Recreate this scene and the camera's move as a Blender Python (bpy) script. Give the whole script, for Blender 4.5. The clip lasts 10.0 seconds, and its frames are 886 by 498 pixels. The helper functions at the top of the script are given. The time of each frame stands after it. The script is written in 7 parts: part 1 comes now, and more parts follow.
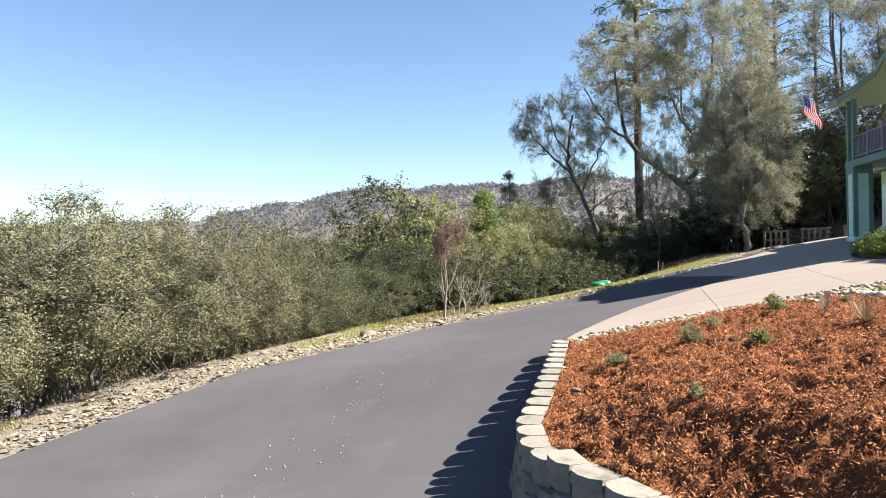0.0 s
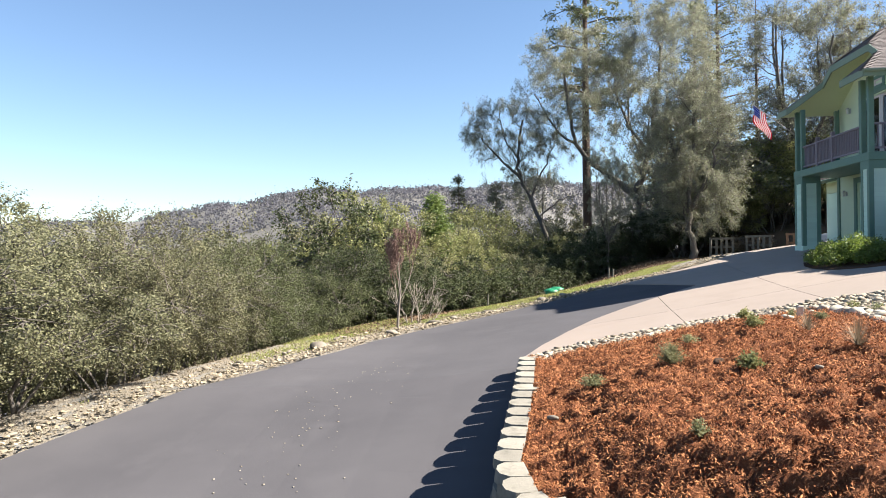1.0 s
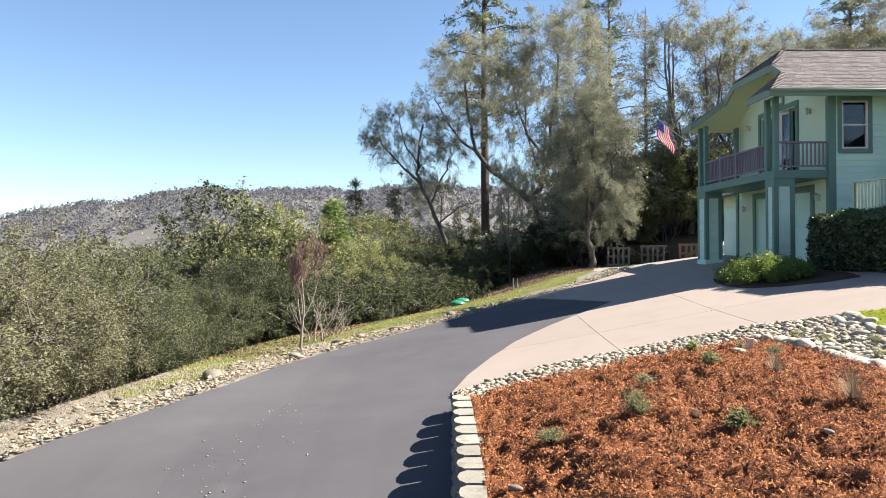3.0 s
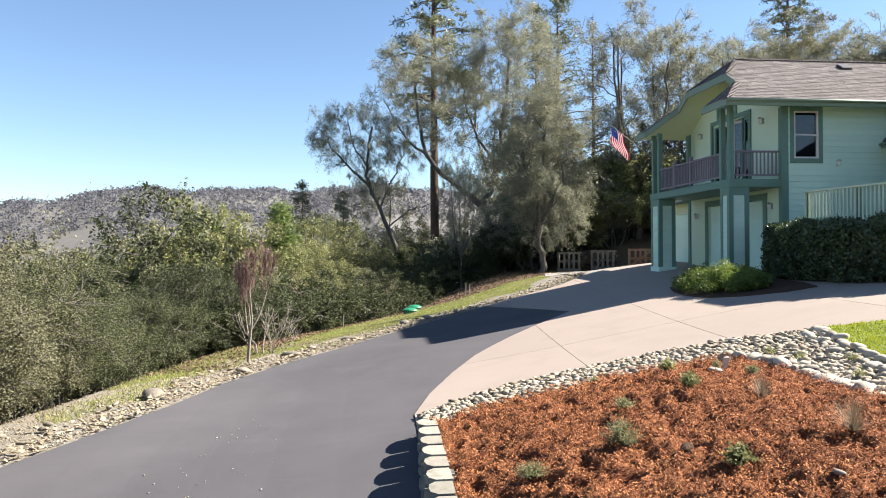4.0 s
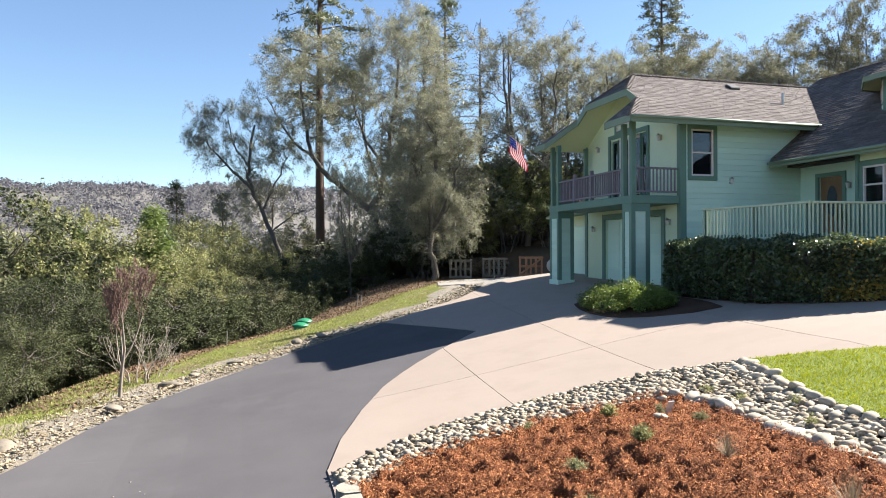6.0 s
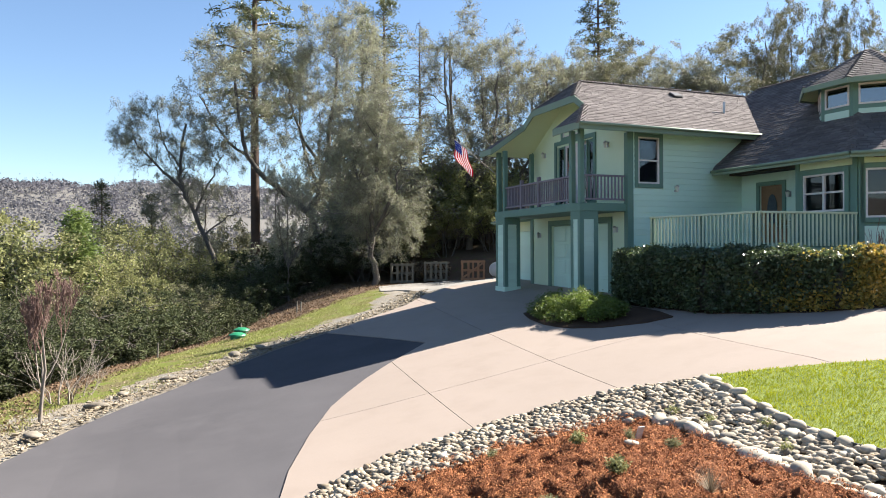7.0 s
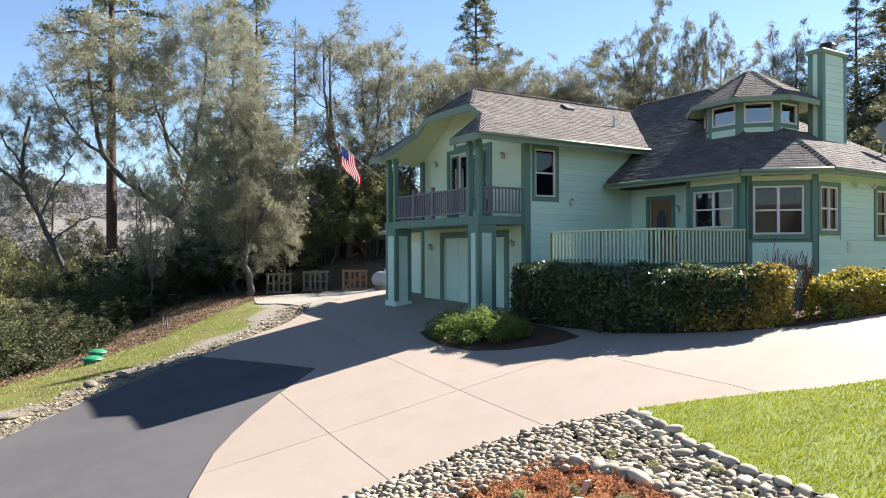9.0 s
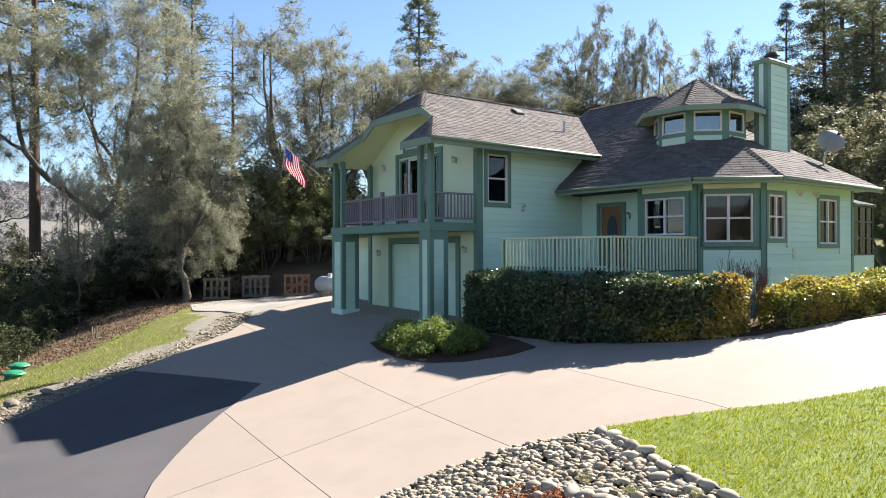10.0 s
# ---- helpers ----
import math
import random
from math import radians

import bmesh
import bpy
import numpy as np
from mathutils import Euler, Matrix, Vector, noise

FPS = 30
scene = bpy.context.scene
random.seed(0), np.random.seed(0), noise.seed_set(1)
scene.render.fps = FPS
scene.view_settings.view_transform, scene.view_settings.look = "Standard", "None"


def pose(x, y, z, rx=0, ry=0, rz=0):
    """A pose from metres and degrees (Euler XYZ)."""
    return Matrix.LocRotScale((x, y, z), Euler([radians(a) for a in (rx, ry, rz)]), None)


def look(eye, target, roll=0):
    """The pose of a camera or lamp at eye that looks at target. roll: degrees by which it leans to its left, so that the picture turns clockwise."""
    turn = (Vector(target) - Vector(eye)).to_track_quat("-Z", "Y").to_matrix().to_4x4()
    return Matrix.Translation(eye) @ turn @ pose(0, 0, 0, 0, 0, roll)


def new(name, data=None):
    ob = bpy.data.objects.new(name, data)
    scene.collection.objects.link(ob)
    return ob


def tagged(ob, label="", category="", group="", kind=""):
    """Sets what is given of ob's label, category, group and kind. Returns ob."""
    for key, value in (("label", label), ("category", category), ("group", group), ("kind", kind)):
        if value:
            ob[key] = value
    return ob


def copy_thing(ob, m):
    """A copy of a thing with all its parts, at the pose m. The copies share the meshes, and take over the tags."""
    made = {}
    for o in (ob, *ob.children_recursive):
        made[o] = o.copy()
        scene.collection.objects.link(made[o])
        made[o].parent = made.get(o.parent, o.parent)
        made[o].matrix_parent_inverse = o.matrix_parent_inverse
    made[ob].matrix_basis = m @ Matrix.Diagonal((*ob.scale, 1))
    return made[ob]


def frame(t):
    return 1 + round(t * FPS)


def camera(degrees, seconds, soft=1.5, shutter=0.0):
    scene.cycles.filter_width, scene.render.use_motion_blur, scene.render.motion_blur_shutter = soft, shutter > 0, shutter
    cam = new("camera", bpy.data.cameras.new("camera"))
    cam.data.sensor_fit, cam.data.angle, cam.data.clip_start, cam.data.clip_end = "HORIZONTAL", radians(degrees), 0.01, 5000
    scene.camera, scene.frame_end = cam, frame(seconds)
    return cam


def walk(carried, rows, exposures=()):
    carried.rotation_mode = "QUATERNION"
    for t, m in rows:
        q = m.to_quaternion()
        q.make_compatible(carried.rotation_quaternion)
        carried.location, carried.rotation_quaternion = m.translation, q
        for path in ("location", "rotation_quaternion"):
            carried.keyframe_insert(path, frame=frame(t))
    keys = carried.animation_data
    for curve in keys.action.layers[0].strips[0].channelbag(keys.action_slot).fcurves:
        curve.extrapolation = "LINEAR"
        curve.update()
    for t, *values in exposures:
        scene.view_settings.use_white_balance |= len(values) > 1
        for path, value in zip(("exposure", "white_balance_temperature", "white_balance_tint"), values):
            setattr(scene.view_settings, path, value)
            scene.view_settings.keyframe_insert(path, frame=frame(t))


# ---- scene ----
cam = camera(64.7, 10.0, 1.0)
PATH = [
    (0, (-10.204, -28.897, 0.189), (-10.599, -26.936, 0.181), -1.3),
    (0.5, (-10.414, -28.514, 0.275), (-10.734, -26.54, 0.269), -1.2),
    (1, (-10.615, -28.155, 0.35), (-10.857, -26.17, 0.346), -0.9),
    (1.5, (-10.787, -27.778, 0.437), (-10.952, -25.784, 0.435), -0.9),
    (2, (-10.982, -27.451, 0.525), (-11.069, -25.453, 0.524), -0.6),
    (2.5, (-11.157, -27.095, 0.629), (-11.166, -25.095, 0.627), -0.5),
    (4, (-11.575, -26.03, 0.939), (-11.354, -24.042, 0.941), -0.4),
    (4.5, (-11.676, -25.674, 1.058), (-11.376, -23.697, 1.059), -0.3),
    (5, (-11.803, -25.407, 1.211), (-11.425, -23.443, 1.211), -0.4),
    (5.5, (-11.891, -25.0, 1.321), (-11.425, -23.055, 1.321), -0.3),
    (7, (-12.109, -23.901, 1.722), (-11.382, -22.037, 1.719), -0.3),
    (7.5, (-12.106, -23.466, 1.802), (-11.294, -21.638, 1.802), -0.3),
    (8, (-12.134, -23.108, 1.919), (-11.24, -21.319, 1.919), -0.3),
    (8.5, (-12.139, -22.728, 2.009), (-11.164, -20.982, 2.01), -0.2),
    (9, (-12.135, -22.355, 2.082), (-11.081, -20.656, 2.086), -0.2),
    (9.5, (-12.113, -22.008, 2.183), (-10.984, -20.357, 2.187), -0.1),
    (10, (-12.09, -21.647, 2.272), (-10.893, -20.045, 2.278), -0.2),
]
walk(cam, [(t, look(eye, target, roll)) for t, eye, target, roll in PATH])

# ---- world, sun, exposure ----
SUN = Vector((1.262, 0.066, 1.0)).normalized()
world = bpy.data.worlds.new("sky")
scene.world = world
world.use_nodes = True
wn = world.node_tree.nodes
sky = wn.new("ShaderNodeTexSky")
sky.sky_type = "NISHITA"
sky.sun_disc = False
sky.sun_elevation = math.asin(SUN.z)
sky.sun_rotation = math.atan2(SUN.x, SUN.y)
sky.altitude = 500
sky.air_density, sky.dust_density, sky.ozone_density = 1.0, 0.12, 3.0
wn["Background"].inputs[1].default_value = 0.05
world.node_tree.links.new(sky.outputs[0], wn["Background"].inputs[0])
sun_data = bpy.data.lights.new("sun", "SUN")
sun_data.energy, sun_data.angle, sun_data.color = 5.0, radians(0.53), (1.0, 0.94, 0.86)
sun = new("sun", sun_data)
sun.matrix_world = look(SUN * 60, (0, 0, 0))
scene.view_settings.exposure = 2.07


# ---- materials ----
def nodes_of(name):
    m = bpy.data.materials.new(name)
    m.use_nodes = True
    return m, m.node_tree.nodes, m.node_tree.links, m.node_tree.nodes["Principled BSDF"]


def ramp_mix(n, l, fac, a, b):
    mix = n.new("ShaderNodeMix")
    mix.data_type = "RGBA"
    l.new(fac, mix.inputs["Factor"])
    for k, c in ((6, a), (7, b)):
        if isinstance(c, tuple):
            mix.inputs[k].default_value = (*c, 1)
        else:
            l.new(c, mix.inputs[k])
    return mix.outputs[2]


def noise_tex(n, l, coord, scale, detail=4.0, rough=0.6):
    t = n.new("ShaderNodeTexNoise")
    t.inputs["Scale"].default_value, t.inputs["Detail"].default_value, t.inputs["Roughness"].default_value = scale, detail, rough
    l.new(coord, t.inputs["Vector"])
    return t.outputs["Fac"]


def sharpen(n, l, fac, lo, hi):
    r = n.new("ShaderNodeMapRange")
    r.inputs["From Min"].default_value, r.inputs["From Max"].default_value = lo, hi
    l.new(fac, r.inputs["Value"])
    return r.outputs["Result"]


def bump_on(n, l, p, height, strength, distance):
    b = n.new("ShaderNodeBump")
    b.inputs["Strength"].default_value, b.inputs["Distance"].default_value = strength, distance
    l.new(height, b.inputs["Height"])
    l.new(b.outputs[0], p.inputs["Normal"])


def mat(name, a, b, big=0.6, fine=25.0, rough=0.8, bump=0.3, dist=0.01, metal=0.0, c=None, c_at=(0.55, 0.75), rand=0.0, island=False, spec=0.5):
    """A surface with a broad and a fine change of colour, a third tone in patches, and fine relief."""
    m, n, l, p = nodes_of(name)
    pos = n.new("ShaderNodeNewGeometry").outputs["Position"]
    f1 = noise_tex(n, l, pos, big)
    f2 = noise_tex(n, l, pos, fine, 6.0, 0.7)
    add = n.new("ShaderNodeMath")
    add.operation = "MULTIPLY_ADD"
    l.new(f1, add.inputs[0])
    add.inputs[1].default_value = 0.5
    half = n.new("ShaderNodeMath")
    half.operation = "MULTIPLY"
    l.new(f2, half.inputs[0])
    half.inputs[1].default_value = 0.5
    l.new(half.outputs[0], add.inputs[2])
    col = ramp_mix(n, l, sharpen(n, l, add.outputs[0], 0.32, 0.68), a, b)
    if c:
        f3 = noise_tex(n, l, pos, big * 2.7, 3.0)
        col = ramp_mix(n, l, sharpen(n, l, f3, *c_at), col, c)
    if rand or island:
        src = n.new("ShaderNodeNewGeometry").outputs["Random Per Island"] if island else n.new("ShaderNodeObjectInfo").outputs["Random"]
        hsv = n.new("ShaderNodeHueSaturation")
        r = n.new("ShaderNodeMapRange")
        r.inputs["To Min"].default_value, r.inputs["To Max"].default_value = 1 - rand, 1 + rand
        l.new(src, r.inputs["Value"])
        l.new(r.outputs["Result"], hsv.inputs["Value"])
        l.new(col, hsv.inputs["Color"])
        col = hsv.outputs["Color"]
    l.new(col, p.inputs["Base Color"])
    p.inputs["Roughness"].default_value, p.inputs["Metallic"].default_value = rough, metal
    p.inputs["Specular IOR Level"].default_value = spec
    if bump:
        bump_on(n, l, p, f2, bump, dist)
    return m


def leaf_mat(name, a, b, dark, clump=0.5, gloss=0.5, through_light=0.35):
    """Leaves: colour by leaf and by clump, some light coming through."""
    m, n, l, p = nodes_of(name)
    geo = n.new("ShaderNodeNewGeometry")
    f1 = noise_tex(n, l, geo.outputs["Position"], clump, 3.0)
    col = ramp_mix(n, l, geo.outputs["Random Per Island"], a, b)
    col = ramp_mix(n, l, sharpen(n, l, f1, 0.42, 0.72), col, dark)
    oi = n.new("ShaderNodeObjectInfo")
    hsv = n.new("ShaderNodeHueSaturation")
    r = n.new("ShaderNodeMapRange")
    r.inputs["To Min"].default_value, r.inputs["To Max"].default_value = 0.8, 1.2
    l.new(oi.outputs["Random"], r.inputs["Value"])
    l.new(r.outputs["Result"], hsv.inputs["Value"])
    l.new(col, hsv.inputs["Color"])
    l.new(hsv.outputs["Color"], p.inputs["Base Color"])
    p.inputs["Roughness"].default_value = gloss
    p.inputs["Specular IOR Level"].default_value = 0.15 if gloss > 0.55 else 0.5
    tr = n.new("ShaderNodeBsdfTranslucent")
    l.new(hsv.outputs["Color"], tr.inputs["Color"])
    mix = n.new("ShaderNodeMixShader")
    mix.inputs[0].default_value = through_light
    l.new(p.outputs[0], mix.inputs[1])
    l.new(tr.outputs[0], mix.inputs[2])
    l.new(mix.outputs[0], n["Material Output"].inputs["Surface"])
    return m


def shingle_mat(name, a, b, c):
    """Asphalt shingles: courses 0.14 m high and tabs 0.3 m wide, by height and run."""
    m, n, l, p = nodes_of(name)
    uv = n.new("ShaderNodeUVMap").outputs[0]
    br = n.new("ShaderNodeTexBrick")
    br.inputs["Scale"].default_value = 1.0
    br.inputs["Brick Width"].default_value, br.inputs["Row Height"].default_value = 0.30, 0.14
    br.inputs["Mortar Size"].default_value, br.inputs["Mortar Smooth"].default_value = 0.012, 0.3
    br.inputs["Color1"].default_value, br.inputs["Color2"].default_value, br.inputs["Mortar"].default_value = (*a, 1), (*b, 1), (*c, 1)
    l.new(uv, br.inputs["Vector"])
    pos = n.new("ShaderNodeNewGeometry").outputs["Position"]
    f1 = noise_tex(n, l, pos, 1.1)
    f2 = noise_tex(n, l, pos, 60.0, 3.0)
    col = ramp_mix(n, l, sharpen(n, l, f1, 0.3, 0.8), br.outputs["Color"], tuple(0.6 * v for v in a))
    l.new(col, p.inputs["Base Color"])
    p.inputs["Roughness"].default_value = 0.95
    p.inputs["Specular IOR Level"].default_value = 0.1
    sep = n.new("ShaderNodeSeparateXYZ")
    l.new(uv, sep.inputs[0])
    saw = n.new("ShaderNodeMath")
    saw.operation = "FLOORED_MODULO"
    l.new(sep.outputs["Y"], saw.inputs[0])
    saw.inputs[1].default_value = 0.14
    h = n.new("ShaderNodeMath")
    h.operation = "MULTIPLY_ADD"
    l.new(saw.outputs[0], h.inputs[0])
    h.inputs[1].default_value = -6.0
    l.new(f2, h.inputs[2])
    bump_on(n, l, p, h.outputs[0], 0.8, 0.012)
    return m


def tab_mat(name, a, b):
    """Single shingle tabs: mottled granules, each tab of its own tone."""
    m, n, l, p = nodes_of(name)
    geo = n.new("ShaderNodeNewGeometry")
    f1 = noise_tex(n, l, geo.outputs["Position"], 1.1)
    f2 = noise_tex(n, l, geo.outputs["Position"], 45.0, 4.0, 0.7)
    col = ramp_mix(n, l, geo.outputs["Random Per Island"], a, b)
    col = ramp_mix(n, l, sharpen(n, l, f2, 0.35, 0.75), col, tuple(0.72 * v for v in a))
    col = ramp_mix(n, l, sharpen(n, l, f1, 0.45, 0.95), col, tuple(0.7 * v for v in a))
    l.new(col, p.inputs["Base Color"])
    p.inputs["Roughness"].default_value = 0.95
    p.inputs["Specular IOR Level"].default_value = 0.1
    bump_on(n, l, p, f2, 0.5, 0.006)
    return m


def glass_mat(name, tint, ior=1.6):
    m, n, l, p = nodes_of(name)
    gl = n.new("ShaderNodeBsdfGlossy")
    gl.inputs["Roughness"].default_value = 0.02
    tp = n.new("ShaderNodeBsdfTransparent")
    tp.inputs["Color"].default_value = (*tint, 1)
    fr = n.new("ShaderNodeFresnel")
    fr.inputs["IOR"].default_value = ior
    mix = n.new("ShaderNodeMixShader")
    l.new(fr.outputs[0], mix.inputs[0])
    l.new(tp.outputs[0], mix.inputs[1])
    l.new(gl.outputs[0], mix.inputs[2])
    l.new(mix.outputs[0], n["Material Output"].inputs["Surface"])
    return m


M_ASPHALT = mat("asphalt", (0.0607, 0.0584, 0.0618), (0.0978, 0.0925, 0.0957), 0.3, 90, 0.95, 0.25, 0.004, c=(0.09, 0.0855, 0.0885), c_at=(0.52, 0.8), spec=0.1)
M_CONCRETE = mat("tinted concrete", (0.248, 0.201, 0.165), (0.277, 0.226, 0.188), 0.5, 30, 0.8, 0.12, 0.004, c=(0.236, 0.19, 0.155), c_at=(0.5, 0.85), rand=0.04, spec=0.3)
M_EARTH = mat("earth and thatch", (0.104, 0.0879, 0.0388), (0.155, 0.134, 0.062), 0.5, 12, 0.95, 0.6, 0.03, c=(0.108, 0.129, 0.0232), c_at=(0.42, 0.55), spec=0.15)
M_LITTER = mat("leaf litter", (0.0793, 0.0517, 0.0334), (0.146, 0.1, 0.067), 0.8, 16, 0.95, 0.7, 0.03, c=(0.104, 0.0942, 0.0426), c_at=(0.52, 0.7), spec=0.15)
M_TANEARTH = mat("bare tan earth", (0.165, 0.14, 0.105), (0.25, 0.218, 0.172), 0.9, 18, 0.95, 0.8, 0.04, c=(0.20, 0.19, 0.17), c_at=(0.5, 0.65), spec=0.15)
M_LAWN = mat("lawn ground", (0.0919, 0.128, 0.00942), (0.164, 0.201, 0.0157), 1.6, 45, 0.9, 0.8, 0.03)
M_GRAVEL = mat("pale gravel", (0.177, 0.161, 0.139), (0.257, 0.239, 0.212), 0.8, 35, 0.9, 0.8, 0.02)
M_BEDSOIL = mat("damp soil", (0.05, 0.03, 0.02), (0.09, 0.056, 0.036), 1.5, 30, 0.95, 0.7, 0.02, spec=0.1)
M_MULCH = mat("bark mulch", (0.107, 0.0347, 0.014), (0.23, 0.0895, 0.0386), 2.5, 38, 0.95, 1.0, 0.04, c=(0.0515, 0.0188, 0.00864), c_at=(0.55, 0.8), spec=0.15)
M_CHIP = mat("bark shreds", (0.217, 0.0766, 0.0297), (0.408, 0.183, 0.0805), 3.0, 60, 0.9, 0.4, 0.01, rand=0.6, island=True, spec=0.15)
M_BLOCK = mat("concrete wall block", (0.186, 0.17, 0.137), (0.263, 0.241, 0.197), 2.0, 35, 0.9, 0.5, 0.01, c=(0.131, 0.12, 0.0934), rand=0.14, spec=0.3)
M_STONE = mat("river stone", (0.258, 0.227, 0.179), (0.406, 0.364, 0.288), 3.0, 25, 0.9, 0.25, 0.006, c=(0.289, 0.219, 0.145), rand=0.3, spec=0.2)
M_RUBBLE = mat("tan field stones", (0.188, 0.15, 0.101), (0.315, 0.264, 0.186), 3.0, 22, 0.9, 0.4, 0.01, c=(0.139, 0.118, 0.0879), rand=0.35, island=True, spec=0.2)
M_CREEK = mat("mixed creek stones", (0.214, 0.176, 0.129), (0.367, 0.311, 0.234), 3.0, 22, 0.9, 0.3, 0.01, c=(0.284, 0.197, 0.12), rand=0.5, island=True, spec=0.2)
M_SIDING = mat("pale green siding", (0.497, 0.655, 0.546), (0.56, 0.72, 0.608), 0.7, 40, 0.6, 0.08, 0.002, rand=0.05)
M_TRIM = mat("dark green trim paint", (0.102, 0.185, 0.142), (0.132, 0.226, 0.176), 1.0, 40, 0.6, 0.08, 0.002)
M_FASCIA = mat("olive green eave paint", (0.17, 0.225, 0.155), (0.205, 0.265, 0.185), 1.0, 40, 0.6, 0.08, 0.002)
# Yellow in this pale green stands in for light bounced under the eaves.
M_SOFFIT = mat("pale yellow green soffit", (0.60, 0.68, 0.42), (0.66, 0.73, 0.47), 1.0, 30, 0.6, 0.06, 0.002)
M_FRAME = mat("blush white vinyl", (0.62, 0.54, 0.52), (0.70, 0.62, 0.60), 2.0, 40, 0.4, 0.03, 0.001)
M_RAIL = mat("weathered purple grey rail", (0.14, 0.12, 0.15), (0.22, 0.18, 0.20), 2.0, 30, 0.6, 0.15, 0.003)
M_SLAT = mat("pale painted slats", (0.46, 0.52, 0.36), (0.56, 0.60, 0.44), 2.0, 30, 0.6, 0.1, 0.002)
M_DOOR = mat("stained wooden door", (0.16, 0.081, 0.038), (0.24, 0.135, 0.0665), 2.0, 30, 0.5, 0.2, 0.004)
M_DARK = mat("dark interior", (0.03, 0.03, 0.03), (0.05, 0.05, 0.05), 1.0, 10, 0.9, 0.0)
# Dark base shows between tab courses in place of their shadow lines.
M_ROOF = shingle_mat("weathered shingles", (0.0413, 0.0341, 0.0303), (0.055, 0.0468, 0.0413), (0.0275, 0.0231, 0.0209))
M_TAB = tab_mat("shingle tabs", (0.116, 0.101, 0.0958), (0.212, 0.186, 0.178))
# Siding green shifted to cream: warm bounce light is put into the colour.
M_PORCHWALL = mat("cream porch paint", (0.60, 0.70, 0.50), (0.67, 0.76, 0.56), 0.7, 40, 0.6, 0.08, 0.002)
M_GLASS = glass_mat("window glass", (0.36, 0.39, 0.4))
M_COATED = glass_mat("coated cupola glass", (0.3, 0.35, 0.4), 3.0)
M_BARK = mat("oak bark", (0.06, 0.052, 0.045), (0.15, 0.13, 0.11), 2.0, 18, 0.95, 0.9, 0.04)
M_GREYTWIG = mat("grey twigs", (0.12, 0.105, 0.095), (0.22, 0.195, 0.175), 3.0, 30, 0.9, 0.2, 0.004)
M_PINEBARK = mat("pine bark", (0.055, 0.036, 0.027), (0.115, 0.072, 0.052), 2.0, 14, 0.95, 0.9, 0.04)
M_PALEBARK = mat("pale sapling bark", (0.182, 0.152, 0.122), (0.274, 0.237, 0.201), 4.0, 30, 0.9, 0.4, 0.01)
M_PURPLETWIG = mat("purple-grey twigs", (0.0793, 0.0517, 0.0456), (0.128, 0.0856, 0.073), 4.0, 30, 0.9, 0.2, 0.004)
M_TWIG = mat("reddish twigs", (0.122, 0.0699, 0.0547), (0.188, 0.115, 0.0942), 4.0, 30, 0.9, 0.2, 0.004)
M_OAKLEAF = leaf_mat("live oak leaves", (0.145, 0.145, 0.0753), (0.256, 0.236, 0.139), (0.0939, 0.0967, 0.0534), 0.6, 0.6, 0.32)
# Darker copy of the live oak leaves; shade is put into its colour.
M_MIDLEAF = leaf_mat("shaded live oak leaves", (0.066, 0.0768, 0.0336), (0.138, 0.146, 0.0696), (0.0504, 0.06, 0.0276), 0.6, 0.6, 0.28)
M_GREYLEAF = leaf_mat("grey oak leaves", (0.204, 0.208, 0.132), (0.375, 0.372, 0.255), (0.16, 0.162, 0.108), 0.6, 0.6, 0.42)
M_SCRUBLEAF = leaf_mat("scrub oak leaves", (0.166, 0.166, 0.0893), (0.288, 0.28, 0.161), (0.116, 0.119, 0.0655), 0.6, 0.6, 0.35)
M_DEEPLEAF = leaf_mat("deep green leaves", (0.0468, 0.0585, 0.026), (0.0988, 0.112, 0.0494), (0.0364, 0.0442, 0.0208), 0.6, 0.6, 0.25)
M_LIMELEAF = leaf_mat("fresh green leaves", (0.19, 0.202, 0.075), (0.315, 0.306, 0.143), (0.137, 0.153, 0.0615), 0.7, 0.6, 0.4)
M_FIRLEAF = leaf_mat("bright fir sprays", (0.114, 0.16, 0.0347), (0.18, 0.231, 0.0694), (0.0805, 0.116, 0.029), 0.7, 0.5, 0.5)
M_NEEDLE = leaf_mat("pine needles", (0.0952, 0.109, 0.0475), (0.175, 0.179, 0.0876), (0.0694, 0.0804, 0.0366), 0.7, 0.45, 0.35)
M_HEDGELEAF = leaf_mat("glossy hedge leaves", (0.065, 0.095, 0.042), (0.14, 0.18, 0.075), (0.05, 0.072, 0.033), 1.5, 0.4, 0.3)
M_GOLDLEAF = leaf_mat("golden hedge leaves", (0.104, 0.0824, 0.0152), (0.182, 0.122, 0.0243), (0.0456, 0.0517, 0.0133), 1.3, 0.4, 0.3)
M_HEDGEMIX = leaf_mat("sunlit yellow-green hedge leaves", (0.14, 0.164, 0.028), (0.322, 0.294, 0.056), (0.28, 0.188, 0.035), 0.9, 0.3, 0.5)
M_JUNIPER = leaf_mat("bright low shrub leaves", (0.103, 0.155, 0.0241), (0.197, 0.248, 0.0483), (0.0729, 0.108, 0.0201), 2.5, 0.5, 0.4)
M_GRASSBLADE = leaf_mat("lawn blades", (0.223, 0.262, 0.00935), (0.361, 0.366, 0.0213), (0.181, 0.216, 0.00867), 1.4, 0.6, 0.35)
M_VERGE = leaf_mat("verge grass", (0.19, 0.211, 0.0532), (0.283, 0.293, 0.0987), (0.301, 0.27, 0.129), 0.45, 0.6, 0.3)
M_SAGE = leaf_mat("sage grey leaves", (0.205, 0.209, 0.107), (0.304, 0.296, 0.168), (0.168, 0.171, 0.076), 4.0, 0.6, 0.45)
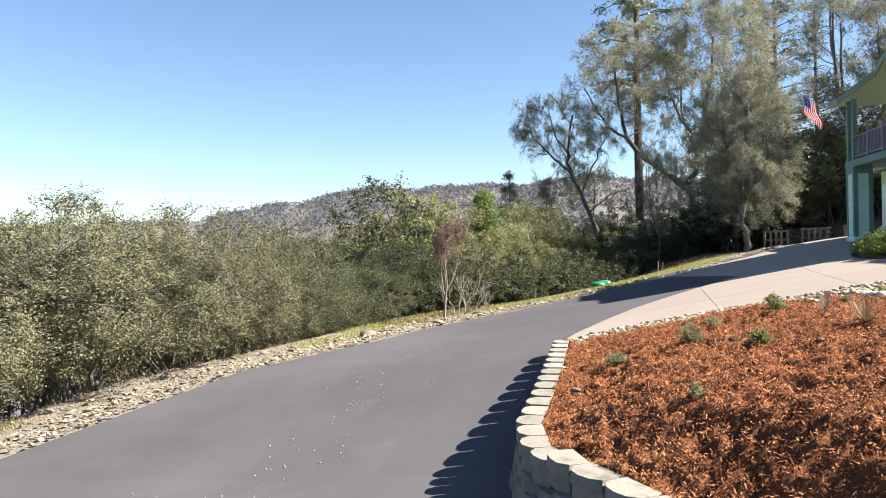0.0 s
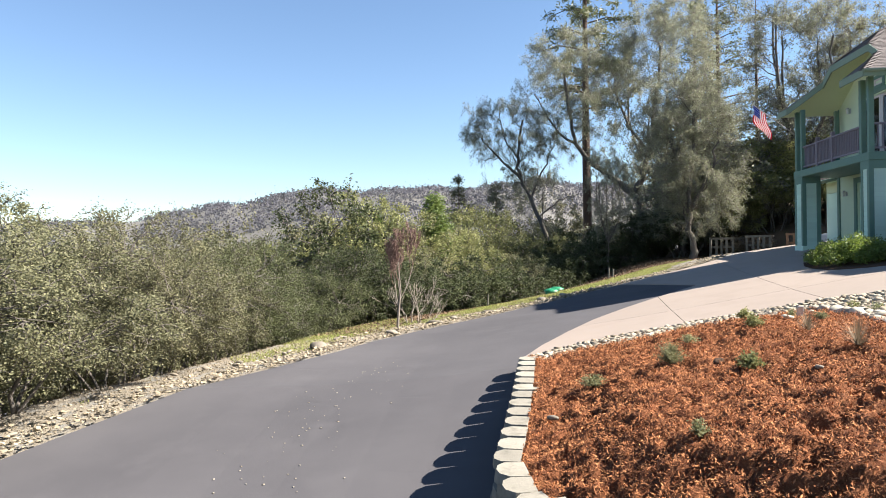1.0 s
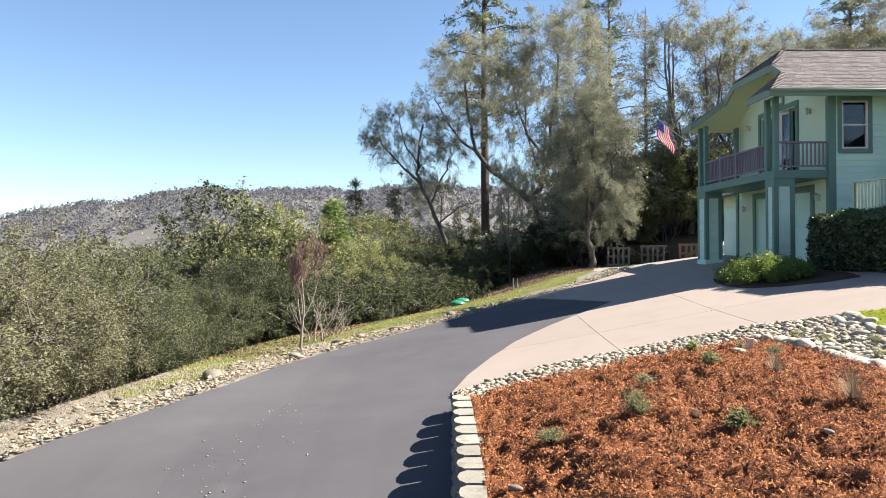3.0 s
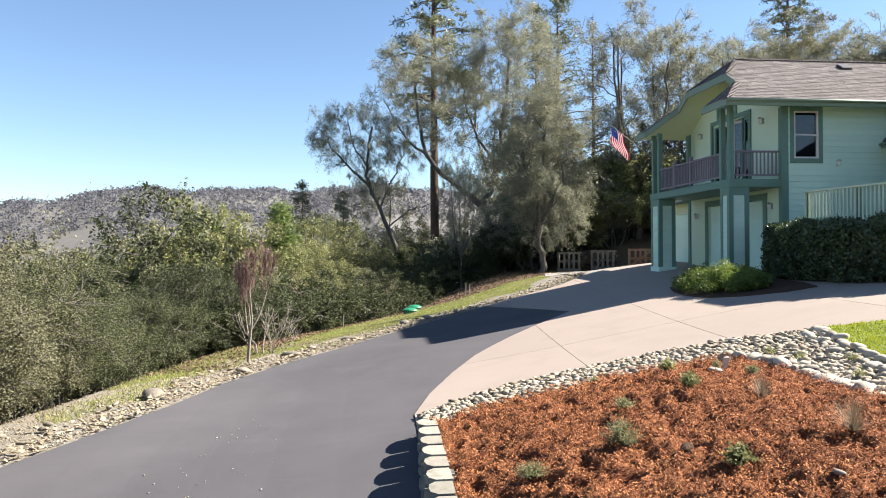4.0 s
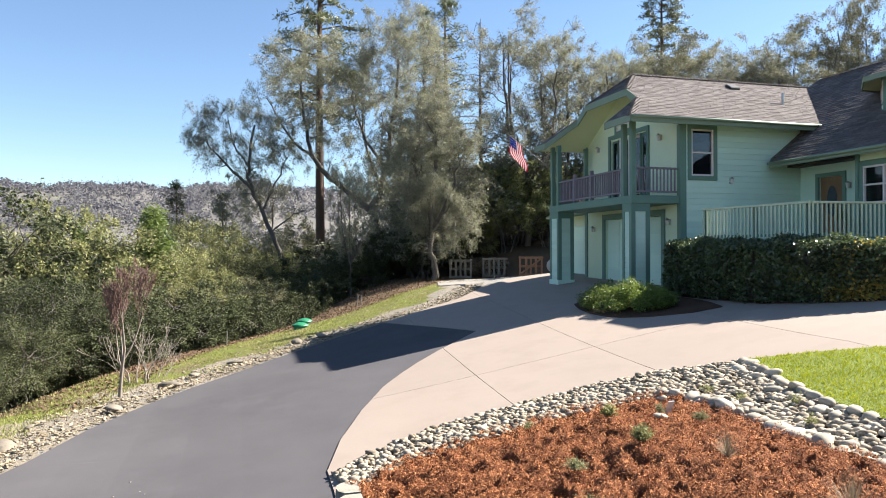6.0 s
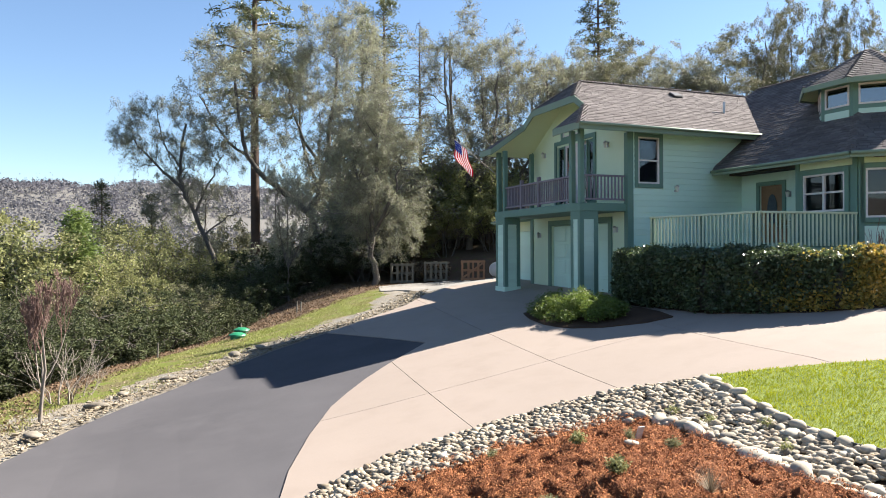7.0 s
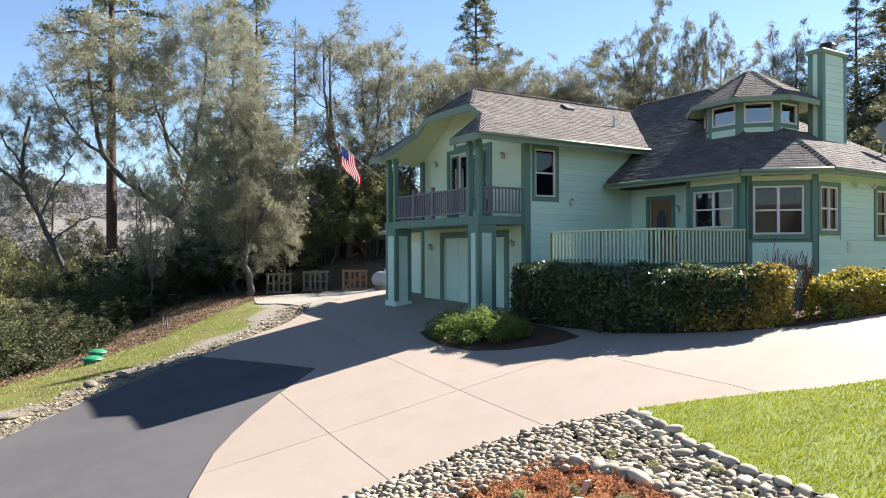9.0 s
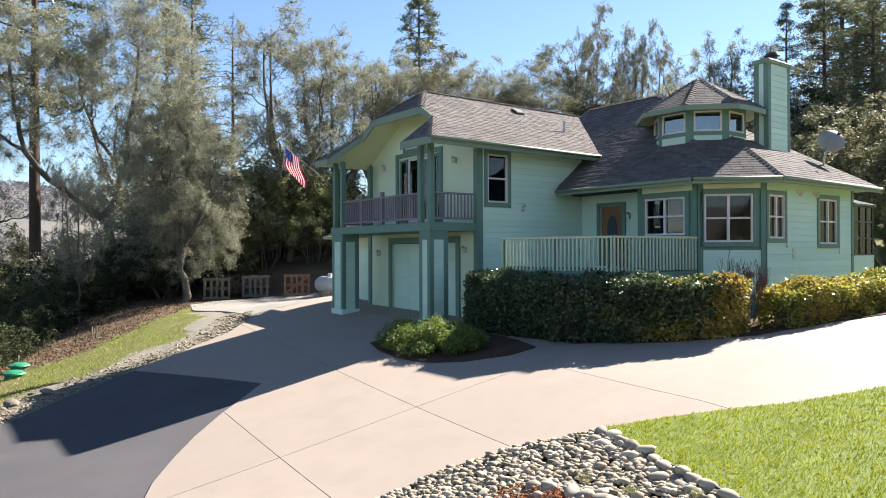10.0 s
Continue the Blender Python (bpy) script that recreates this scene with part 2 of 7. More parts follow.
M_STRAW = leaf_mat("dry straw stems", (0.182, 0.14, 0.0911), (0.256, 0.207, 0.146), (0.134, 0.104, 0.067), 4.0, 0.7, 0.2)
# Distance haze is put into both colours: paler and bluer than woods and soil.
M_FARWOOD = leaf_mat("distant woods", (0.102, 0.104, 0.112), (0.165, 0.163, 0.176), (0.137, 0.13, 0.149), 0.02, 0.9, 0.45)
M_HILL = mat("distant hillside", (0.092, 0.0839, 0.0758), (0.124, 0.118, 0.106), 0.02, 0.12, 0.95, 0.0, c=(0.135, 0.145, 0.0861), c_at=(0.62, 0.75))
M_GREENPLASTIC = mat("green plastic", (0.0122, 0.159, 0.067), (0.0182, 0.201, 0.0911), 3.0, 40, 0.45, 0.1, 0.002)
M_WHITEPAINT = mat("white tank paint", (0.438, 0.438, 0.438), (0.487, 0.487, 0.487), 2.0, 30, 0.4, 0.05, 0.001)
M_PALLET = mat("weathered pallet wood", (0.0911, 0.0856, 0.067), (0.146, 0.134, 0.109), 3.0, 25, 0.9, 0.4, 0.006, rand=0.15)
M_REDWOOD = mat("orange pallet wood", (0.182, 0.0911, 0.0487), (0.256, 0.146, 0.0793), 3.0, 25, 0.9, 0.4, 0.006, rand=0.15)
M_LOG = mat("split firewood", (0.0608, 0.0456, 0.0334), (0.134, 0.104, 0.073), 4.0, 25, 0.95, 0.6, 0.01, rand=0.3)
M_METAL = mat("galvanised metal", (0.35, 0.35, 0.35), (0.5, 0.5, 0.5), 3.0, 40, 0.4, 0.1, 0.002, metal=0.9)
M_DISH = mat("grey dish", (0.196, 0.189, 0.185), (0.238, 0.231, 0.224), 3.0, 40, 0.5, 0.05, 0.001)
M_BLACK = mat("black metal", (0.02, 0.02, 0.02), (0.035, 0.035, 0.035), 3.0, 40, 0.5, 0.05, 0.001)
M_RED = leaf_mat("flag red cloth", (0.305, 0.00487, 0.0133), (0.323, 0.00608, 0.0164), (0.28, 0.00487, 0.0133), 4.0, 0.8, 0.3)
M_WHITE = leaf_mat("flag white cloth", (0.365, 0.359, 0.365), (0.389, 0.383, 0.383), (0.352, 0.347, 0.347), 4.0, 0.8, 0.3)
M_BLUE = leaf_mat("flag blue cloth", (0.0109, 0.0195, 0.109), (0.0133, 0.0232, 0.128), (0.00973, 0.017, 0.0973), 4.0, 0.8, 0.3)
M_LAMPGLASS = mat("frosted lamp glass", (0.6, 0.58, 0.52), (0.68, 0.66, 0.6), 4.0, 40, 0.3, 0.0)


# ---- building helpers ----
def thing(name, at, label, category, group="", kind=""):
    ob = new(name)
    ob.location = at
    ob.empty_display_size = 0.2
    return tagged(ob, label, category, group, kind)


def mesh_ob(name, data, material, parent=None, smooth=False):
    if material and not data.materials:
        data.materials.append(material)
    if smooth:
        data.polygons.foreach_set("use_smooth", [True] * len(data.polygons))
    ob = new(name, data)
    if parent is not None:
        ob.parent = parent
        p, shift = parent, Vector((0, 0, 0))
        while p is not None:
            shift += p.location
            p = p.parent
        ob.location = -shift
    return ob


def part(name, bm, material, parent, label="", smooth=False):
    """Links a bmesh, in world coordinates, as one mesh under its parent."""
    data = bpy.data.meshes.new(name)
    bm.to_mesh(data)
    bm.free()
    ob = mesh_ob(name, data, material, parent, smooth)
    return tagged(ob, label)


def solo(name, bm, material, label, category, group="", kind="", smooth=False):
    return tagged(part(name, bm, material, None, "", smooth), label, category, group, kind)


def raw(name, verts, faces, material, parent=None, smooth=False):
    data = bpy.data.meshes.new(name)
    data.from_pydata(verts, [], faces)
    return mesh_ob(name, data, material, parent, smooth)


def box(bm, lo, hi, bevel=0.0, m=None):
    c = [(a + b) / 2 for a, b in zip(lo, hi)]
    s = [abs(b - a) for a, b in zip(lo, hi)]
    g = bmesh.ops.create_cube(bm, size=1.0, matrix=Matrix.LocRotScale(c, None, s))
    if bevel:
        es = list({e for v in g["verts"] for e in v.link_edges})
        g2 = bmesh.ops.bevel(bm, geom=es, offset=bevel, segments=1, affect="EDGES")
        vs = list({v for f in g2["faces"] for v in f.verts} | {v for v in g["verts"] if v.is_valid})
    else:
        vs = g["verts"]
    if m is not None:
        bmesh.ops.transform(bm, matrix=m, verts=vs)
    return vs


def bx(lo, hi, bevel=0.0, m=None):
    bm = bmesh.new()
    box(bm, lo, hi, bevel, m)
    return bm


def tube(bm, pts, radii, seg=6, cap=True):
    """A tapered round bar along points."""
    rings = []
    pts = [Vector(p) for p in pts]
    for i, p in enumerate(pts):
        d = (pts[min(i + 1, len(pts) - 1)] - pts[max(i - 1, 0)]).normalized()
        u = d.orthogonal().normalized() if i == 0 else (rings_u - d * rings_u.dot(d)).normalized()
        rings_u = u
        w = d.cross(u)
        rings.append([bm.verts.new(p + (u * math.cos(a) + w * math.sin(a)) * radii[i]) for a in (2 * math.pi * k / seg for k in range(seg))])
    for a, b in zip(rings, rings[1:]):
        for k in range(seg):
            bm.faces.new((a[k], a[(k + 1) % seg], b[(k + 1) % seg], b[k]))
    if cap:
        bm.faces.new(rings[0][::-1])
        bm.faces.new(rings[-1])


def wall_frame(origin, along):
    """A frame on an upright wall: x along it, y out of it, z up."""
    a = Vector((along[0], along[1], 0)).normalized()
    out = Vector((a.y, -a.x, 0))
    m = Matrix(((a.x, out.x, 0, origin[0]), (a.y, out.y, 0, origin[1]), (0, 0, 1, 0), (0, 0, 0, 1)))
    return m


# ---- the lie of the land ----
CUBIC = (-0.01364, 0.13717, 0.01531, -0.0097, 0.00126, -0.00021, -0.02668, -0.00773, 0.01183, -0.0064)
EDGE = [(-22.5, -40), (-21.6, -30), (-20.8, -24), (-19.6, -19.5), (-18.3, -16.8), (-17.2, -14.6), (-16.4, -12.6), (-15.7, -10.6), (-15.1, -8.4), (-14.2, -6.4), (-13.2, -4.8), (-12.0, -3.4), (-10.7, -1.9), (-8.9, -0.4), (-7.0, 0.6), (-5.0, 1.6), (-3.4, 2.5), (-2.0, 4.2), (-0.9, 6.5), (0.0, 9.0), (1.0, 14.0)]
RIM = [(-25, -44), (-22.8, -30), (-21.2, -19), (-18.9, -13), (-17.6, -8), (-16.4, -3), (-14.8, 3), (-12.6, 8), (-9.5, 13), (-6, 18), (0, 27), (10, 36), (30, 48)]


def smooth01(v):
    v = np.clip(v, 0, 1)
    return v * v * (3 - 2 * v)


def beside(x, y, line):
    """The distance to a line of points, positive on its left."""
    best = np.full(np.shape(x), 1e9)
    side = np.zeros(np.shape(x))
    for (ax, ay), (bx_, by_) in zip(line, line[1:]):
        dx, dy = bx_ - ax, by_ - ay
        t = np.clip(((x - ax) * dx + (y - ay) * dy) / (dx * dx + dy * dy), 0, 1)
        d = np.hypot(x - ax - t * dx, y - ay - t * dy)
        s = np.sign(dx * (y - ay) - dy * (x - ax))
        side = np.where(d < best, s, side)
        best = np.minimum(best, d)
    return best * side


def slope_land(x, y):
    """The slope that the drive lies on."""
    x, y = np.asarray(x, float), np.asarray(y, float)
    u, v = np.clip(x, -16, 9), np.clip(y, -15, 14)
    c = CUBIC
    z = c[0] + c[1] * u + c[2] * v + c[3] * u * u + c[4] * u * v + c[5] * v * v
    z = z + (c[6] * u**3 + c[7] * u * u * v + c[8] * u * v * v + c[9] * v**3) / 50
    z = z + 0.05 * np.minimum(x + 16, 0) * smooth01((y + 40) / 20)
    fall = smooth01((-7.0 + 14 * smooth01((-23.5 - y) / 6.0) - x) / 3.5)
    return z + (0.14 * np.clip(y + 15, -5, 0) + 0.1 * np.clip(-20 - y, 0, 3) - 0.14 * np.clip(-23 - y, 0, 9)) * fall


def land(x, y):
    """The whole ground: drive slope, drop to the valley, rise behind the house, far hills."""
    x, y = np.asarray(x, float), np.asarray(y, float)
    z = slope_land(x, y)
    d = np.maximum(beside(x, y, RIM), 0)
    drop = 0.42 * np.maximum(d - 0.5, 0)
    z = z - 24 * (1 - np.exp(-drop / 24))
    r = np.hypot(x + 10, y + 25)
    z = z - 0.85 * smooth01((y - 4.6) / 8.5) * smooth01((x + 4) / 8)
    z = z + 1.2 * smooth01((x + 0.55 * y - 15) / 4.5) * smooth01((y - 9) / 5)
    rise = np.maximum(x + 0.55 * y - 17, 0) * smooth01((x + 6) / 14) * (1 - smooth01((r - 110) / 120))
    z = z + 22 * (1 - np.exp(-0.23 * rise / 22))
    az = np.arctan2(x + 10, y + 25)
    ridge = np.maximum(82 - 150 * (az + 0.2) ** 2, 58) + 3 * np.sin(az * 17 + 0.6) + 2.2 * np.sin(az * 41 + 2) + 1.2 * np.sin(az * 83)
    near_knoll = 52 * np.exp(-(((az + 0.81) / 0.06) ** 2)) * smooth01((r - 150) / 90) * (1 - smooth01((r - 290) / 140))
    shoulder = 20 * np.exp(-(((az + 0.24) / 0.16) ** 2)) * smooth01((r - 330) / 160) * (1 - smooth01((r - 560) / 160))
    z = z + (ridge + 22) * smooth01((r - 380) / 480) + near_knoll + shoulder
    return z


def sheet(name, outline, height, step, material, thick=0.1, parent=None, cuts=(), gap=0.0):
    """A slab over an outline that follows a height, fine enough to bend with it. Returns the object."""
    bm = bmesh.new()
    f0 = bm.faces.new([bm.verts.new((x, y, 0)) for x, y in outline])
    if f0.normal.z < 0:
        f0.normal_flip()
    bmesh.ops.triangulate(bm, faces=list(bm.faces))
    drape(bm, outline, height, step, thick)
    return part(name, bm, material, parent)


def drape(bm, outline, height, step, thick):
    xs, ys = [p[0] for p in outline], [p[1] for p in outline]
    for k in range(int(min(xs) / step) - 1, int(max(xs) / step) + 2):
        bmesh.ops.bisect_plane(bm, geom=bm.verts[:] + bm.edges[:] + bm.faces[:], plane_co=(k * step + 0.013, 0, 0), plane_no=(1, 0, 0))
    for k in range(int(min(ys) / step) - 1, int(max(ys) / step) + 2):
        bmesh.ops.bisect_plane(bm, geom=bm.verts[:] + bm.edges[:] + bm.faces[:], plane_co=(0, k * step + 0.017, 0), plane_no=(0, 1, 0))
    co = np.array([v.co[:2] for v in bm.verts])
    for v, z in zip(bm.verts, height(co[:, 0], co[:, 1])):
        v.co.z = z
    bm.normal_update()
    if sum(f.normal.z for f in bm.faces) < 0:
        bmesh.ops.reverse_faces(bm, faces=bm.faces[:])
    rim = [e for e in bm.edges if e.is_boundary]
    g = bmesh.ops.extrude_edge_only(bm, edges=rim)
    for v in (q for q in g["geom"] if isinstance(q, bmesh.types.BMVert)):
        v.co.z -= thick
    bmesh.ops.recalc_face_normals(bm, faces=bm.faces[:])


def axis_steps(fine_lo, fine_hi, step, far, grow):
    v = list(np.arange(fine_lo, fine_hi + 0.01, step))
    s = step
    while v[-1] < far:
        s *= grow
        v.append(v[-1] + s)
    s = step
    while v[0] > -far:
        s *= grow
        v.insert(0, v[0] - s)
    return np.array(v)


def grass_reach(y):
    """How far the verge grass reaches from the drive before the leaf litter begins."""
    return 8.2 - 0.45 * np.maximum(y - 4, 0)


gx, gy = axis_steps(-26, 4, 0.33, 1400, 1.09), axis_steps(-30, 22, 0.33, 1400, 1.09)
GX, GY = np.meshgrid(gx, gy)
GZ = land(GX, GY) - 0.05
near = (GX > -40) & (GX < 60) & (GY > -50) & (GY < 60)
GZ = GZ + np.where(near, 0.025 * np.sin(GX * 2.1 + GY * 1.3) * np.sin(GY * 2.7 - GX), 0)
nx, ny = len(gx), len(gy)
gverts = np.stack([GX, GY, GZ], -1).reshape(-1, 3)
idx = np.arange(nx * ny).reshape(ny, nx)
gfaces = np.stack([idx[:-1, :-1], idx[:-1, 1:], idx[1:, 1:], idx[1:, :-1]], -1).reshape(-1, 4)
ground = raw("ground", gverts.tolist(), gfaces.tolist(), M_EARTH, None, True)
ground.data.materials.append(M_HILL)
ground.data.materials.append(M_TANEARTH)
ground.data.materials.append(M_LITTER)
cx, cy = gverts[gfaces].mean(1)[:, 0], gverts[gfaces].mean(1)[:, 1]
spot = np.hypot(cx + 10, cy + 25)
wob = 0.35 * np.sin(cx * 1.3 + cy * 0.9)
tan_strip = (spot < 60) & (np.abs(beside(cx, cy, EDGE)) < 2.3 + 1.0 * (cy < -8) + wob)
litter = (spot < 90) & ((beside(cx, cy, RIM) > np.where(cy < 0, 0.3, -1.1) + wob) | (beside(cx, cy, EDGE) > grass_reach(cy) + wob) | ((cx + 0.55 * cy > 12.5) & (cy > 9))) & ~tan_strip
ground.data.polygons.foreach_set("material_index", np.where(spot > 140, 1, np.where(tan_strip, 2, np.where(litter, 3, 0))))
tagged(ground, "sloping foothill ground of thatch, thin grass and dry earth", "ground", kind="structure")

ARC = [(-10.78, -15.4), (-10.75, -14.0), (-10.35, -12.5), (-9.7, -10.8), (-8.95, -9.2), (-8.35, -8.3), (-7.7, -7.45), (-6.87, -6.55), (-6.1, -5.85), (-5.34, -5.15)]
TOPLINE = [(-5.34, -5.15), (-5.72, -3.7), (-6.45, -1.3), (-7.0, 0.6)]
WALL = [(-10.7, -15.5), (-10.73, -16.6), (-10.76, -17.8), (-10.82, -19.5), (-10.9, -21.0), (-10.75, -21.9), (-10.35, -22.8), (-9.9, -23.4), (-9.2, -24.3), (-8.2, -25.3), (-7.0, -26.4), (-5.5, -27.6), (-3.5, -28.8), (-1.0, -29.8)]

asphalt_line = [p for p in EDGE if p[1] < 0.5] + TOPLINE[::-1] + ARC[::-1][1:] + [(x - 0.02, y) for x, y in WALL] + [(2, -34), (2, -40)]
road = sheet("road", asphalt_line, lambda x, y: slope_land(x, y), 1.0, M_ASPHALT, 0.12)
tagged(road, "dark grey asphalt driveway with faint tyre marks", "driveway", kind="structure")

LAWNSIDE = [(-3.55, -14.35), (-2.6, -15.2), (-2.0, -15.7), (-1.5, -16.25), (-0.7, -16.8), (-0.2, -17.1), (3.0, -18.9), (10.0, -22.0)]
CONCRETE_LINE = [*ARC, *TOPLINE[1:], (-5.0, 1.6), (-3.4, 2.5), (-2.0, 4.2), (-0.6, 5.2), (2.6, 4.7), (2.6, -5.2), (0.9, -6.2), (0.5, -10.0), (1.3, -12.1), (2.4, -13.6), (5.4, -14.9), (14.0, -18.4),
                 (14.0, -23.6), *LAWNSIDE[::-1], (-4.55, -13.6), (-5.75, -13.2), (-7.35, -13.1), (-8.7, -13.15), (-9.75, -13.5), (-10.5, -14.1)]


def slab_pieces(outline, lines, gap):
    """Cuts an outline along lines into pieces, each a flat triangulated bmesh."""
    def fresh():
        bm = bmesh.new()
        bm.faces.new([bm.verts.new((x, y, 0)) for x, y in outline])
        bmesh.ops.triangulate(bm, faces=bm.faces[:])
        return bm
    signs = [()]
    for _ in lines:
        signs = [s + (k,) for s in signs for k in (1, -1)]
    out = []
    for s in signs:
        bm = fresh()
        for k, ((ax, ay), (bx_, by_)) in zip(s, lines):
            no = Vector((by_ - ay, ax - bx_, 0)).normalized() * k
            bmesh.ops.bisect_plane(bm, geom=bm.verts[:] + bm.edges[:] + bm.faces[:], plane_co=Vector((ax, ay, 0)) + no * gap, plane_no=no, clear_inner=True)
            if not bm.faces:
                break
        if sum(f.calc_area() for f in bm.faces) > 0.15:
            out.append(bm)
        else:
            bm.free()
    return out


pavement = thing("pavement", (-3, -8, -0.9), "tan tinted concrete drive of large slabs with saw-cut joints", "pavement", kind="structure")
JOINTS = [((-6.74, -6.26), (-7.34, -13.05)), ((-3.79, -6.08), (-4.7, -13.7)), ((-1.27, -11.6), (-2.02, -15.8)), ((-8.9, -10.1), (-2.3, -10.42))]
for bm in slab_pieces(CONCRETE_LINE, JOINTS, 0.007):
    drape(bm, CONCRETE_LINE, lambda x, y: slope_land(x, y) + 0.02, 1.0, 0.14)
    part("slab", bm, M_CONCRETE, pavement)

gravel = sheet("gravel_pad", [(-1.7, 5.05), (-0.3, 5.45), (2.6, 4.75), (5, 5.5), (7.5, 12), (7.2, 16.5), (4.6, 18.2), (1.6, 18.6), (-0.2, 17.5), (-1.0, 14.5), (-1.3, 10)], lambda x, y: land(x, y) + 0.0, 1.0, M_GRAVEL)
tagged(gravel, "pale gravel pad beyond the concrete apron", "gravel", kind="structure")


def wall_top(y):
    y = np.asarray(y, float)
    return -1.66 - 0.03 * np.clip(-15.6 - y, 0, 5.0) + np.where(y < -22.6, 0.1, 0.0)


def mulch_height(x, y):
    x, y = np.asarray(x, float), np.asarray(y, float)
    u = x + 7
    z = -0.92 + 0.23 * np.minimum(u, 0) + 0.06 * np.maximum(u, 0) + 0.03 * np.clip(-17 - y, -3, 4)
    k = smooth01((-14.4 - y) / 1.2)
    z = z * k + (slope_land(x, np.maximum(y, -15)) + 0.05) * (1 - k)
    near_wall = smooth01(np.abs(beside(x, y, WALL)) / 1.5)
    return (wall_top(y) - 0.05) * (1 - near_wall) + z * near_wall


MULCH_LINE = [(-10.66, -15.3), (-9.7, -14.4), (-8.3, -14.15), (-6.9, -14.15), (-5.6, -14.6), (-5.35, -15.7), (-5.45, -16.6), (-5.6, -18.0), (-5.6, -19.5), (-5.0, -21.5), (-4.0, -24.0), (-3.0, -26.5), (-2.5, -28.8),
              (-5.45, -27.45), (-6.95, -26.3), (-8.12, -25.2), (-9.12, -24.2), (-9.82, -23.3), (-10.27, -22.7), (-10.66, -21.85), (-10.8, -21.0), (-10.72, -19.5), (-10.66, -17.8), (-10.63, -16.6)]


def rough_mulch(x, y):
    z = mulch_height(x, y)
    lump = np.array([0.6 * noise.noise((a * 2.3, b * 2.3, 0.3)) + 0.9 * noise.noise((a * 7.5, b * 7.5, 4.0)) + 0.65 * noise.noise((a * 17, b * 17, 9.0)) for a, b in zip(x.ravel(), y.ravel())]).reshape(x.shape)
    pit = np.array([max(noise.noise((a * 4.6, b * 4.6, 6.0)) + 0.35 * noise.noise((a * 0.7, b * 0.7, 2.0)) - 0.16, 0.0) for a, b in zip(x.ravel(), y.ravel())]).reshape(x.shape)
    return z + 0.085 * lump - 0.34 * pit


def inside(x, y, line):
    hit = np.zeros(np.shape(x), bool)
    for (ax, ay), (bx_, by_) in zip(line, line[1:] + line[:1]):
        cross = ((ay > y) != (by_ > y)) & (x < (bx_ - ax) * (y - ay) / (by_ - ay + 1e-12) + ax)
        hit ^= cross
    return hit


def patch(name, line, height, step, material, thick):
    """A finely stepped patch inside an outline, its edge cells pulled down under what borders it."""
    xs, ys = np.arange(min(p[0] for p in line), max(p[0] for p in line), step), np.arange(min(p[1] for p in line), max(p[1] for p in line), step)
    X, Y = np.meshgrid(xs, ys)
    ok = inside(X, Y, line)
    Z = height(X, Y)
    ids = -np.ones(X.shape, int)
    ids[ok] = np.arange(ok.sum())
    quad = np.stack([ids[:-1, :-1], ids[:-1, 1:], ids[1:, 1:], ids[1:, :-1]], -1).reshape(-1, 4)
    quad = quad[(quad >= 0).all(1)]
    inner = np.zeros(X.shape, bool)
    inner[1:-1, 1:-1] = ok[1:-1, 1:-1] & ok[:-2, 1:-1] & ok[2:, 1:-1] & ok[1:-1, :-2] & ok[1:-1, 2:]
    Z = np.where(ok & ~inner, Z - thick, Z)
    return raw(name, np.stack([X[ok], Y[ok], Z[ok]], -1).tolist(), quad.tolist(), material, None, True)


mulch = patch("mulch_bed", MULCH_LINE, rough_mulch, 0.05, M_MULCH, 0.12)
tagged(mulch, "mounded planting bed of shredded red-brown bark mulch", "mulch bed", kind="structure")

LAWN_LINE = [*LAWNSIDE, (14.0, -24.0), (14.0, -32.0), (-1.5, -30.0), (-2.6, -26.0), (-3.6, -22.0), (-4.25, -19.5), (-4.5, -17.8), (-4.35, -16.9), (-4.0, -15.7)]


def lawn_height(x, y):
    return slope_land(x, np.maximum(y, -15)) + 0.07


lawn = sheet("lawn", LAWN_LINE, lawn_height, 1.0, M_LAWN, 0.1)
tagged(lawn, "mown bright green lawn beside the concrete", "lawn", kind="structure")

CREEK_LINE = [(-10.7, -14.3), (-9.75, -13.55), (-8.7, -13.2), (-7.35, -13.15), (-5.75, -13.25), (-4.55, -13.65), (-3.6, -14.35), (-4.0, -15.6), (-4.35, -16.9), (-4.5, -17.8), (-4.25, -19.5), (-3.6, -22), (-2.6, -26), (-3.0, -26.5), (-4.0, -24), (-5.0, -21.5), (-5.6, -19.5), (-5.6, -18), (-5.45, -16.6), (-5.45, -15.7), (-5.75, -14.9), (-6.9, -14.5), (-8.3, -14.5), (-9.6, -14.65), (-10.55, -15.15)]


def creek_height(x, y):
    return slope_land(x, np.maximum(y, -15)) + 0.0


creek_bed = sheet("creek_bed", CREEK_LINE, creek_height, 1.0, M_BEDSOIL, 0.15)
tagged(creek_bed, "dark soil under the dry creek of river stones", "soil", kind="structure")


# ---- retaining wall of blocks ----
def along_line(line, step, start=0.0):
    """Points every step along a line, with the heading there."""
    out, left = [], start
    for (ax, ay), (bx_, by_) in zip(line, line[1:]):
        d = math.hypot(bx_ - ax, by_ - ay)
        while left <= d:
            t = left / d
            out.append((ax + (bx_ - ax) * t, ay + (by_ - ay) * t, math.atan2(by_ - ay, bx_ - ax)))
            left += step
        left -= d
    return out


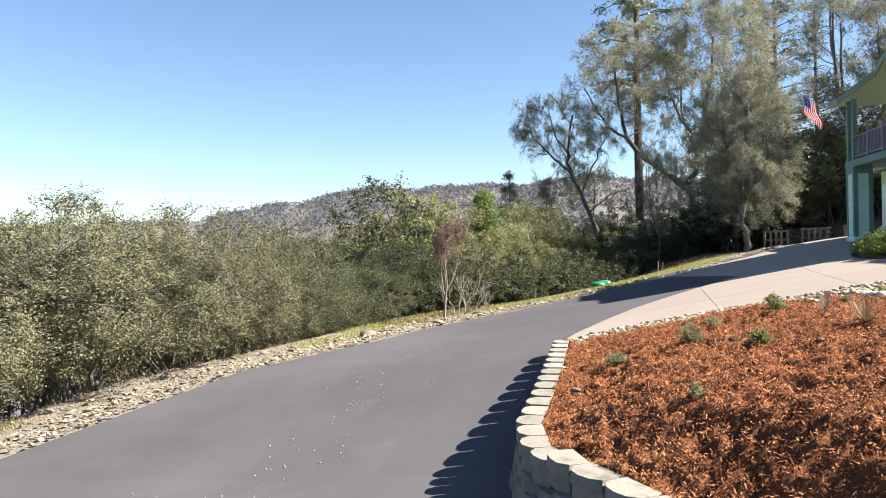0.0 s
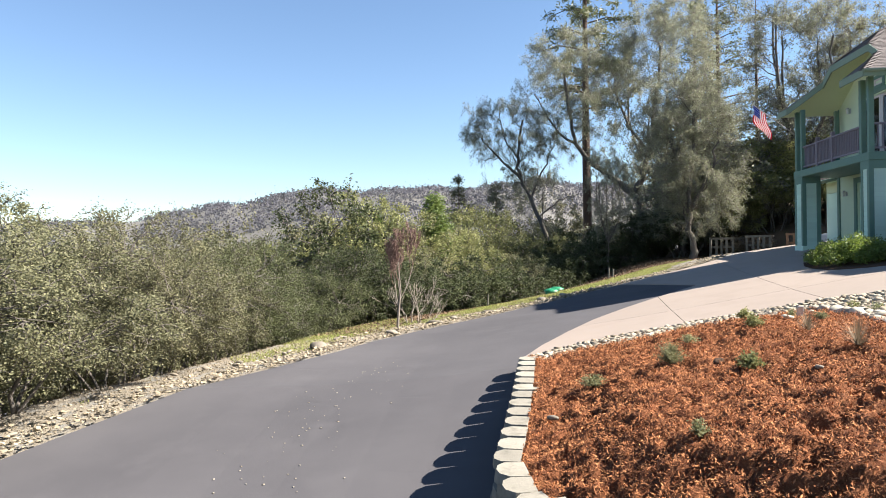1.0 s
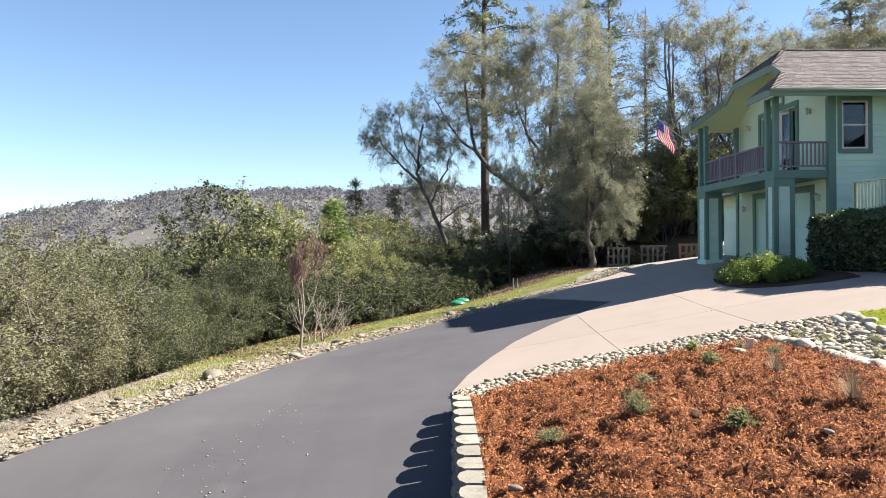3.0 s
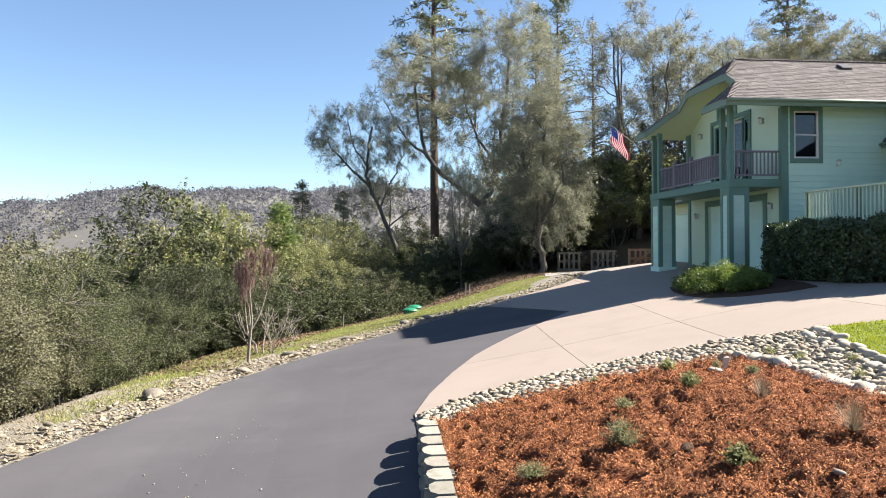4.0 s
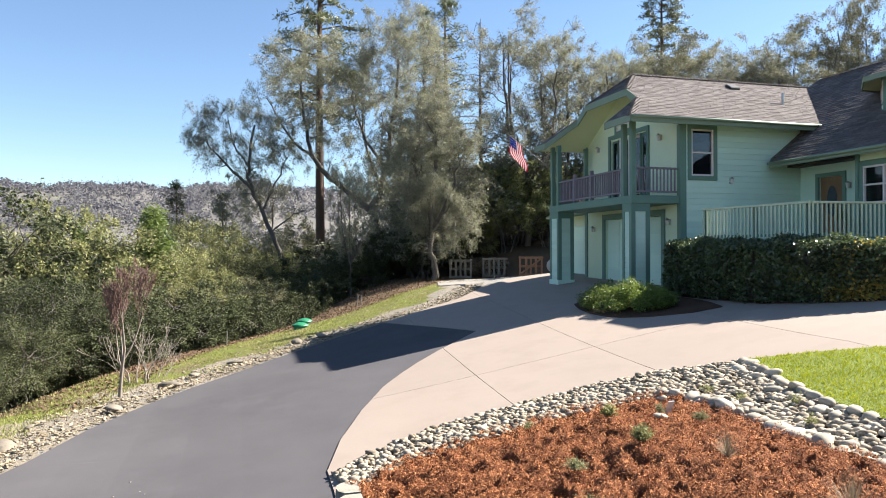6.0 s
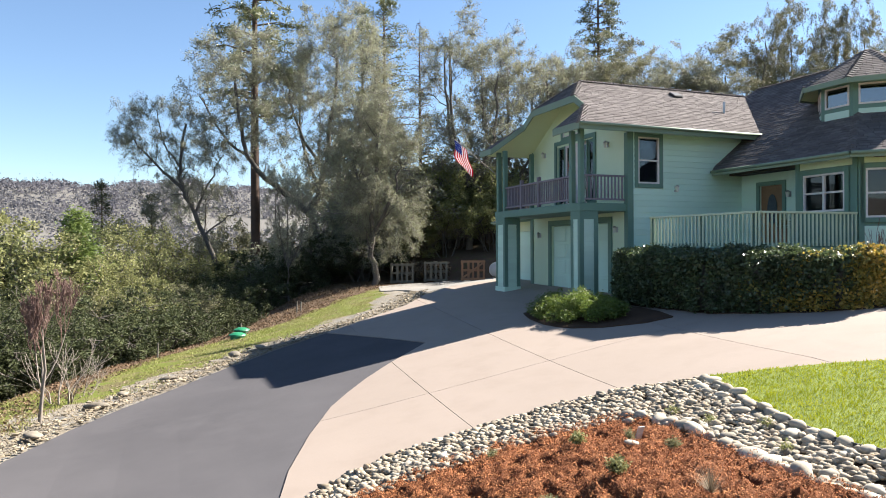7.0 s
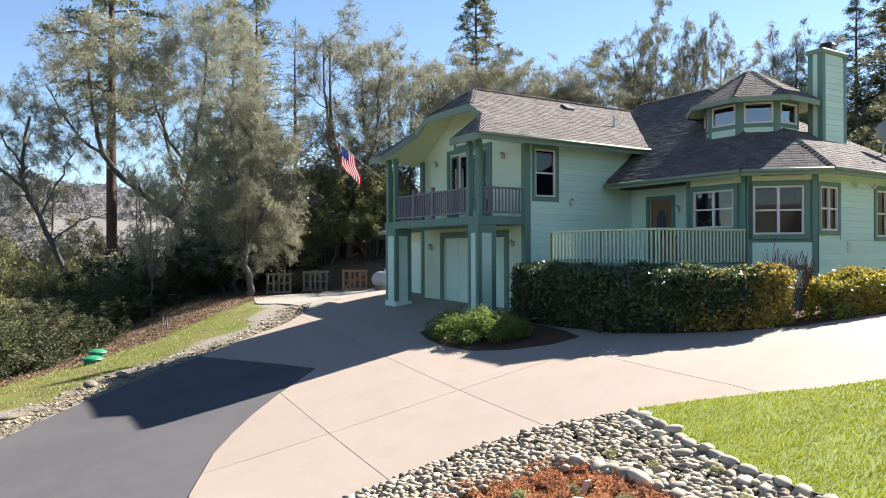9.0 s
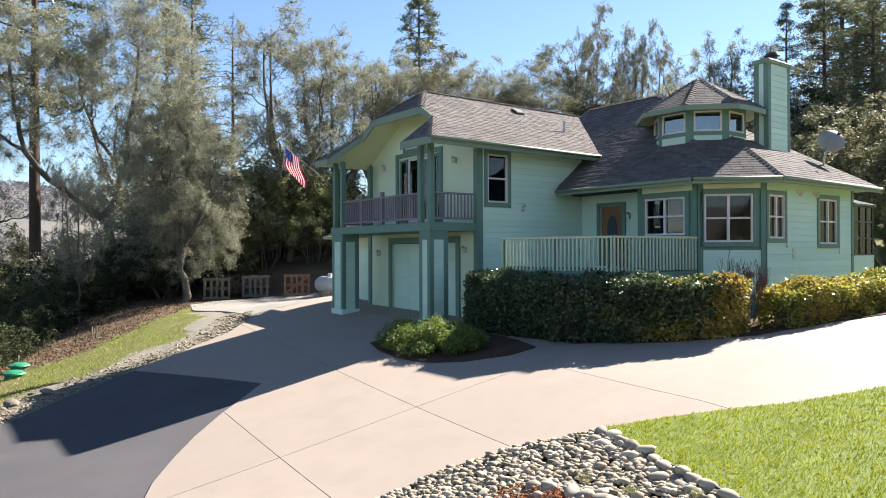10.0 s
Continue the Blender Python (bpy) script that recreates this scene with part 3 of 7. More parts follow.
def block_mesh(name, w, d, h, swell, seed):
    """A wall block: split face swelling outwards (+y), back narrower."""
    rng = random.Random(seed)
    bm = bmesh.new()
    prof = [(-w / 2, -d), (-w / 2, 0), (-w * 0.3, swell * 0.8), (0, swell), (w * 0.3, swell * 0.8), (w / 2, 0), (w / 2, -d)]
    lo = [bm.verts.new((x + rng.uniform(-.004, .004), y + rng.uniform(-.006, .006), 0)) for x, y in prof]
    hi = [bm.verts.new((x * 0.99 + rng.uniform(-.004, .004), y - 0.012 + rng.uniform(-.006, .006), h)) for x, y in prof]
    k = len(prof)
    for i in range(k):
        j = (i + 1) % k
        bm.faces.new((lo[i], lo[j], hi[j], hi[i]))
    bm.faces.new(lo[::-1])
    bm.faces.new(hi)
    bmesh.ops.recalc_face_normals(bm, faces=bm.faces[:])
    data = bpy.data.meshes.new(name)
    bm.to_mesh(data)
    bm.free()
    data.materials.append(M_BLOCK)
    return data


def build_wall():
    wall = thing("retaining_wall", (-10.8, -19, -2.3), "curved dry-laid retaining wall of pale split-faced concrete blocks", "wall", kind="structure")
    blocks = [block_mesh("block", 0.435, 0.28, 0.145, 0.075, s) for s in range(5)]
    caps = [block_mesh("capstone", 0.42, 0.2, 0.10, 0.095, 20 + s) for s in range(5)]
    rng = random.Random(4)

    def top_at(x, y):
        return float(wall_top(y))

    def put(kind, data, x, y, z, head):
        ob = new(kind, data)
        ob.parent = wall
        m = pose(x, y, z, rng.uniform(-.6, .6), rng.uniform(-.6, .6), math.degrees(head) + rng.uniform(-2, 2) + 180)
        ob.matrix_local = Matrix.Translation(-wall.location) @ m

    for x, y, h in along_line(WALL, 0.45):
        z = top_at(x, y)
        nx_, ny_ = math.sin(h), -math.cos(h)
        put("capstone", rng.choice(caps), x + nx_ * 0.03, y + ny_ * 0.03, z - 0.10, h)
    for course in range(9):
        for x, y, h in along_line(WALL, 0.45, 0.22 * (course % 2)):
            z = top_at(x, y) - 0.10 - 0.15 * (course + 1)
            if z + 0.15 < float(slope_land(x - 0.3, y)) - 0.02:
                continue
            nx_, ny_ = math.sin(h), -math.cos(h)
            off = 0.03 * (course + 1)
            put("block", rng.choice(blocks), x + nx_ * off, y + ny_ * off, z, h)
    return wall


build_wall()


# ---- house ----
house = thing("house", (4, -3, 0.1), "two-storey pale green house with dark green trim and shingle roofs", "house")
SHARED = {}


def unit_box(name, material):
    if name not in SHARED:
        data = bpy.data.meshes.new(name)
        bm = bx((-0.5, -0.5, -0.5), (0.5, 0.5, 0.5))
        bm.to_mesh(data)
        bm.free()
        data.materials.append(material)
        SHARED[name] = data
    return SHARED[name]


def bar(name, material, parent, lo, hi, m=None):
    """A plain board or post on one shared mesh, given by its corners in the frame m."""
    m = m or Matrix()
    ob = new(name, unit_box(name + material.name, material))
    ob.parent = parent
    shift, p = Vector((0, 0, 0)), parent
    while p is not None:
        shift += p.location
        p = p.parent
    c = Vector([(a + b) / 2 for a, b in zip(lo, hi)])
    s = [abs(b - a) for a, b in zip(lo, hi)]
    ob.matrix_local = Matrix.Translation(-shift) @ m @ Matrix.LocRotScale(c, None, s)
    return ob


def cut_wall(m, x0, x1, z0, z1, holes, thick=0.16):
    """A wall slab in a wall frame, its outer face at y=0, with openings (x0, x1, z0, z1) right through."""
    bm = bmesh.new()
    xs = sorted({x0, x1, *[v for h in holes for v in h[:2]]})
    zs = sorted({z0, z1, *[v for h in holes for v in h[2:]]})
    for a, b in zip(xs, xs[1:]):
        for c, d in zip(zs, zs[1:]):
            mx, mz = (a + b) / 2, (c + d) / 2
            if any(h[0] < mx < h[1] and h[2] < mz < h[3] for h in holes):
                continue
            box(bm, (a, -thick, c), (b, 0, d), 0, m)
    bmesh.ops.remove_doubles(bm, verts=bm.verts[:], dist=0.0005)
    bmesh.ops.recalc_face_normals(bm, faces=bm.faces[:])
    return bm


def siding(wall, m, x0, x1, z0, z1, holes, pitch=0.19):
    """Lap boards on a wall, broken at openings."""
    z = z0
    while z < z1 - 0.05:
        top = min(z + pitch, z1)
        spans = [(x0, x1)]
        for h in holes:
            if h[2] < top - 0.02 and h[3] > z + 0.02:
                spans = [s for a, b in spans for s in ((a, min(b, h[0])), (max(a, h[1]), b)) if s[1] - s[0] > 0.03]
        for a, b in spans:
            bar("siding_board", M_SIDING, wall, (a, 0.016, 0.0), (b, 0.036, top - z + 0.012), m @ pose(0, 0, z, 6.0))
        z = top


def window(parent, m, x0, x1, z0, z1, cols=2, rows=2, trim=0.13, name="window"):
    """A framed window in a wall frame: trim boards, vinyl frame, bars, panes."""
    w = bmesh.new()
    for lo, hi in (((x0 - trim, 0.0, z0 - trim), (x0, 0.05, z1 + trim)), ((x1, 0.0, z0 - trim), (x1 + trim, 0.05, z1 + trim)), ((x0, 0.0, z1), (x1, 0.05, z1 + trim)), ((x0, 0.0, z0 - trim), (x1, 0.06, z0))):
        box(w, lo, hi, 0.006, m)
    win = part(name, w, M_TRIM, parent)
    f = bmesh.new()
    e = 0.055
    for lo, hi in (((x0, -0.08, z0), (x0 + e, 0.03, z1)), ((x1 - e, -0.08, z0), (x1, 0.03, z1)), ((x0 + e, -0.08, z1 - e), (x1 - e, 0.03, z1)), ((x0 + e, -0.08, z0), (x1 - e, 0.03, z0 + e))):
        box(f, lo, hi, 0.004, m)
    part("frame", f, M_FRAME, win, "blush white vinyl frame")
    for k in range(1, cols):
        x = x0 + (x1 - x0) * k / cols
        bar("mullion", M_FRAME, win, (x - 0.035, -0.07, z0 + e), (x + 0.035, 0.024, z1 - e), m)
    for k in range(1, rows):
        z = z0 + (z1 - z0) * k / rows
        bar("bar", M_FRAME, win, (x0 + e, -0.065, z - 0.025), (x1 - e, 0.016, z + 0.025), m)
    for i in range(cols):
        for j in range(rows):
            a, b = x0 + (x1 - x0) * i / cols, x0 + (x1 - x0) * (i + 1) / cols
            c, d = z0 + (z1 - z0) * j / rows, z0 + (z1 - z0) * (j + 1) / rows
            pane = bar("pane", M_GLASS, win, (a + 0.02, -0.04, c + 0.02), (b - 0.02, -0.034, d - 0.02), m)
            pane.visible_shadow = False
    return win


def lantern(parent, m, x, z, name="wall_lantern"):
    l = part(name, bx((x - 0.05, 0.0, z - 0.09), (x + 0.05, 0.03, z + 0.09), 0.006, m), M_METAL, parent, "small metal wall lantern")
    g = bmesh.new()
    bmesh.ops.create_cone(g, cap_ends=True, segments=8, radius1=0.045, radius2=0.065, depth=0.16, matrix=m @ Matrix.Translation((x, 0.11, z - 0.02)))
    part("lamp_glass", g, M_LAMPGLASS, l)
    g = bmesh.new()
    bmesh.ops.create_cone(g, cap_ends=True, segments=8, radius1=0.085, radius2=0.02, depth=0.07, matrix=m @ Matrix.Translation((x, 0.11, z + 0.097)))
    part("cap", g, M_METAL, l)
    return l


def roof_face(name, pts, parent, thick=0.14, tabs=True):
    """One plane of a roof with thickness, mapped in metres along its eave and up its slope."""
    bm = bmesh.new()
    uvl = bm.loops.layers.uv.new("UVMap")
    pts = [Vector(p) for p in pts]
    nrm = (pts[1] - pts[0]).cross(pts[2] - pts[0]).normalized()
    if nrm.z < 0:
        pts.reverse()
        nrm = -nrm
    u = Vector((0, 0, 1)).cross(nrm).normalized()
    v = nrm.cross(u)
    top = bm.faces.new([bm.verts.new(p) for p in pts])
    low = [bm.verts.new(p - Vector((0, 0, thick))) for p in pts]
    bm.faces.new(low[::-1]).material_index = 1
    tv = list(top.verts)
    for i in range(len(pts)):
        j = (i + 1) % len(pts)
        f = bm.faces.new((tv[i], low[i], low[j], tv[j]))
        f.material_index = 2
    for f in bm.faces:
        for lp in f.loops:
            lp[uvl].uv = (lp.vert.co.dot(u), lp.vert.co.dot(v))
    data = bpy.data.meshes.new(name)
    bm.to_mesh(data)
    bm.free()
    for mm in (M_ROOF, M_SOFFIT, M_TRIM):
        data.materials.append(mm)
    face = mesh_ob(name, data, None, parent)
    if tabs:
        shingles(face if parent is house else parent, pts, u, v, nrm, len(pts) * 7 + int(abs(pts[0].x * 10)))
    return face


def shingles(face, pts, u, v, nrm, seed):
    """Courses of overlapping tabs over one roof plane, each a thin wedge."""
    rng = random.Random(seed)
    flat = [(p.dot(u), p.dot(v)) for p in pts]
    base = nrm * pts[0].dot(nrm)

    def spans(h):
        hits = []
        for (ax, ay), (bx_, by_) in zip(flat, flat[1:] + flat[:1]):
            if (ay <= h) != (by_ <= h):
                hits.append(ax + (bx_ - ax) * (h - ay) / (by_ - ay))
        hits.sort()
        return list(zip(hits[::2], hits[1::2]))

    vs, fs = [], []
    row, wide = 0.145, 0.31
    h, top, k = min(q[1] for q in flat) - 0.012, max(q[1] for q in flat), 0
    while h < top - 0.03:
        h1 = min(h + row - 0.02, top - 0.002)
        lo, hi = spans(max(h, min(q[1] for q in flat) + 0.004)), spans(h1 - 0.003)
        if len(lo) != len(hi):
            lo = hi = spans((h + h1) / 2)
        for (a0, a1), (b0, b1) in zip(lo, hi):
            x = min(a0, b0) - rng.uniform(0, wide)
            while x < max(a1, b1):
                x1 = x + wide * rng.uniform(0.75, 1.2)
                c = [(max(x + 0.006, a0), h), (min(x1 - 0.006, a1), h), (min(x1 - 0.006, b1), h1), (max(x + 0.006, b0), h1)]
                if c[1][0] - c[0][0] > 0.01 or c[2][0] - c[3][0] > 0.01:
                    d = [(p[0] if p[0] < q[0] else (p[0] + q[0]) / 2, q[0] if p[0] < q[0] else (p[0] + q[0]) / 2) for p, q in ((c[0], c[1]), (c[3], c[2]))]
                    t = rng.uniform(0.007, 0.014)
                    i = len(vs)
                    P = lambda xx, yy, zz: tuple(base + u * xx + v * yy + nrm * zz)
                    vs.extend((P(d[0][0], h, 0.0), P(d[0][1], h, 0.0), P(d[0][0], h, t), P(d[0][1], h, t), P(d[1][1], h1, t - 0.002), P(d[1][0], h1, t - 0.002)))
                    fs.extend(((i, i + 1, i + 3, i + 2), (i + 2, i + 3, i + 4, i + 5), (i, i + 2, i + 5), (i + 1, i + 4, i + 3)))
                x = x1
        h += row
        k += 1
    ob = raw("shingles", vs, fs, M_TAB, face)
    tagged(ob, "", kind="stuff")


def hip_caps(parent, a, b, step=0.16):
    """Folded cap shingles laid one over another along a hip or ridge."""
    a, b = Vector(a), Vector(b)
    d = b - a
    n = int(d.length / step)
    d.normalize()
    side = Vector((d.y, -d.x, 0)).normalized()
    up = side.cross(d) if side.cross(d).z > 0 else d.cross(side)
    vs, fs = [], []
    for k in range(n):
        p, q = a + d * step * k, a + d * (step * k + step * 1.25)
        i = len(vs)
        for r, lift in ((p, 0.05), (q, 0.022)):
            vs.extend((tuple(r - side * 0.15 + up * (lift - 0.075)), tuple(r + up * lift), tuple(r + side * 0.15 + up * (lift - 0.075))))
        fs.extend(((i, i + 1, i + 4, i + 3), (i + 1, i + 2, i + 5, i + 4), (i, i + 2, i + 1)))
    raw("hip_cap", vs, fs, M_TAB, parent)


# Room dimness is put into this brown, seen only through the panes.
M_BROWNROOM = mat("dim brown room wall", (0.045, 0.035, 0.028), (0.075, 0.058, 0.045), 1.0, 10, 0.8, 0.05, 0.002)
M_DARKGLASS = mat("dark leaded glass", (0.03, 0.04, 0.05), (0.07, 0.08, 0.09), 6.0, 40, 0.12, 0.1, 0.002)

# garage wing
RY, RZ, EZ = -1.9, 7.8, 5.55
EYS, EYN = -5.55, 1.75
K = (RZ - EZ) / (RY - EYS)
XF = -0.45
slopeS = lambda x, y: (x, y, EZ + (y - EYS) * K)
slopeN = lambda x, y: (x, y, EZ + (EYN - y) * K)
apS, apN = slopeS(0.7, -4.05), slopeN(0.7, 0.25)
clS, clN = slopeS(0.72, -3.35), slopeN(0.72, -0.45)
tip = (1.85, RY, RZ)
roof_face("roof", [(XF, EYS, EZ), (6.9, EYS, EZ), (10.2, RY, RZ), tip, clS, apS], house)
roof_face("roof", [(XF, EYN, EZ), apN, clN, tip, (10.2, RY, RZ), (10.2, EYN, EZ)], house)
roof_face("roof_clip", [clS, tip, clN], house)
roof_face("roof_return", [(XF, EYS, EZ), apS, (XF, -3.95, EZ)], house)
roof_face("roof_return", [(XF, EYN, EZ), (XF, 0.75, EZ), apN], house)


def fascia(parent, a, b, deep=0.2, wide=0.05, material=None, drop=0.0):
    """A board on edge between two points."""
    a, b = Vector(a), Vector(b)
    d = (b - a)
    side = Vector((d.y, -d.x, 0)).normalized() * wide / 2
    bm = bmesh.new()
    vs = []
    for p in (a, b):
        for s in (-1, 1):
            for z in (-deep, 0.0):
                vs.append(bm.verts.new(p + side * s + Vector((0, 0, z - drop))))
    bmesh.ops.convex_hull(bm, input=vs)
    return part("fascia", bm, material or M_FASCIA, parent)


def gutter(parent, a, b):
    bm = bmesh.new()
    a, b = Vector(a), Vector(b)
    d = (b - a).normalized()
    out = Vector((d.y, -d.x, 0)) * 0.06
    tube(bm, [a + out, b + out], [0.05, 0.05], 8)
    return part("gutter", bm, M_FASCIA, parent, "", True)


hip_caps(house, tip, (9.9, RY, RZ))
hip_caps(house, (XF, EYS, EZ), apS)
hip_caps(house, clS, tip)
hip_caps(house, clN, tip)
fascia(house, (XF, EYS, EZ + 0.02), (6.9, EYS, EZ + 0.02), 0.22)
fascia(house, (XF, EYS, EZ + 0.02), (XF, -3.95, EZ + 0.02), 0.22)
fascia(house, (XF, EYN, EZ + 0.02), (XF, 0.75, EZ + 0.02), 0.22)
fascia(house, (XF, 0.75, EZ + 0.02), apN, 0.24)
fascia(house, (XF, -3.95, EZ + 0.02), apS, 0.24)
fascia(house, apN, clN, 0.26)
fascia(house, clN, clS, 0.24)
fascia(house, clS, apS, 0.26)
gutter(house, (XF, EYS, EZ - 0.03), (6.9, EYS, EZ - 0.03))

# side wall of the garage wing
mS = wall_frame((0, -4.9), (1, 0))
sideHoles = [(2.15, 3.0, 3.8, 5.33)]
wS = part("wall", cut_wall(mS, 1.77, 6.5, -0.4, 5.75, sideHoles), M_SIDING, house)
siding(wS, mS, 1.95, 6.5, 0.2, 5.7, [(2.02, 3.13, 3.67, 5.46)])
bar("corner_board", M_TRIM, wS, (1.77, 0.0, -0.3), (1.95, 0.045, 5.7), mS)
window(house, mS, 2.15, 3.0, 3.8, 5.33, 1, 2, 0.14)
lantern(house, mS, 3.66, 3.65)

# front wall, lower and upper storey
mF = wall_frame((1.77, 0), (0, -1))
doorHole = (0.0, 3.83, 0.0, 2.55)
frHole = (0.45, 2.95, 3.12, 5.6)
wF = part("wall", cut_wall(mF, -1.65, 4.9, -0.3, 5.62, [doorHole, frHole]), M_PORCHWALL, house)
gable = bmesh.new()
vs = []
for yy, zz in ((EYN - 0.15, 5.615), (EYS + 0.65, 5.615), (EYS + 0.65, EZ + 0.65 * K - 0.16), (RY - 0.4, RZ - 0.42), (RY + 0.4, RZ - 0.42), (EYN - 0.15, EZ + 0.15 * K - 0.16)):
    for xx in (1.775, 1.925):
        vs.append(gable.verts.new((xx, yy, zz)))
bmesh.ops.convex_hull(gable, input=vs)
part("gable_wall", gable, M_PORCHWALL, house)
gd = part("garage_door", bx((0.02, -0.12, 0.02), (3.81, -0.07, 2.53), 0.01, mF), M_SIDING, house, "pale green sectional garage door")
for k in range(4):
    for j in range(4):
        part("door_panel", bx((0.12 + 0.94 * j, -0.075, 0.1 + 0.61 * k), (0.94 + 0.94 * j, -0.055, 0.62 + 0.61 * k), 0.015, mF), M_SIDING, gd)
for lo, hi in (((-0.2, 0.0, 0.0), (0.0, 0.05, 2.75)), ((3.83, 0.0, 0.0), (4.03, 0.05, 2.75)), ((0.0, 0.0, 2.55), (3.83, 0.05, 2.75))):
    bar("door_trim", M_TRIM, wF, lo, hi, mF)
bar("corner_board", M_TRIM, wF, (4.75, 0.0, -0.2), (4.945, 0.045, 5.45), mF)
bar("corner_board", M_TRIM, wF, (-1.65, 0.0, -0.2), (-1.45, 0.045, 5.6), mF)
lantern(house, mF, -0.87, 2.2)
lantern(house, mF, 4.3, 2.3)
lantern(house, mF, -0.46, 5.35)
lantern(house, mF, 3.8, 5.2)

# double glazed door to the balcony, one leaf ajar
fd = thing("balcony_door", (1.77, -1.7, 3.1), "", "")
fd.parent = house
fd.location = Vector((1.77, -1.7, 3.1)) - house.location
for lo, hi in (((0.3, 0.0, 3.1), (0.45, 0.05, 5.75)), ((2.95, 0.0, 3.1), (3.1, 0.05, 5.75)), ((0.45, 0.0, 5.6), (2.95, 0.05, 5.75))):
    bar("door_trim", M_TRIM, fd, lo, hi, mF)


def glazed_leaf(parent, m, w, z0, z1, material):
    """A full-light door leaf: stiles and rails round one pane."""
    fr = bmesh.new()
    e = 0.1 if material is M_FRAME else 0.07
    for lo, hi in (((0, -0.05, z0), (e, 0, z1)), ((w - e, -0.05, z0), (w, 0, z1)), ((e, -0.05, z1 - 0.12), (w - e, 0, z1)), ((e, -0.05, z0), (w - e, 0, z0 + 0.24))):
        box(fr, lo, hi, 0.005, m)
    return part("door_leaf", fr, material, parent)


for x0, w, turn, framed in ((0.45, 0.46, 0, M_TRIM), (0.95, 0.74, 0, M_FRAME), (1.71, 0.74, -24, M_FRAME), (2.5, 0.45, 0, M_TRIM)):
    lm = mF @ pose(x0, -0.06, 0, 0, 0, turn)
    leaf = glazed_leaf(fd, lm, w, 3.14, 5.58, framed)
    bar("pane", M_GLASS, leaf, (0.07, -0.03, 3.36), (w - 0.07, -0.024, 5.48), lm).visible_shadow = False
for x0 in (0.91, 2.45):
    bar("mullion", M_TRIM, fd, (x0, -0.11, 3.14), (x0 + 0.045, -0.01, 5.6), mF)
window(house, mF, 0.9, 2.05, 5.86, 6.08, 2, 1, 0.12, "transom_window")

# piers, deck, posts, balcony rail
PIER_DEEP = 0.66


def pier(y0, y1):
    """A porch pier: siding between corner boards on a pale plinth."""
    e = PIER_DEEP
    p = part("pier", bx((0.03, y0 + 0.03, -0.6), (e - 0.03, y1 - 0.03, 2.88)), M_SIDING, house, "siding pier with dark corner boards")
    for ya, yb in ((y0, y0 + 0.13), (y1 - 0.13, y1)):
        bar("corner_board", M_TRIM, p, (-0.01, ya, 0.18), (0.035, yb, 2.9))
    for ya, yb in ((y0 - 0.01, y0 + 0.035), (y1 - 0.035, y1 + 0.01)):
        for xa, xb in ((0.0, 0.14), (e - 0.14, e + 0.01)):
            bar("corner_board", M_TRIM, p, (xa, ya, 0.18), (xb, yb, 2.9))
        bar("trim_board", M_TRIM, p, (0.14, ya, 2.62), (e - 0.14, yb, 2.9))
    bar("trim_board", M_TRIM, p, (-0.01, y0 + 0.13, 2.62), (0.035, y1 - 0.13, 2.9))
    part("plinth", bx((-0.03, y0 - 0.03, -0.6), (e + 0.03, y1 + 0.03, 0.2), 0.01), M_SIDING, p)
    z = 0.2
    while z < 2.58:
        bar("siding_board", M_SIDING, p, (0.14, y0 + 0.012, z), (e - 0.14, y0 + 0.028, z + 0.135))
        bar("siding_board", M_SIDING, p, (0.012, y0 + 0.13, z), (0.028, y1 - 0.13, z + 0.14))
        z += 0.155
    return p


pier(0.54, 1.31)
pier(-4.82, -4.27)
part("deck", bx((-0.02, -4.86, 2.88), (1.77, 1.36, 3.14), 0.01), M_TRIM, house, "dark green balcony deck beam")
for y in (1.22, 0.68, -4.22, -4.74):
    part("post", bx((0.02, y - 0.08, 3.14), (0.18, y + 0.08, 5.5), 0.01), M_TRIM, house)
part("post", bx((1.5, 1.17, 3.14), (1.66, 1.33, 5.5), 0.01), M_TRIM, house)


def rail_run(a, b, newels=()):
    a, b = Vector((*a, 0)), Vector((*b, 0))
    n = (b - a).length
    m = wall_frame(a, b - a)
    r = part("balcony_rail", bx((0, -0.05, 4.0), (n, 0.05, 4.06), 0.006, m), M_RAIL, house, "weathered grey balcony railing")
    bar("bottom_rail", M_RAIL, r, (0, -0.03, 3.24), (n, 0.03, 3.3), m)
    k = int(n / 0.125)
    for i in range(1, k):
        x = n * i / k
        bar("baluster", M_RAIL, r, (x - 0.02, -0.02, 3.3), (x + 0.02, 0.02, 4.0), m)
    for x in newels:
        part("newel", bx((x - 0.06, -0.06, 3.14), (x + 0.06, 0.06, 4.22), 0.012, m), M_RAIL, r)


rail_run((0.1, 0.6), (0.1, -4.15), (1.3, 2.6))
rail_run((0.18, -4.76), (1.77, -4.76))
rail_run((0.18, 1.25), (1.5, 1.25))

# low wing beside the garage
mW = wall_frame((2.35, 0), (0, -1))
wW = part("wall", cut_wall(mW, -4.2, -1.6, -0.3, 2.95, []), M_SIDING, house)
bar("door_trim", M_TRIM, wW, (-1.85, 0.0, 0.0), (-1.65, 0.05, 2.9), mW)
bar("door_header", M_SLAT, wW, (-4.1, 0.0, 2.42), (-1.85, 0.04, 2.86), mW)
side_door = part("garage_door", bx((-4.0, 0.0, 0.02), (-1.9, 0.03, 2.4), 0.01, mW), M_SIDING, house, "pale green single garage door")
for k in range(4):
    bar("door_panel", M_SIDING, side_door, (-3.9, 0.03, 0.1 + 0.58 * k), (-2.0, 0.042, 0.6 + 0.58 * k), mW)
part("wall", bx((2.35, 4.04, -0.3), (8.0, 4.2, 2.95)), M_SIDING, house)
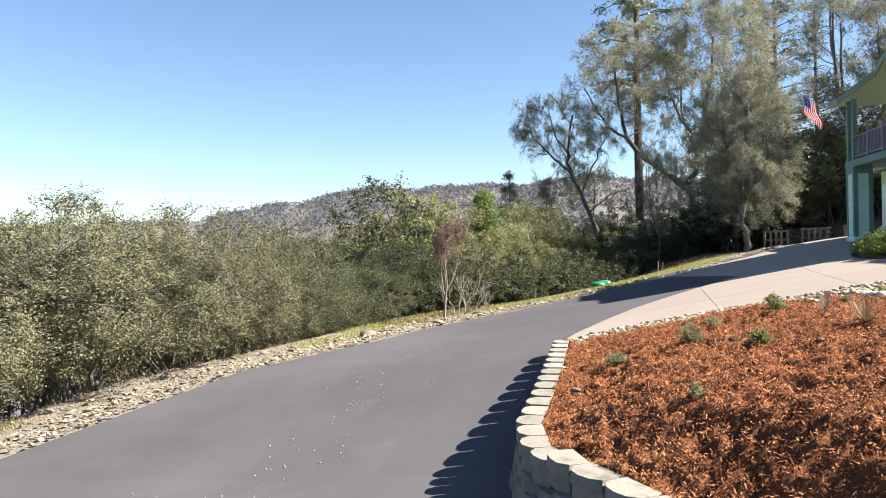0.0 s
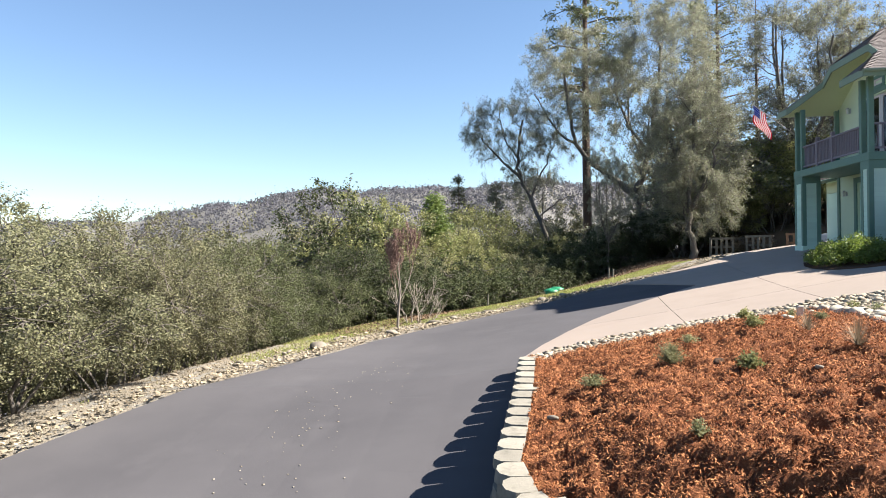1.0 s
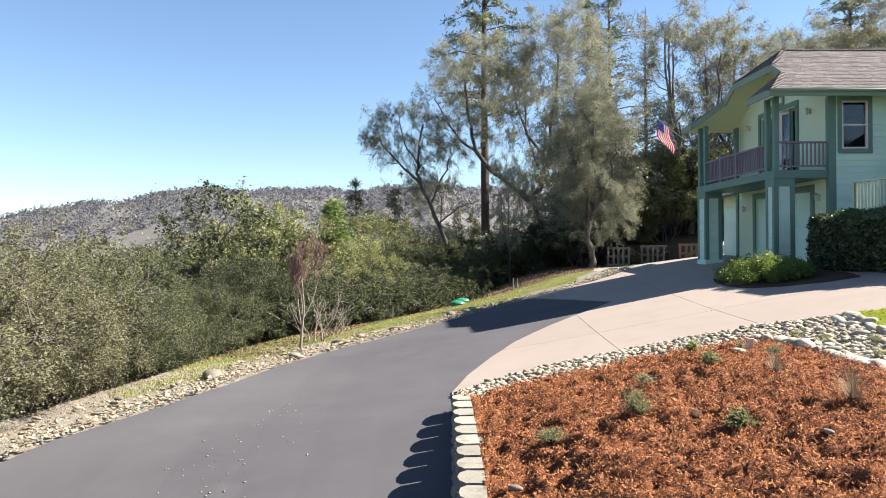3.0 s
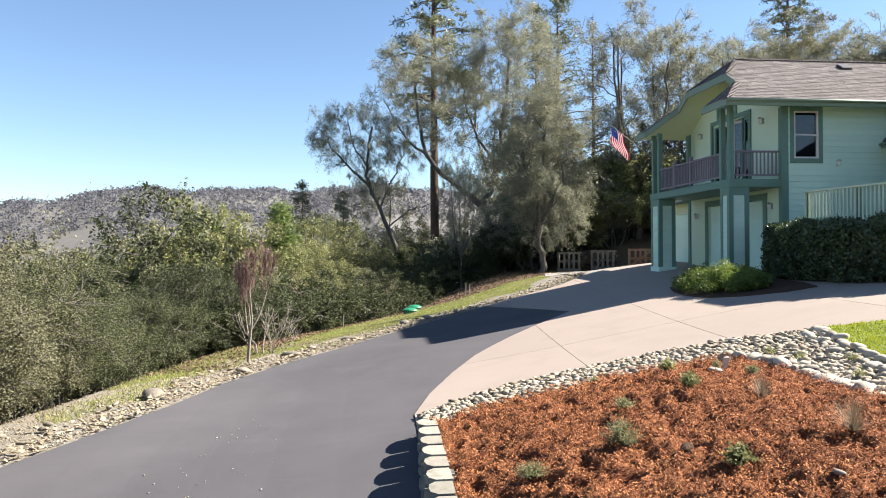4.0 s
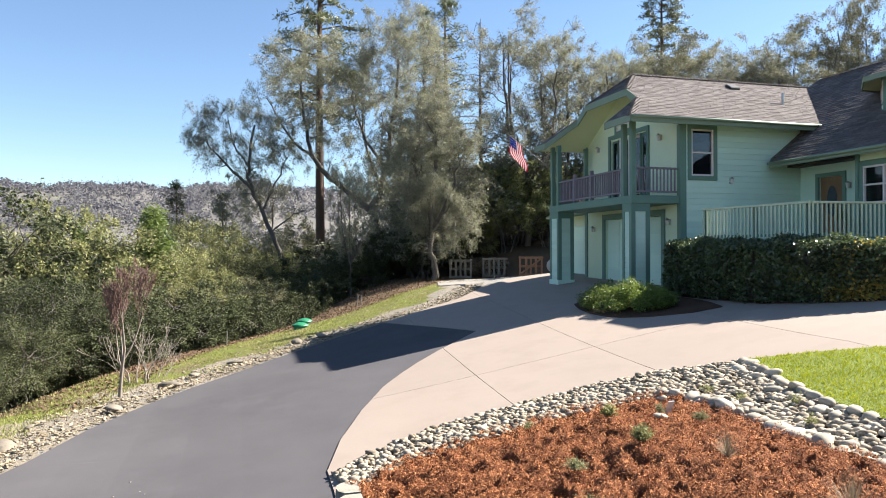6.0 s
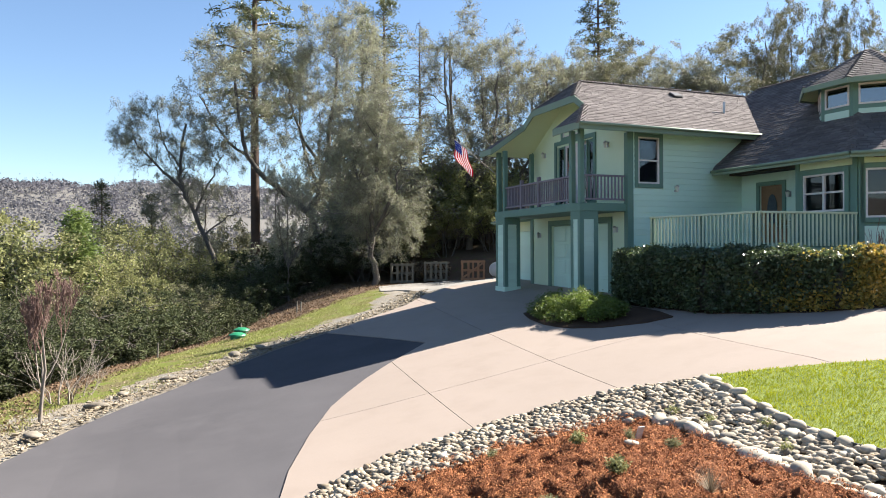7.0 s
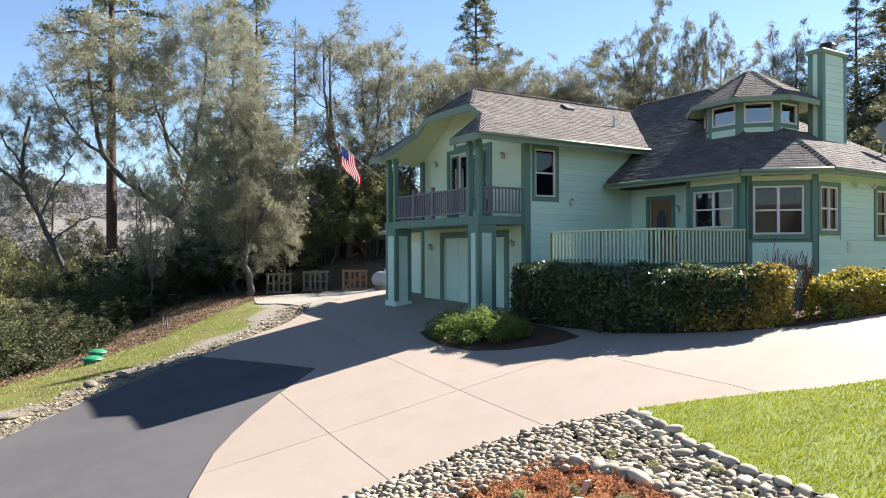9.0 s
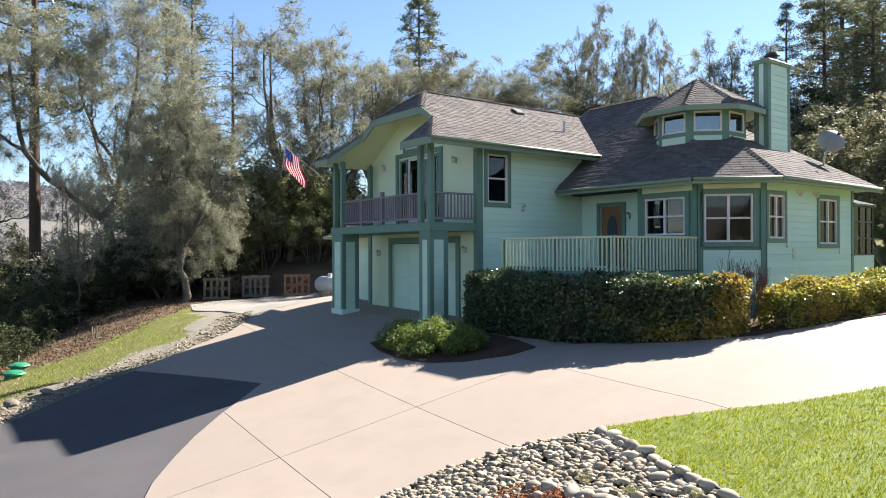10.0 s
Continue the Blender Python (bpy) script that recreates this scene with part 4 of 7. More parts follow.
roof_face("roof", [(1.75, 1.6, 2.95), (1.75, 5.3, 2.9), (4.6, 5.3, 4.3), (4.6, 1.6, 4.3)], house)
gutter(house, (1.75, 5.3, 2.85), (1.75, 1.6, 2.9))

# main house: entry wall, window wall, corner wall, side wall
P1, P2, P3 = (5.7, -10.0), (7.0, -11.3), (12.4, -11.3)
mD = wall_frame((6.5, 0), (0, -1))
dHole = (5.75, 6.7, 1.75, 3.75)
wD = part("wall", cut_wall(mD, 4.9, 7.95, 0.0, 5.25, [dHole]), M_SIDING, house)
part("wall", bx((5.7, -8.1, 0.0), (6.5, -7.95, 4.6)), M_SIDING, house)
for lo, hi in (((5.62, 0.0, 1.75), (5.75, 0.05, 3.88)), ((6.7, 0.0, 1.75), (6.83, 0.05, 3.88)), ((5.75, 0.0, 3.75), (6.7, 0.05, 3.88))):
    bar("door_trim", M_TRIM, wD, lo, hi, mD)
fdoor = part("front_door", bx((5.75, -0.1, 1.75), (6.7, -0.05, 3.75), 0.008, mD), M_DOOR, house, "stained wooden front door with oval glass")
oval = bmesh.new()
bmesh.ops.create_cone(oval, cap_ends=True, segments=24, radius1=1, radius2=1, depth=0.03, matrix=mD @ Matrix.Translation((6.22, -0.045, 2.95)) @ Matrix.Diagonal((0.2, 1, 0.5, 1)) @ Matrix.Rotation(radians(90), 4, "X"))
part("pane", oval, M_DARKGLASS, fdoor, "dark oval glass")
lantern(house, mD, 6.98, 3.4)

m1 = wall_frame((5.7, 0), (0, -1))
w1 = (8.2, 9.6, 2.72, 3.83)
wl1 = part("wall", cut_wall(m1, 7.95, 10.0, 0.0, 4.4, [w1]), M_TRIM, house)
window(house, m1, *w1, 2, 2, 0.14)
m2 = wall_frame(P1, (1, -1))
L2 = math.hypot(1.3, 1.3)
w2 = (0.17, 1.5, 2.5, 3.87)
wl2 = part("wall", cut_wall(m2, 0, L2, 0.0, 4.4, [w2]), M_TRIM, house)
window(house, m2, *w2, 2, 2, 0.14)
m3 = wall_frame(P2, (1, 0))
w3, w4 = (0.12, 1.0, 2.6, 3.85), (3.1, 4.3, 2.45, 3.85)
wl3 = part("wall", cut_wall(m3, 0, 5.4, 0.0, 4.4, [w3, w4]), M_SIDING, house)
window(house, m3, *w3, 2, 2, 0.12)
window(house, m3, *w4, 2, 2, 0.13)
part("wall", bx((12.24, -11.3, 0.0), (12.4, 4, 4.2)), M_SIDING, house)
bar("panel", M_PORCHWALL, wl1, (8.1, 0.0, 4.0), (9.84, 0.03, 4.22), m1)
bar("panel", M_PORCHWALL, wl2, (0.14, 0.0, 4.02), (L2 - 0.14, 0.03, 4.22), m2)
bar("panel", M_SIDING, wl2, (0.14, 0.0, 1.0), (L2 - 0.14, 0.03, 2.27), m2)
for w_, m_, a, b in ((wl1, m1, 7.95, 10.0), (wl2, m2, 0, L2)):
    bar("corner_board", M_TRIM, w_, (a, 0.0, 0.5), (a + 0.14, 0.05, 4.2), m_)
    bar("corner_board", M_TRIM, w_, (b - 0.14, 0.0, 0.5), (b, 0.05, 4.2), m_)
bar("corner_board", M_TRIM, wl3, (-0.01, 0.0, 0.5), (0.0, 0.045, 4.2), m3)
bar("corner_board", M_TRIM, wl3, (5.27, 0.0, 0.5), (5.4, 0.05, 4.2), m3)
siding(wl3, m3, 0.0, 5.26, 1.0, 4.2, [(-0.1, 1.14, 2.46, 4.0), (2.95, 4.45, 2.3, 4.0)])
for x in (1.75, 2.75):
    flood = part("floodlight", bx((x - 0.04, 0.0, 3.95), (x + 0.04, 0.05, 4.05), 0.01, m3), M_FRAME, house, "small white floodlight under the eave")
    fb = bmesh.new()
    bmesh.ops.create_cone(fb, cap_ends=True, segments=10, radius1=0.06, radius2=0.035, depth=0.14, matrix=m3 @ Matrix.Translation((x + 0.06, 0.12, 3.94)) @ Matrix.Rotation(radians(50), 4, "Y"))
    part("lamp_head", fb, M_FRAME, flood)
part("wall_vent", bx((1.45, 0.0, 2.0), (1.62, 0.04, 2.3), 0.01, m3), M_SLAT, house)

# walls that close the house at the back, and floors
part("wall", bx((1.93, 1.44, -0.3), (9.0, 1.6, 5.5)), M_SIDING, house)
part("wall", bx((6.3, 3.84, 0.0), (12.4, 4.0, 4.2)), M_SIDING, house)
part("floor", bx((6.6, -11.1, 1.5), (12.2, 3.8, 1.64)), M_DOOR, house)
part("floor", bx((1.95, -4.7, 2.9), (9.0, 1.4, 3.08)), M_DOOR, house)
# Added inner walls, darkened so that the window panes show dim rooms.
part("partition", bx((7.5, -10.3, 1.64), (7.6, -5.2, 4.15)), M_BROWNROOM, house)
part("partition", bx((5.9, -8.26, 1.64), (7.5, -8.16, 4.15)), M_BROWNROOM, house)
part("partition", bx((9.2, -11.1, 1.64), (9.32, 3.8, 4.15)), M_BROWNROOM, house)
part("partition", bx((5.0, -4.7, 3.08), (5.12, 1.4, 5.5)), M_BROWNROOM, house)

# Added dark overhead sheet hides the pale roof underside behind the panes.
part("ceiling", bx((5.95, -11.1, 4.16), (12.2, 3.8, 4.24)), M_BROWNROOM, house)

# main roof
EV, KZ = 4.3, 0.77
A0, A1, A2, A3 = (5.1, -5.06, EV), (5.1, -10.25, EV), (6.75, -11.9, EV), (13.0, -11.9, EV)
T, R0, R1 = (8.6, -8.0, EV + 3.5 * KZ), (10.0, -5.6, 8.05), (10.0, -2.2, 8.05)
roof_face("roof", [A0, A1, T, R0, R1, (9.4, RY, EV + 4.3 * KZ)], house, 0.12)
roof_face("roof", [A1, A2, T], house, 0.12)
roof_face("roof", [A2, A3, T], house, 0.12)
roof_face("roof", [A3, (13.0, -2.0, EV), R1, R0], house, 0.12)
roof_face("roof", [A3, R0, T], house, 0.12)
roof_face("roof", [(13.0, -2.0, EV), (13.0, 4.0, EV), (9.0, 4.0, EV), R1], house, 0.12)
for a, b in ((A0, A1), (A1, A2), (A2, A3)):
    fascia(house, a, b, 0.18)
for a, b in ((A1, T), (A2, T), (R0, R1), (T, R0)):
    hip_caps(house, a, b)
for a, b in ((A0, A1), (A1, A2), (A2, A3)):
    gutter(house, (a[0], a[1], EV - 0.05), (b[0], b[1], EV - 0.05))

# cupola
CC = (8.05, -8.5)


def ring(r, z, n=8):
    return [(CC[0] + r * math.cos(radians(22.5 + 45 * k)), CC[1] + r * math.sin(radians(22.5 + 45 * k)), z) for k in range(n)]


cup = part("cupola", bx((CC[0] - 0.9, CC[1] - 0.9, 4.9), (CC[0] + 0.9, CC[1] + 0.9, 5.5)), M_SIDING, house, "eight-sided window cupola")
lo, hi = ring(1.42, 5.4), ring(1.42, 6.7)
side = 2 * 1.42 * math.sin(radians(22.5))
for k in range(8):
    a, b = lo[(k + 1) % 8], lo[k]
    mk = wall_frame(a, (b[0] - a[0], b[1] - a[1]))
    if (Vector((mk[0][1], mk[1][1])) @ Vector((lo[k][0] - CC[0], lo[k][1] - CC[1]))) < 0:
        a, b = b, a
        mk = wall_frame(a, (b[0] - a[0], b[1] - a[1]))
    hole = (0.13, side - 0.13, 5.9, 6.52)
    wk = part("wall", cut_wall(mk, 0, side, 4.9, 6.8, [hole], 0.1), M_TRIM, cup)
    bar("panel", M_SIDING, cup, (0.13, 0.0, 5.4), (side - 0.13, 0.03, 5.77), mk)
    for x0, x1 in ((hole[0], hole[0] + 0.05), (hole[1] - 0.05, hole[1])):
        bar("frame", M_FRAME, cup, (x0, -0.06, hole[2]), (x1, 0.02, hole[3]), mk)
    for z0, z1 in ((hole[2], hole[2] + 0.05), (hole[3] - 0.05, hole[3])):
        bar("frame", M_FRAME, cup, (hole[0] + 0.05, -0.06, z0), (hole[1] - 0.05, 0.02, z1), mk)
    bar("pane", M_COATED, cup, (hole[0] + 0.04, -0.03, hole[2] + 0.04), (hole[1] - 0.04, -0.024, hole[3] - 0.04), mk)
er = ring(1.98, 6.62)
apex = (*CC, 7.82)
for k in range(8):
    roof_face("cupola_roof", [er[k], er[(k + 1) % 8], apex], cup, 0.12)
    hip_caps(cup, er[k], apex)
    fascia(cup, er[k], er[(k + 1) % 8], 0.16, 0.04)

# chimney
CX0, CX1, CY0, CY1 = 9.02, 10.32, -10.3, -9.88
ch = part("chimney", bx((CX0, CY0, 4.8), (CX1, CY1, 8.15), 0.01), M_SIDING, house, "tall siding-clad chimney")
for x in (CX0 - 0.02, CX1 - 0.14):
    for y in (CY0 - 0.025, CY1 - 0.135):
        bar("corner_board", M_TRIM, ch, (x, y, 4.8), (x + 0.16, y + 0.16, 8.14))
mC, mCw = wall_frame((CX0, CY0), (1, 0)), wall_frame((CX0, 0), (0, -1))
z = 5.0
while z < 7.95:
    bar("siding_board", M_SIDING, ch, (0.14, 0.0, z), (CX1 - CX0 - 0.14, 0.018, z + 0.165), mC)
    bar("siding_board", M_SIDING, ch, (-CY1 + 0.13, 0.0, z), (-CY0 - 0.13, 0.016, z + 0.165), mCw)
    z += 0.185
part("chimney_cap", bx((CX0 - 0.07, CY0 - 0.07, 8.1), (CX1 + 0.07, CY1 + 0.07, 8.24), 0.02), M_FASCIA, ch)
fl = bmesh.new()
for r1, r2, d, zz in ((0.16, 0.16, 0.24, 8.34), (0.24, 0.2, 0.08, 8.48)):
    bmesh.ops.create_cone(fl, cap_ends=True, segments=16, radius1=r1, radius2=r2, depth=d, matrix=Matrix.Translation(((CX0 + CX1) / 2, (CY0 + CY1) / 2, zz)))
part("flue", fl, M_BLACK, ch)

# entry deck with slatted guard
GUARD = [(1.84, -5.95), (2.36, -9.7), (5.66, -9.97)]
dk = bmesh.new()
deck_line = [(1.8, -4.9), *GUARD, (5.7, -8.0), (6.5, -7.9), (6.5, -4.9)]
low, high = [[dk.verts.new((x, y, z)) for x, y in deck_line] for z in (1.5, 1.68)]
dk.faces.new(low[::-1])
dk.faces.new(high)
for k in range(len(low)):
    q = (k + 1) % len(low)
    dk.faces.new((low[k], low[q], high[q], high[k]))
bmesh.ops.recalc_face_normals(dk, faces=dk.faces[:])
part("entry_deck", dk, M_TRIM, house, "green entry deck")


def guard_run(a, b, posts):
    """One straight run of the deck guard: rails, slats outside, posts behind, skirt below."""
    m = wall_frame(a, (b[0] - a[0], b[1] - a[1]))
    n = math.hypot(b[0] - a[0], b[1] - a[1])
    guard = part("deck_guard", bx((0, -0.06, 2.6), (n, 0.06, 2.66), 0.008, m), M_SLAT, house, "pale painted slatted deck guard")
    bar("bottom_rail", M_TRIM, guard, (0, -0.04, 1.74), (n, -0.002, 1.82), m)
    bar("skirt", M_TRIM, guard, (0, -0.05, 0.3), (n, -0.004, 1.5), m)
    k = int(n / 0.135)
    for i in range(k + 1):
        x = 0.04 + (n - 0.08) * i / k
        bar("slat", M_SLAT, guard, (x - 0.024, 0.0, 1.72), (x + 0.024, 0.03, 2.6), m)
    for x in posts:
        bar("guard_post", M_TRIM, guard, (x - 0.05, -0.14, 1.68), (x + 0.05, -0.045, 2.6), m)


guard_run(GUARD[0], GUARD[1], (0.06, 1.9, 3.6))
guard_run(GUARD[1], GUARD[2], (0.1, 1.25, 2.75))


# ---- plants: growing ----
def leaf_quads(pts, size, rng, aspect=0.55, up=0.5, spread=0.35):
    """Small folded leaves at points: four corners each."""
    n = len(pts)
    d = rng.normal(size=(n, 3))
    d[:, 2] = d[:, 2] * 0.7
    d /= np.linalg.norm(d, axis=1, keepdims=True) + 1e-9
    nr = rng.normal(size=(n, 3)) * (1 - up)
    nr[:, 2] += up
    s = np.cross(d, nr)
    s /= np.linalg.norm(s, axis=1, keepdims=True) + 1e-9
    k = size * rng.uniform(1 - spread, 1 + spread, n)[:, None]
    a, b = pts - d * k * 0.5, pts + d * k * 0.5
    c, e = pts + s * k * aspect * 0.5, pts - s * k * aspect * 0.5
    v = np.stack([a, c, b, e], 1).reshape(-1, 3)
    f = np.arange(4 * n).reshape(-1, 4)
    return v, f


def quick_mesh(name, v, f, material):
    """A mesh of quads from arrays."""
    data = bpy.data.meshes.new(name)
    data.vertices.add(len(v))
    data.vertices.foreach_set("co", np.asarray(v, np.float32).ravel())
    k = f.shape[1]
    data.loops.add(f.size)
    data.loops.foreach_set("vertex_index", f.ravel().astype(np.int32))
    data.polygons.add(len(f))
    data.polygons.foreach_set("loop_start", np.arange(0, f.size, k, dtype=np.int32))
    data.update(calc_edges=True)
    data.materials.append(material)
    return data


def grow(rng, base, head, length, radius, depth, out, tips, bend=0.25, fork=(2, 4), shrink=0.68, rise=0.12, wide=0.8, min_r=0.008):
    """Limbs by repeated forking: polylines with radii into out, twig ends into tips."""
    n = max(3, int(length / 0.35))
    p, d = np.array(base, float), np.array(head, float)
    pts, rad = [p.copy()], [radius]
    for i in range(n):
        d = d + rng.normal(size=3) * bend * 0.5 + np.array([0, 0, rise])
        d /= np.linalg.norm(d)
        p = p + d * length / n
        pts.append(p.copy())
        rad.append(max(radius * (1 - 0.45 * (i + 1) / n), min_r))
        if depth <= 1:
            tips.append(p.copy())
        elif depth == 2 and i > n // 2:
            tips.append(p.copy())
    out.append((pts, rad))
    if depth <= 0:
        return
    kids = rng.integers(fork[0], fork[1] + 1)
    for k in range(kids):
        at = pts[-1] if k == 0 else pts[rng.integers(len(pts) // 2, len(pts))]
        r = rad[-1] * (0.9 if k == 0 else 0.75)
        a = rng.normal(size=3)
        a -= d * (a @ d)
        a /= np.linalg.norm(a) + 1e-9
        h = d + a * wide * rng.uniform(0.55, 1.15) * (0.6 if k == 0 else 1)
        grow(rng, at, h / np.linalg.norm(h), length * shrink * rng.uniform(0.8, 1.2), r, depth - 1, out, tips, bend, fork, shrink, rise, wide, min_r)


def limbs_bm(out, thin=0.006):
    bm = bmesh.new()
    for pts, rad in out:
        if rad[0] < thin:
            continue
        tube(bm, pts, rad, 8 if rad[0] > 0.12 else 5 if rad[0] > 0.035 else 3, False)
    return bm


def make_tree(name, seed, label, category, trunk_len, radius, depth, leaf, leaf_size, n_leaves, puff, bark, lean=(0, 0), stems=1, group="", twig=None, **kw):
    """A tree of trunk, limbs and a crown of single leaves round the twig ends."""
    rng = np.random.default_rng(seed)
    out, tips = [], []
    for s in range(stems):
        h = np.array([lean[0] + rng.normal() * (0.05 if stems == 1 else 0.4), lean[1] + rng.normal() * (0.05 if stems == 1 else 0.4), 1.0])
        grow(rng, (rng.normal() * 0.2 * (stems > 1), rng.normal() * 0.2 * (stems > 1), -0.4), h / np.linalg.norm(h), trunk_len, radius, depth, out, tips, **kw)
    t = thing(name, (0, 0, 0), label, category, group)
    part("trunk", limbs_bm([o for o in out if not twig or o[1][0] > 0.02], 0.002), bark, t, "", True)
    if twig:
        tagged(part("twig_spray", limbs_bm([o for o in out if o[1][0] <= 0.02], 0.002), twig, t, "", True), "fine reddish twigs", kind="stuff")
    if n_leaves:
        tips = np.array(tips)
        pick = rng.integers(0, len(tips), n_leaves)
        q = rng.normal(size=(n_leaves, 3))
        q *= rng.uniform(0.3, 1.5, (n_leaves, 1)) * puff * np.array([1, 1, 0.75])
        v, f = leaf_quads(tips[pick] + q, leaf_size, rng)
        mesh_ob("crown", quick_mesh("crown", v, f, leaf), None, t)
    return t


def sprays(rng, cents, rads, per, twigs, out, droop=0.0, jitter=0.05):
    """Leaf points on twigs that fan from the middle of each clump; the twigs go into out."""
    pts = []
    for c, r, away in zip(cents, rads, cents - cents.mean(0)):
        away = away / (np.linalg.norm(away) + 1e-6)
        for k in range(twigs):
            q = rng.normal(size=3) + 0.75 * away
            q = q / np.linalg.norm(q) * r * rng.uniform(0.6, 1.25)
            q[2] -= droop * r
            mid = c + q * 0.5 + rng.normal(size=3) * 0.1 * r + np.array([0, 0, 0.12 * r])
            end = c + q
            out.append(([c, mid, end], [0.016, 0.010, 0.004]))
            n = per // twigs
            u = rng.uniform(0.05, 1.1, n)[:, None]
            along = np.where(u < 0.5, c + (mid - c) * u * 2, mid + (end - mid) * (u * 2 - 1))
            pts.append(along + rng.normal(size=(n, 3)) * (jitter + 0.16 * r * (1.1 - u)))
    return np.concatenate(pts)


def bent(pts, radius, end, rng, wobble=0.1, n=4):
    """A limb through a few points, bent smoothly and slightly crooked, with its radii."""
    P = [np.array(q, float) for q in pts]
    P = [2 * P[0] - P[1], *P, 2 * P[-1] - P[-2]]
    line = []
    for a, b, c, d in zip(P, P[1:], P[2:], P[3:]):
        for k in range(n):
            t = k / n
            line.append(0.5 * (2 * b + (c - a) * t + (2 * a - 5 * b + 4 * c - d) * t * t + (3 * b - a - 3 * c + d) * t**3))
    line.append(P[-2])
    line = [q + rng.normal(size=3) * wobble * (0 < k < len(line) - 1) for k, q in enumerate(line)]
    m = len(line) - 1
    return line, [radius + (end - radius) * (k / m) ** 0.8 for k in range(m + 1)]


def limbed_oak(name, seed, label, limbs, crowns, leaves, leaf, leaf_size, twigs=6, group="oaks", drop=0.1, clump=0.85):
    """An oak from its main limbs (points, radius) and the masses of its crown (centre, half sizes, clumps)."""
    rng = np.random.default_rng(seed)
    t = thing(name, (0, 0, 0), label, "tree", group)
    out, fine, nodes = [], [], []
    for pts, r in limbs:
        line, rad = bent(pts, r, max(r * 0.35, 0.03), rng)
        out.append((line, rad))
        nodes += [(q, w) for q, w in zip(line, rad) if q[2] > 2.2]
    N = np.array([n[0] for n in nodes])
    cents, rads = [], []
    for mid, half, clumps in crowns:
        mid, half = np.array(mid, float), np.array(half, float)
        got = 0
        while got < clumps:
            q = rng.normal(size=3)
            q *= rng.uniform(0.12, 1.0) ** 0.4 / np.linalg.norm(q)
            c = mid + q * half
            if noise.noise(Vector(c) * 0.42 + Vector((seed, 0, 0))) < -drop:
                continue
            got += 1
            k = int(np.argmin(np.linalg.norm((N - c) * np.array([1, 1, 1.25]) + np.array([0, 0, 0.9]), axis=1)))
            b, w = nodes[k]
            m = (b + c) / 2 + rng.normal(size=3) * 0.3 + np.array([0, 0, 0.3])
            r0 = min(w * 0.5, 0.06)
            line, rad = bent([b, m, c], r0, 0.016, rng, 0.06, 3)
            out.append((line, rad))
            nodes += [(q, x) for q, x in zip(line[2:], rad[2:])]
            N = np.concatenate([N, np.array(line[2:])])
            cents.append(c)
            rads.append(rng.uniform(0.6, 1.2) * clump)
    pts = sprays(rng, np.array(cents), rads, leaves // len(cents), twigs, fine, 0.15)
    part("trunk", limbs_bm(out), M_BARK, t, "", True)
    tagged(part("twig_spray", limbs_bm(fine, 0.001), M_GREYTWIG, t, "", True), "fine grey twigs", kind="stuff")
    v, f = leaf_quads(pts, leaf_size, rng, 0.55)
    mesh_ob("crown", quick_mesh("crown", v, f, leaf), None, t)
    return t


def make_oak(name, seed, label, tall, wide, low, clumps, leaves, leaf, leaf_size, lean=(0.0, 0.0), group="oaks", twigs=6, trunk=0.3, drop=0.12):
    """A spreading oak with a forked trunk, five great limbs and an uneven crown."""
    rng = np.random.default_rng(seed + 500)
    fork = (lean[0] * 0.25 * tall, lean[1] * 0.25 * tall, 0.24 * tall)
    limbs = [([(0, 0, -0.5), (fork[0] * 0.35 + rng.normal() * 0.1, fork[1] * 0.35 + rng.normal() * 0.1, 0.12 * tall), fork], trunk)]
    for k in range(5):
        a = 2 * math.pi * (k + rng.uniform(-.3, .3)) / 5
        r = wide * rng.uniform(0.14, 0.3)
        end = (lean[0] * tall * 0.6 + math.cos(a) * r, lean[1] * tall * 0.6 + math.sin(a) * r, tall * rng.uniform(0.55, 0.85))
        mid = ((fork[0] + end[0]) / 2 + math.cos(a) * r * 0.35, (fork[1] + end[1]) / 2 + math.sin(a) * r * 0.35, fork[2] + (end[2] - fork[2]) * 0.42)
        limbs.append(([fork, mid, end], trunk * rng.uniform(0.4, 0.62)))
    crowns = [((lean[0] * tall * 0.55, lean[1] * tall * 0.55, tall * (0.97 + low) / 2), (wide * 0.46, wide * 0.46, tall * (0.97 - low) / 2), clumps)]
    return limbed_oak(name, seed, label, limbs, crowns, leaves, leaf, leaf_size, twigs, group, drop, 0.078 * wide)


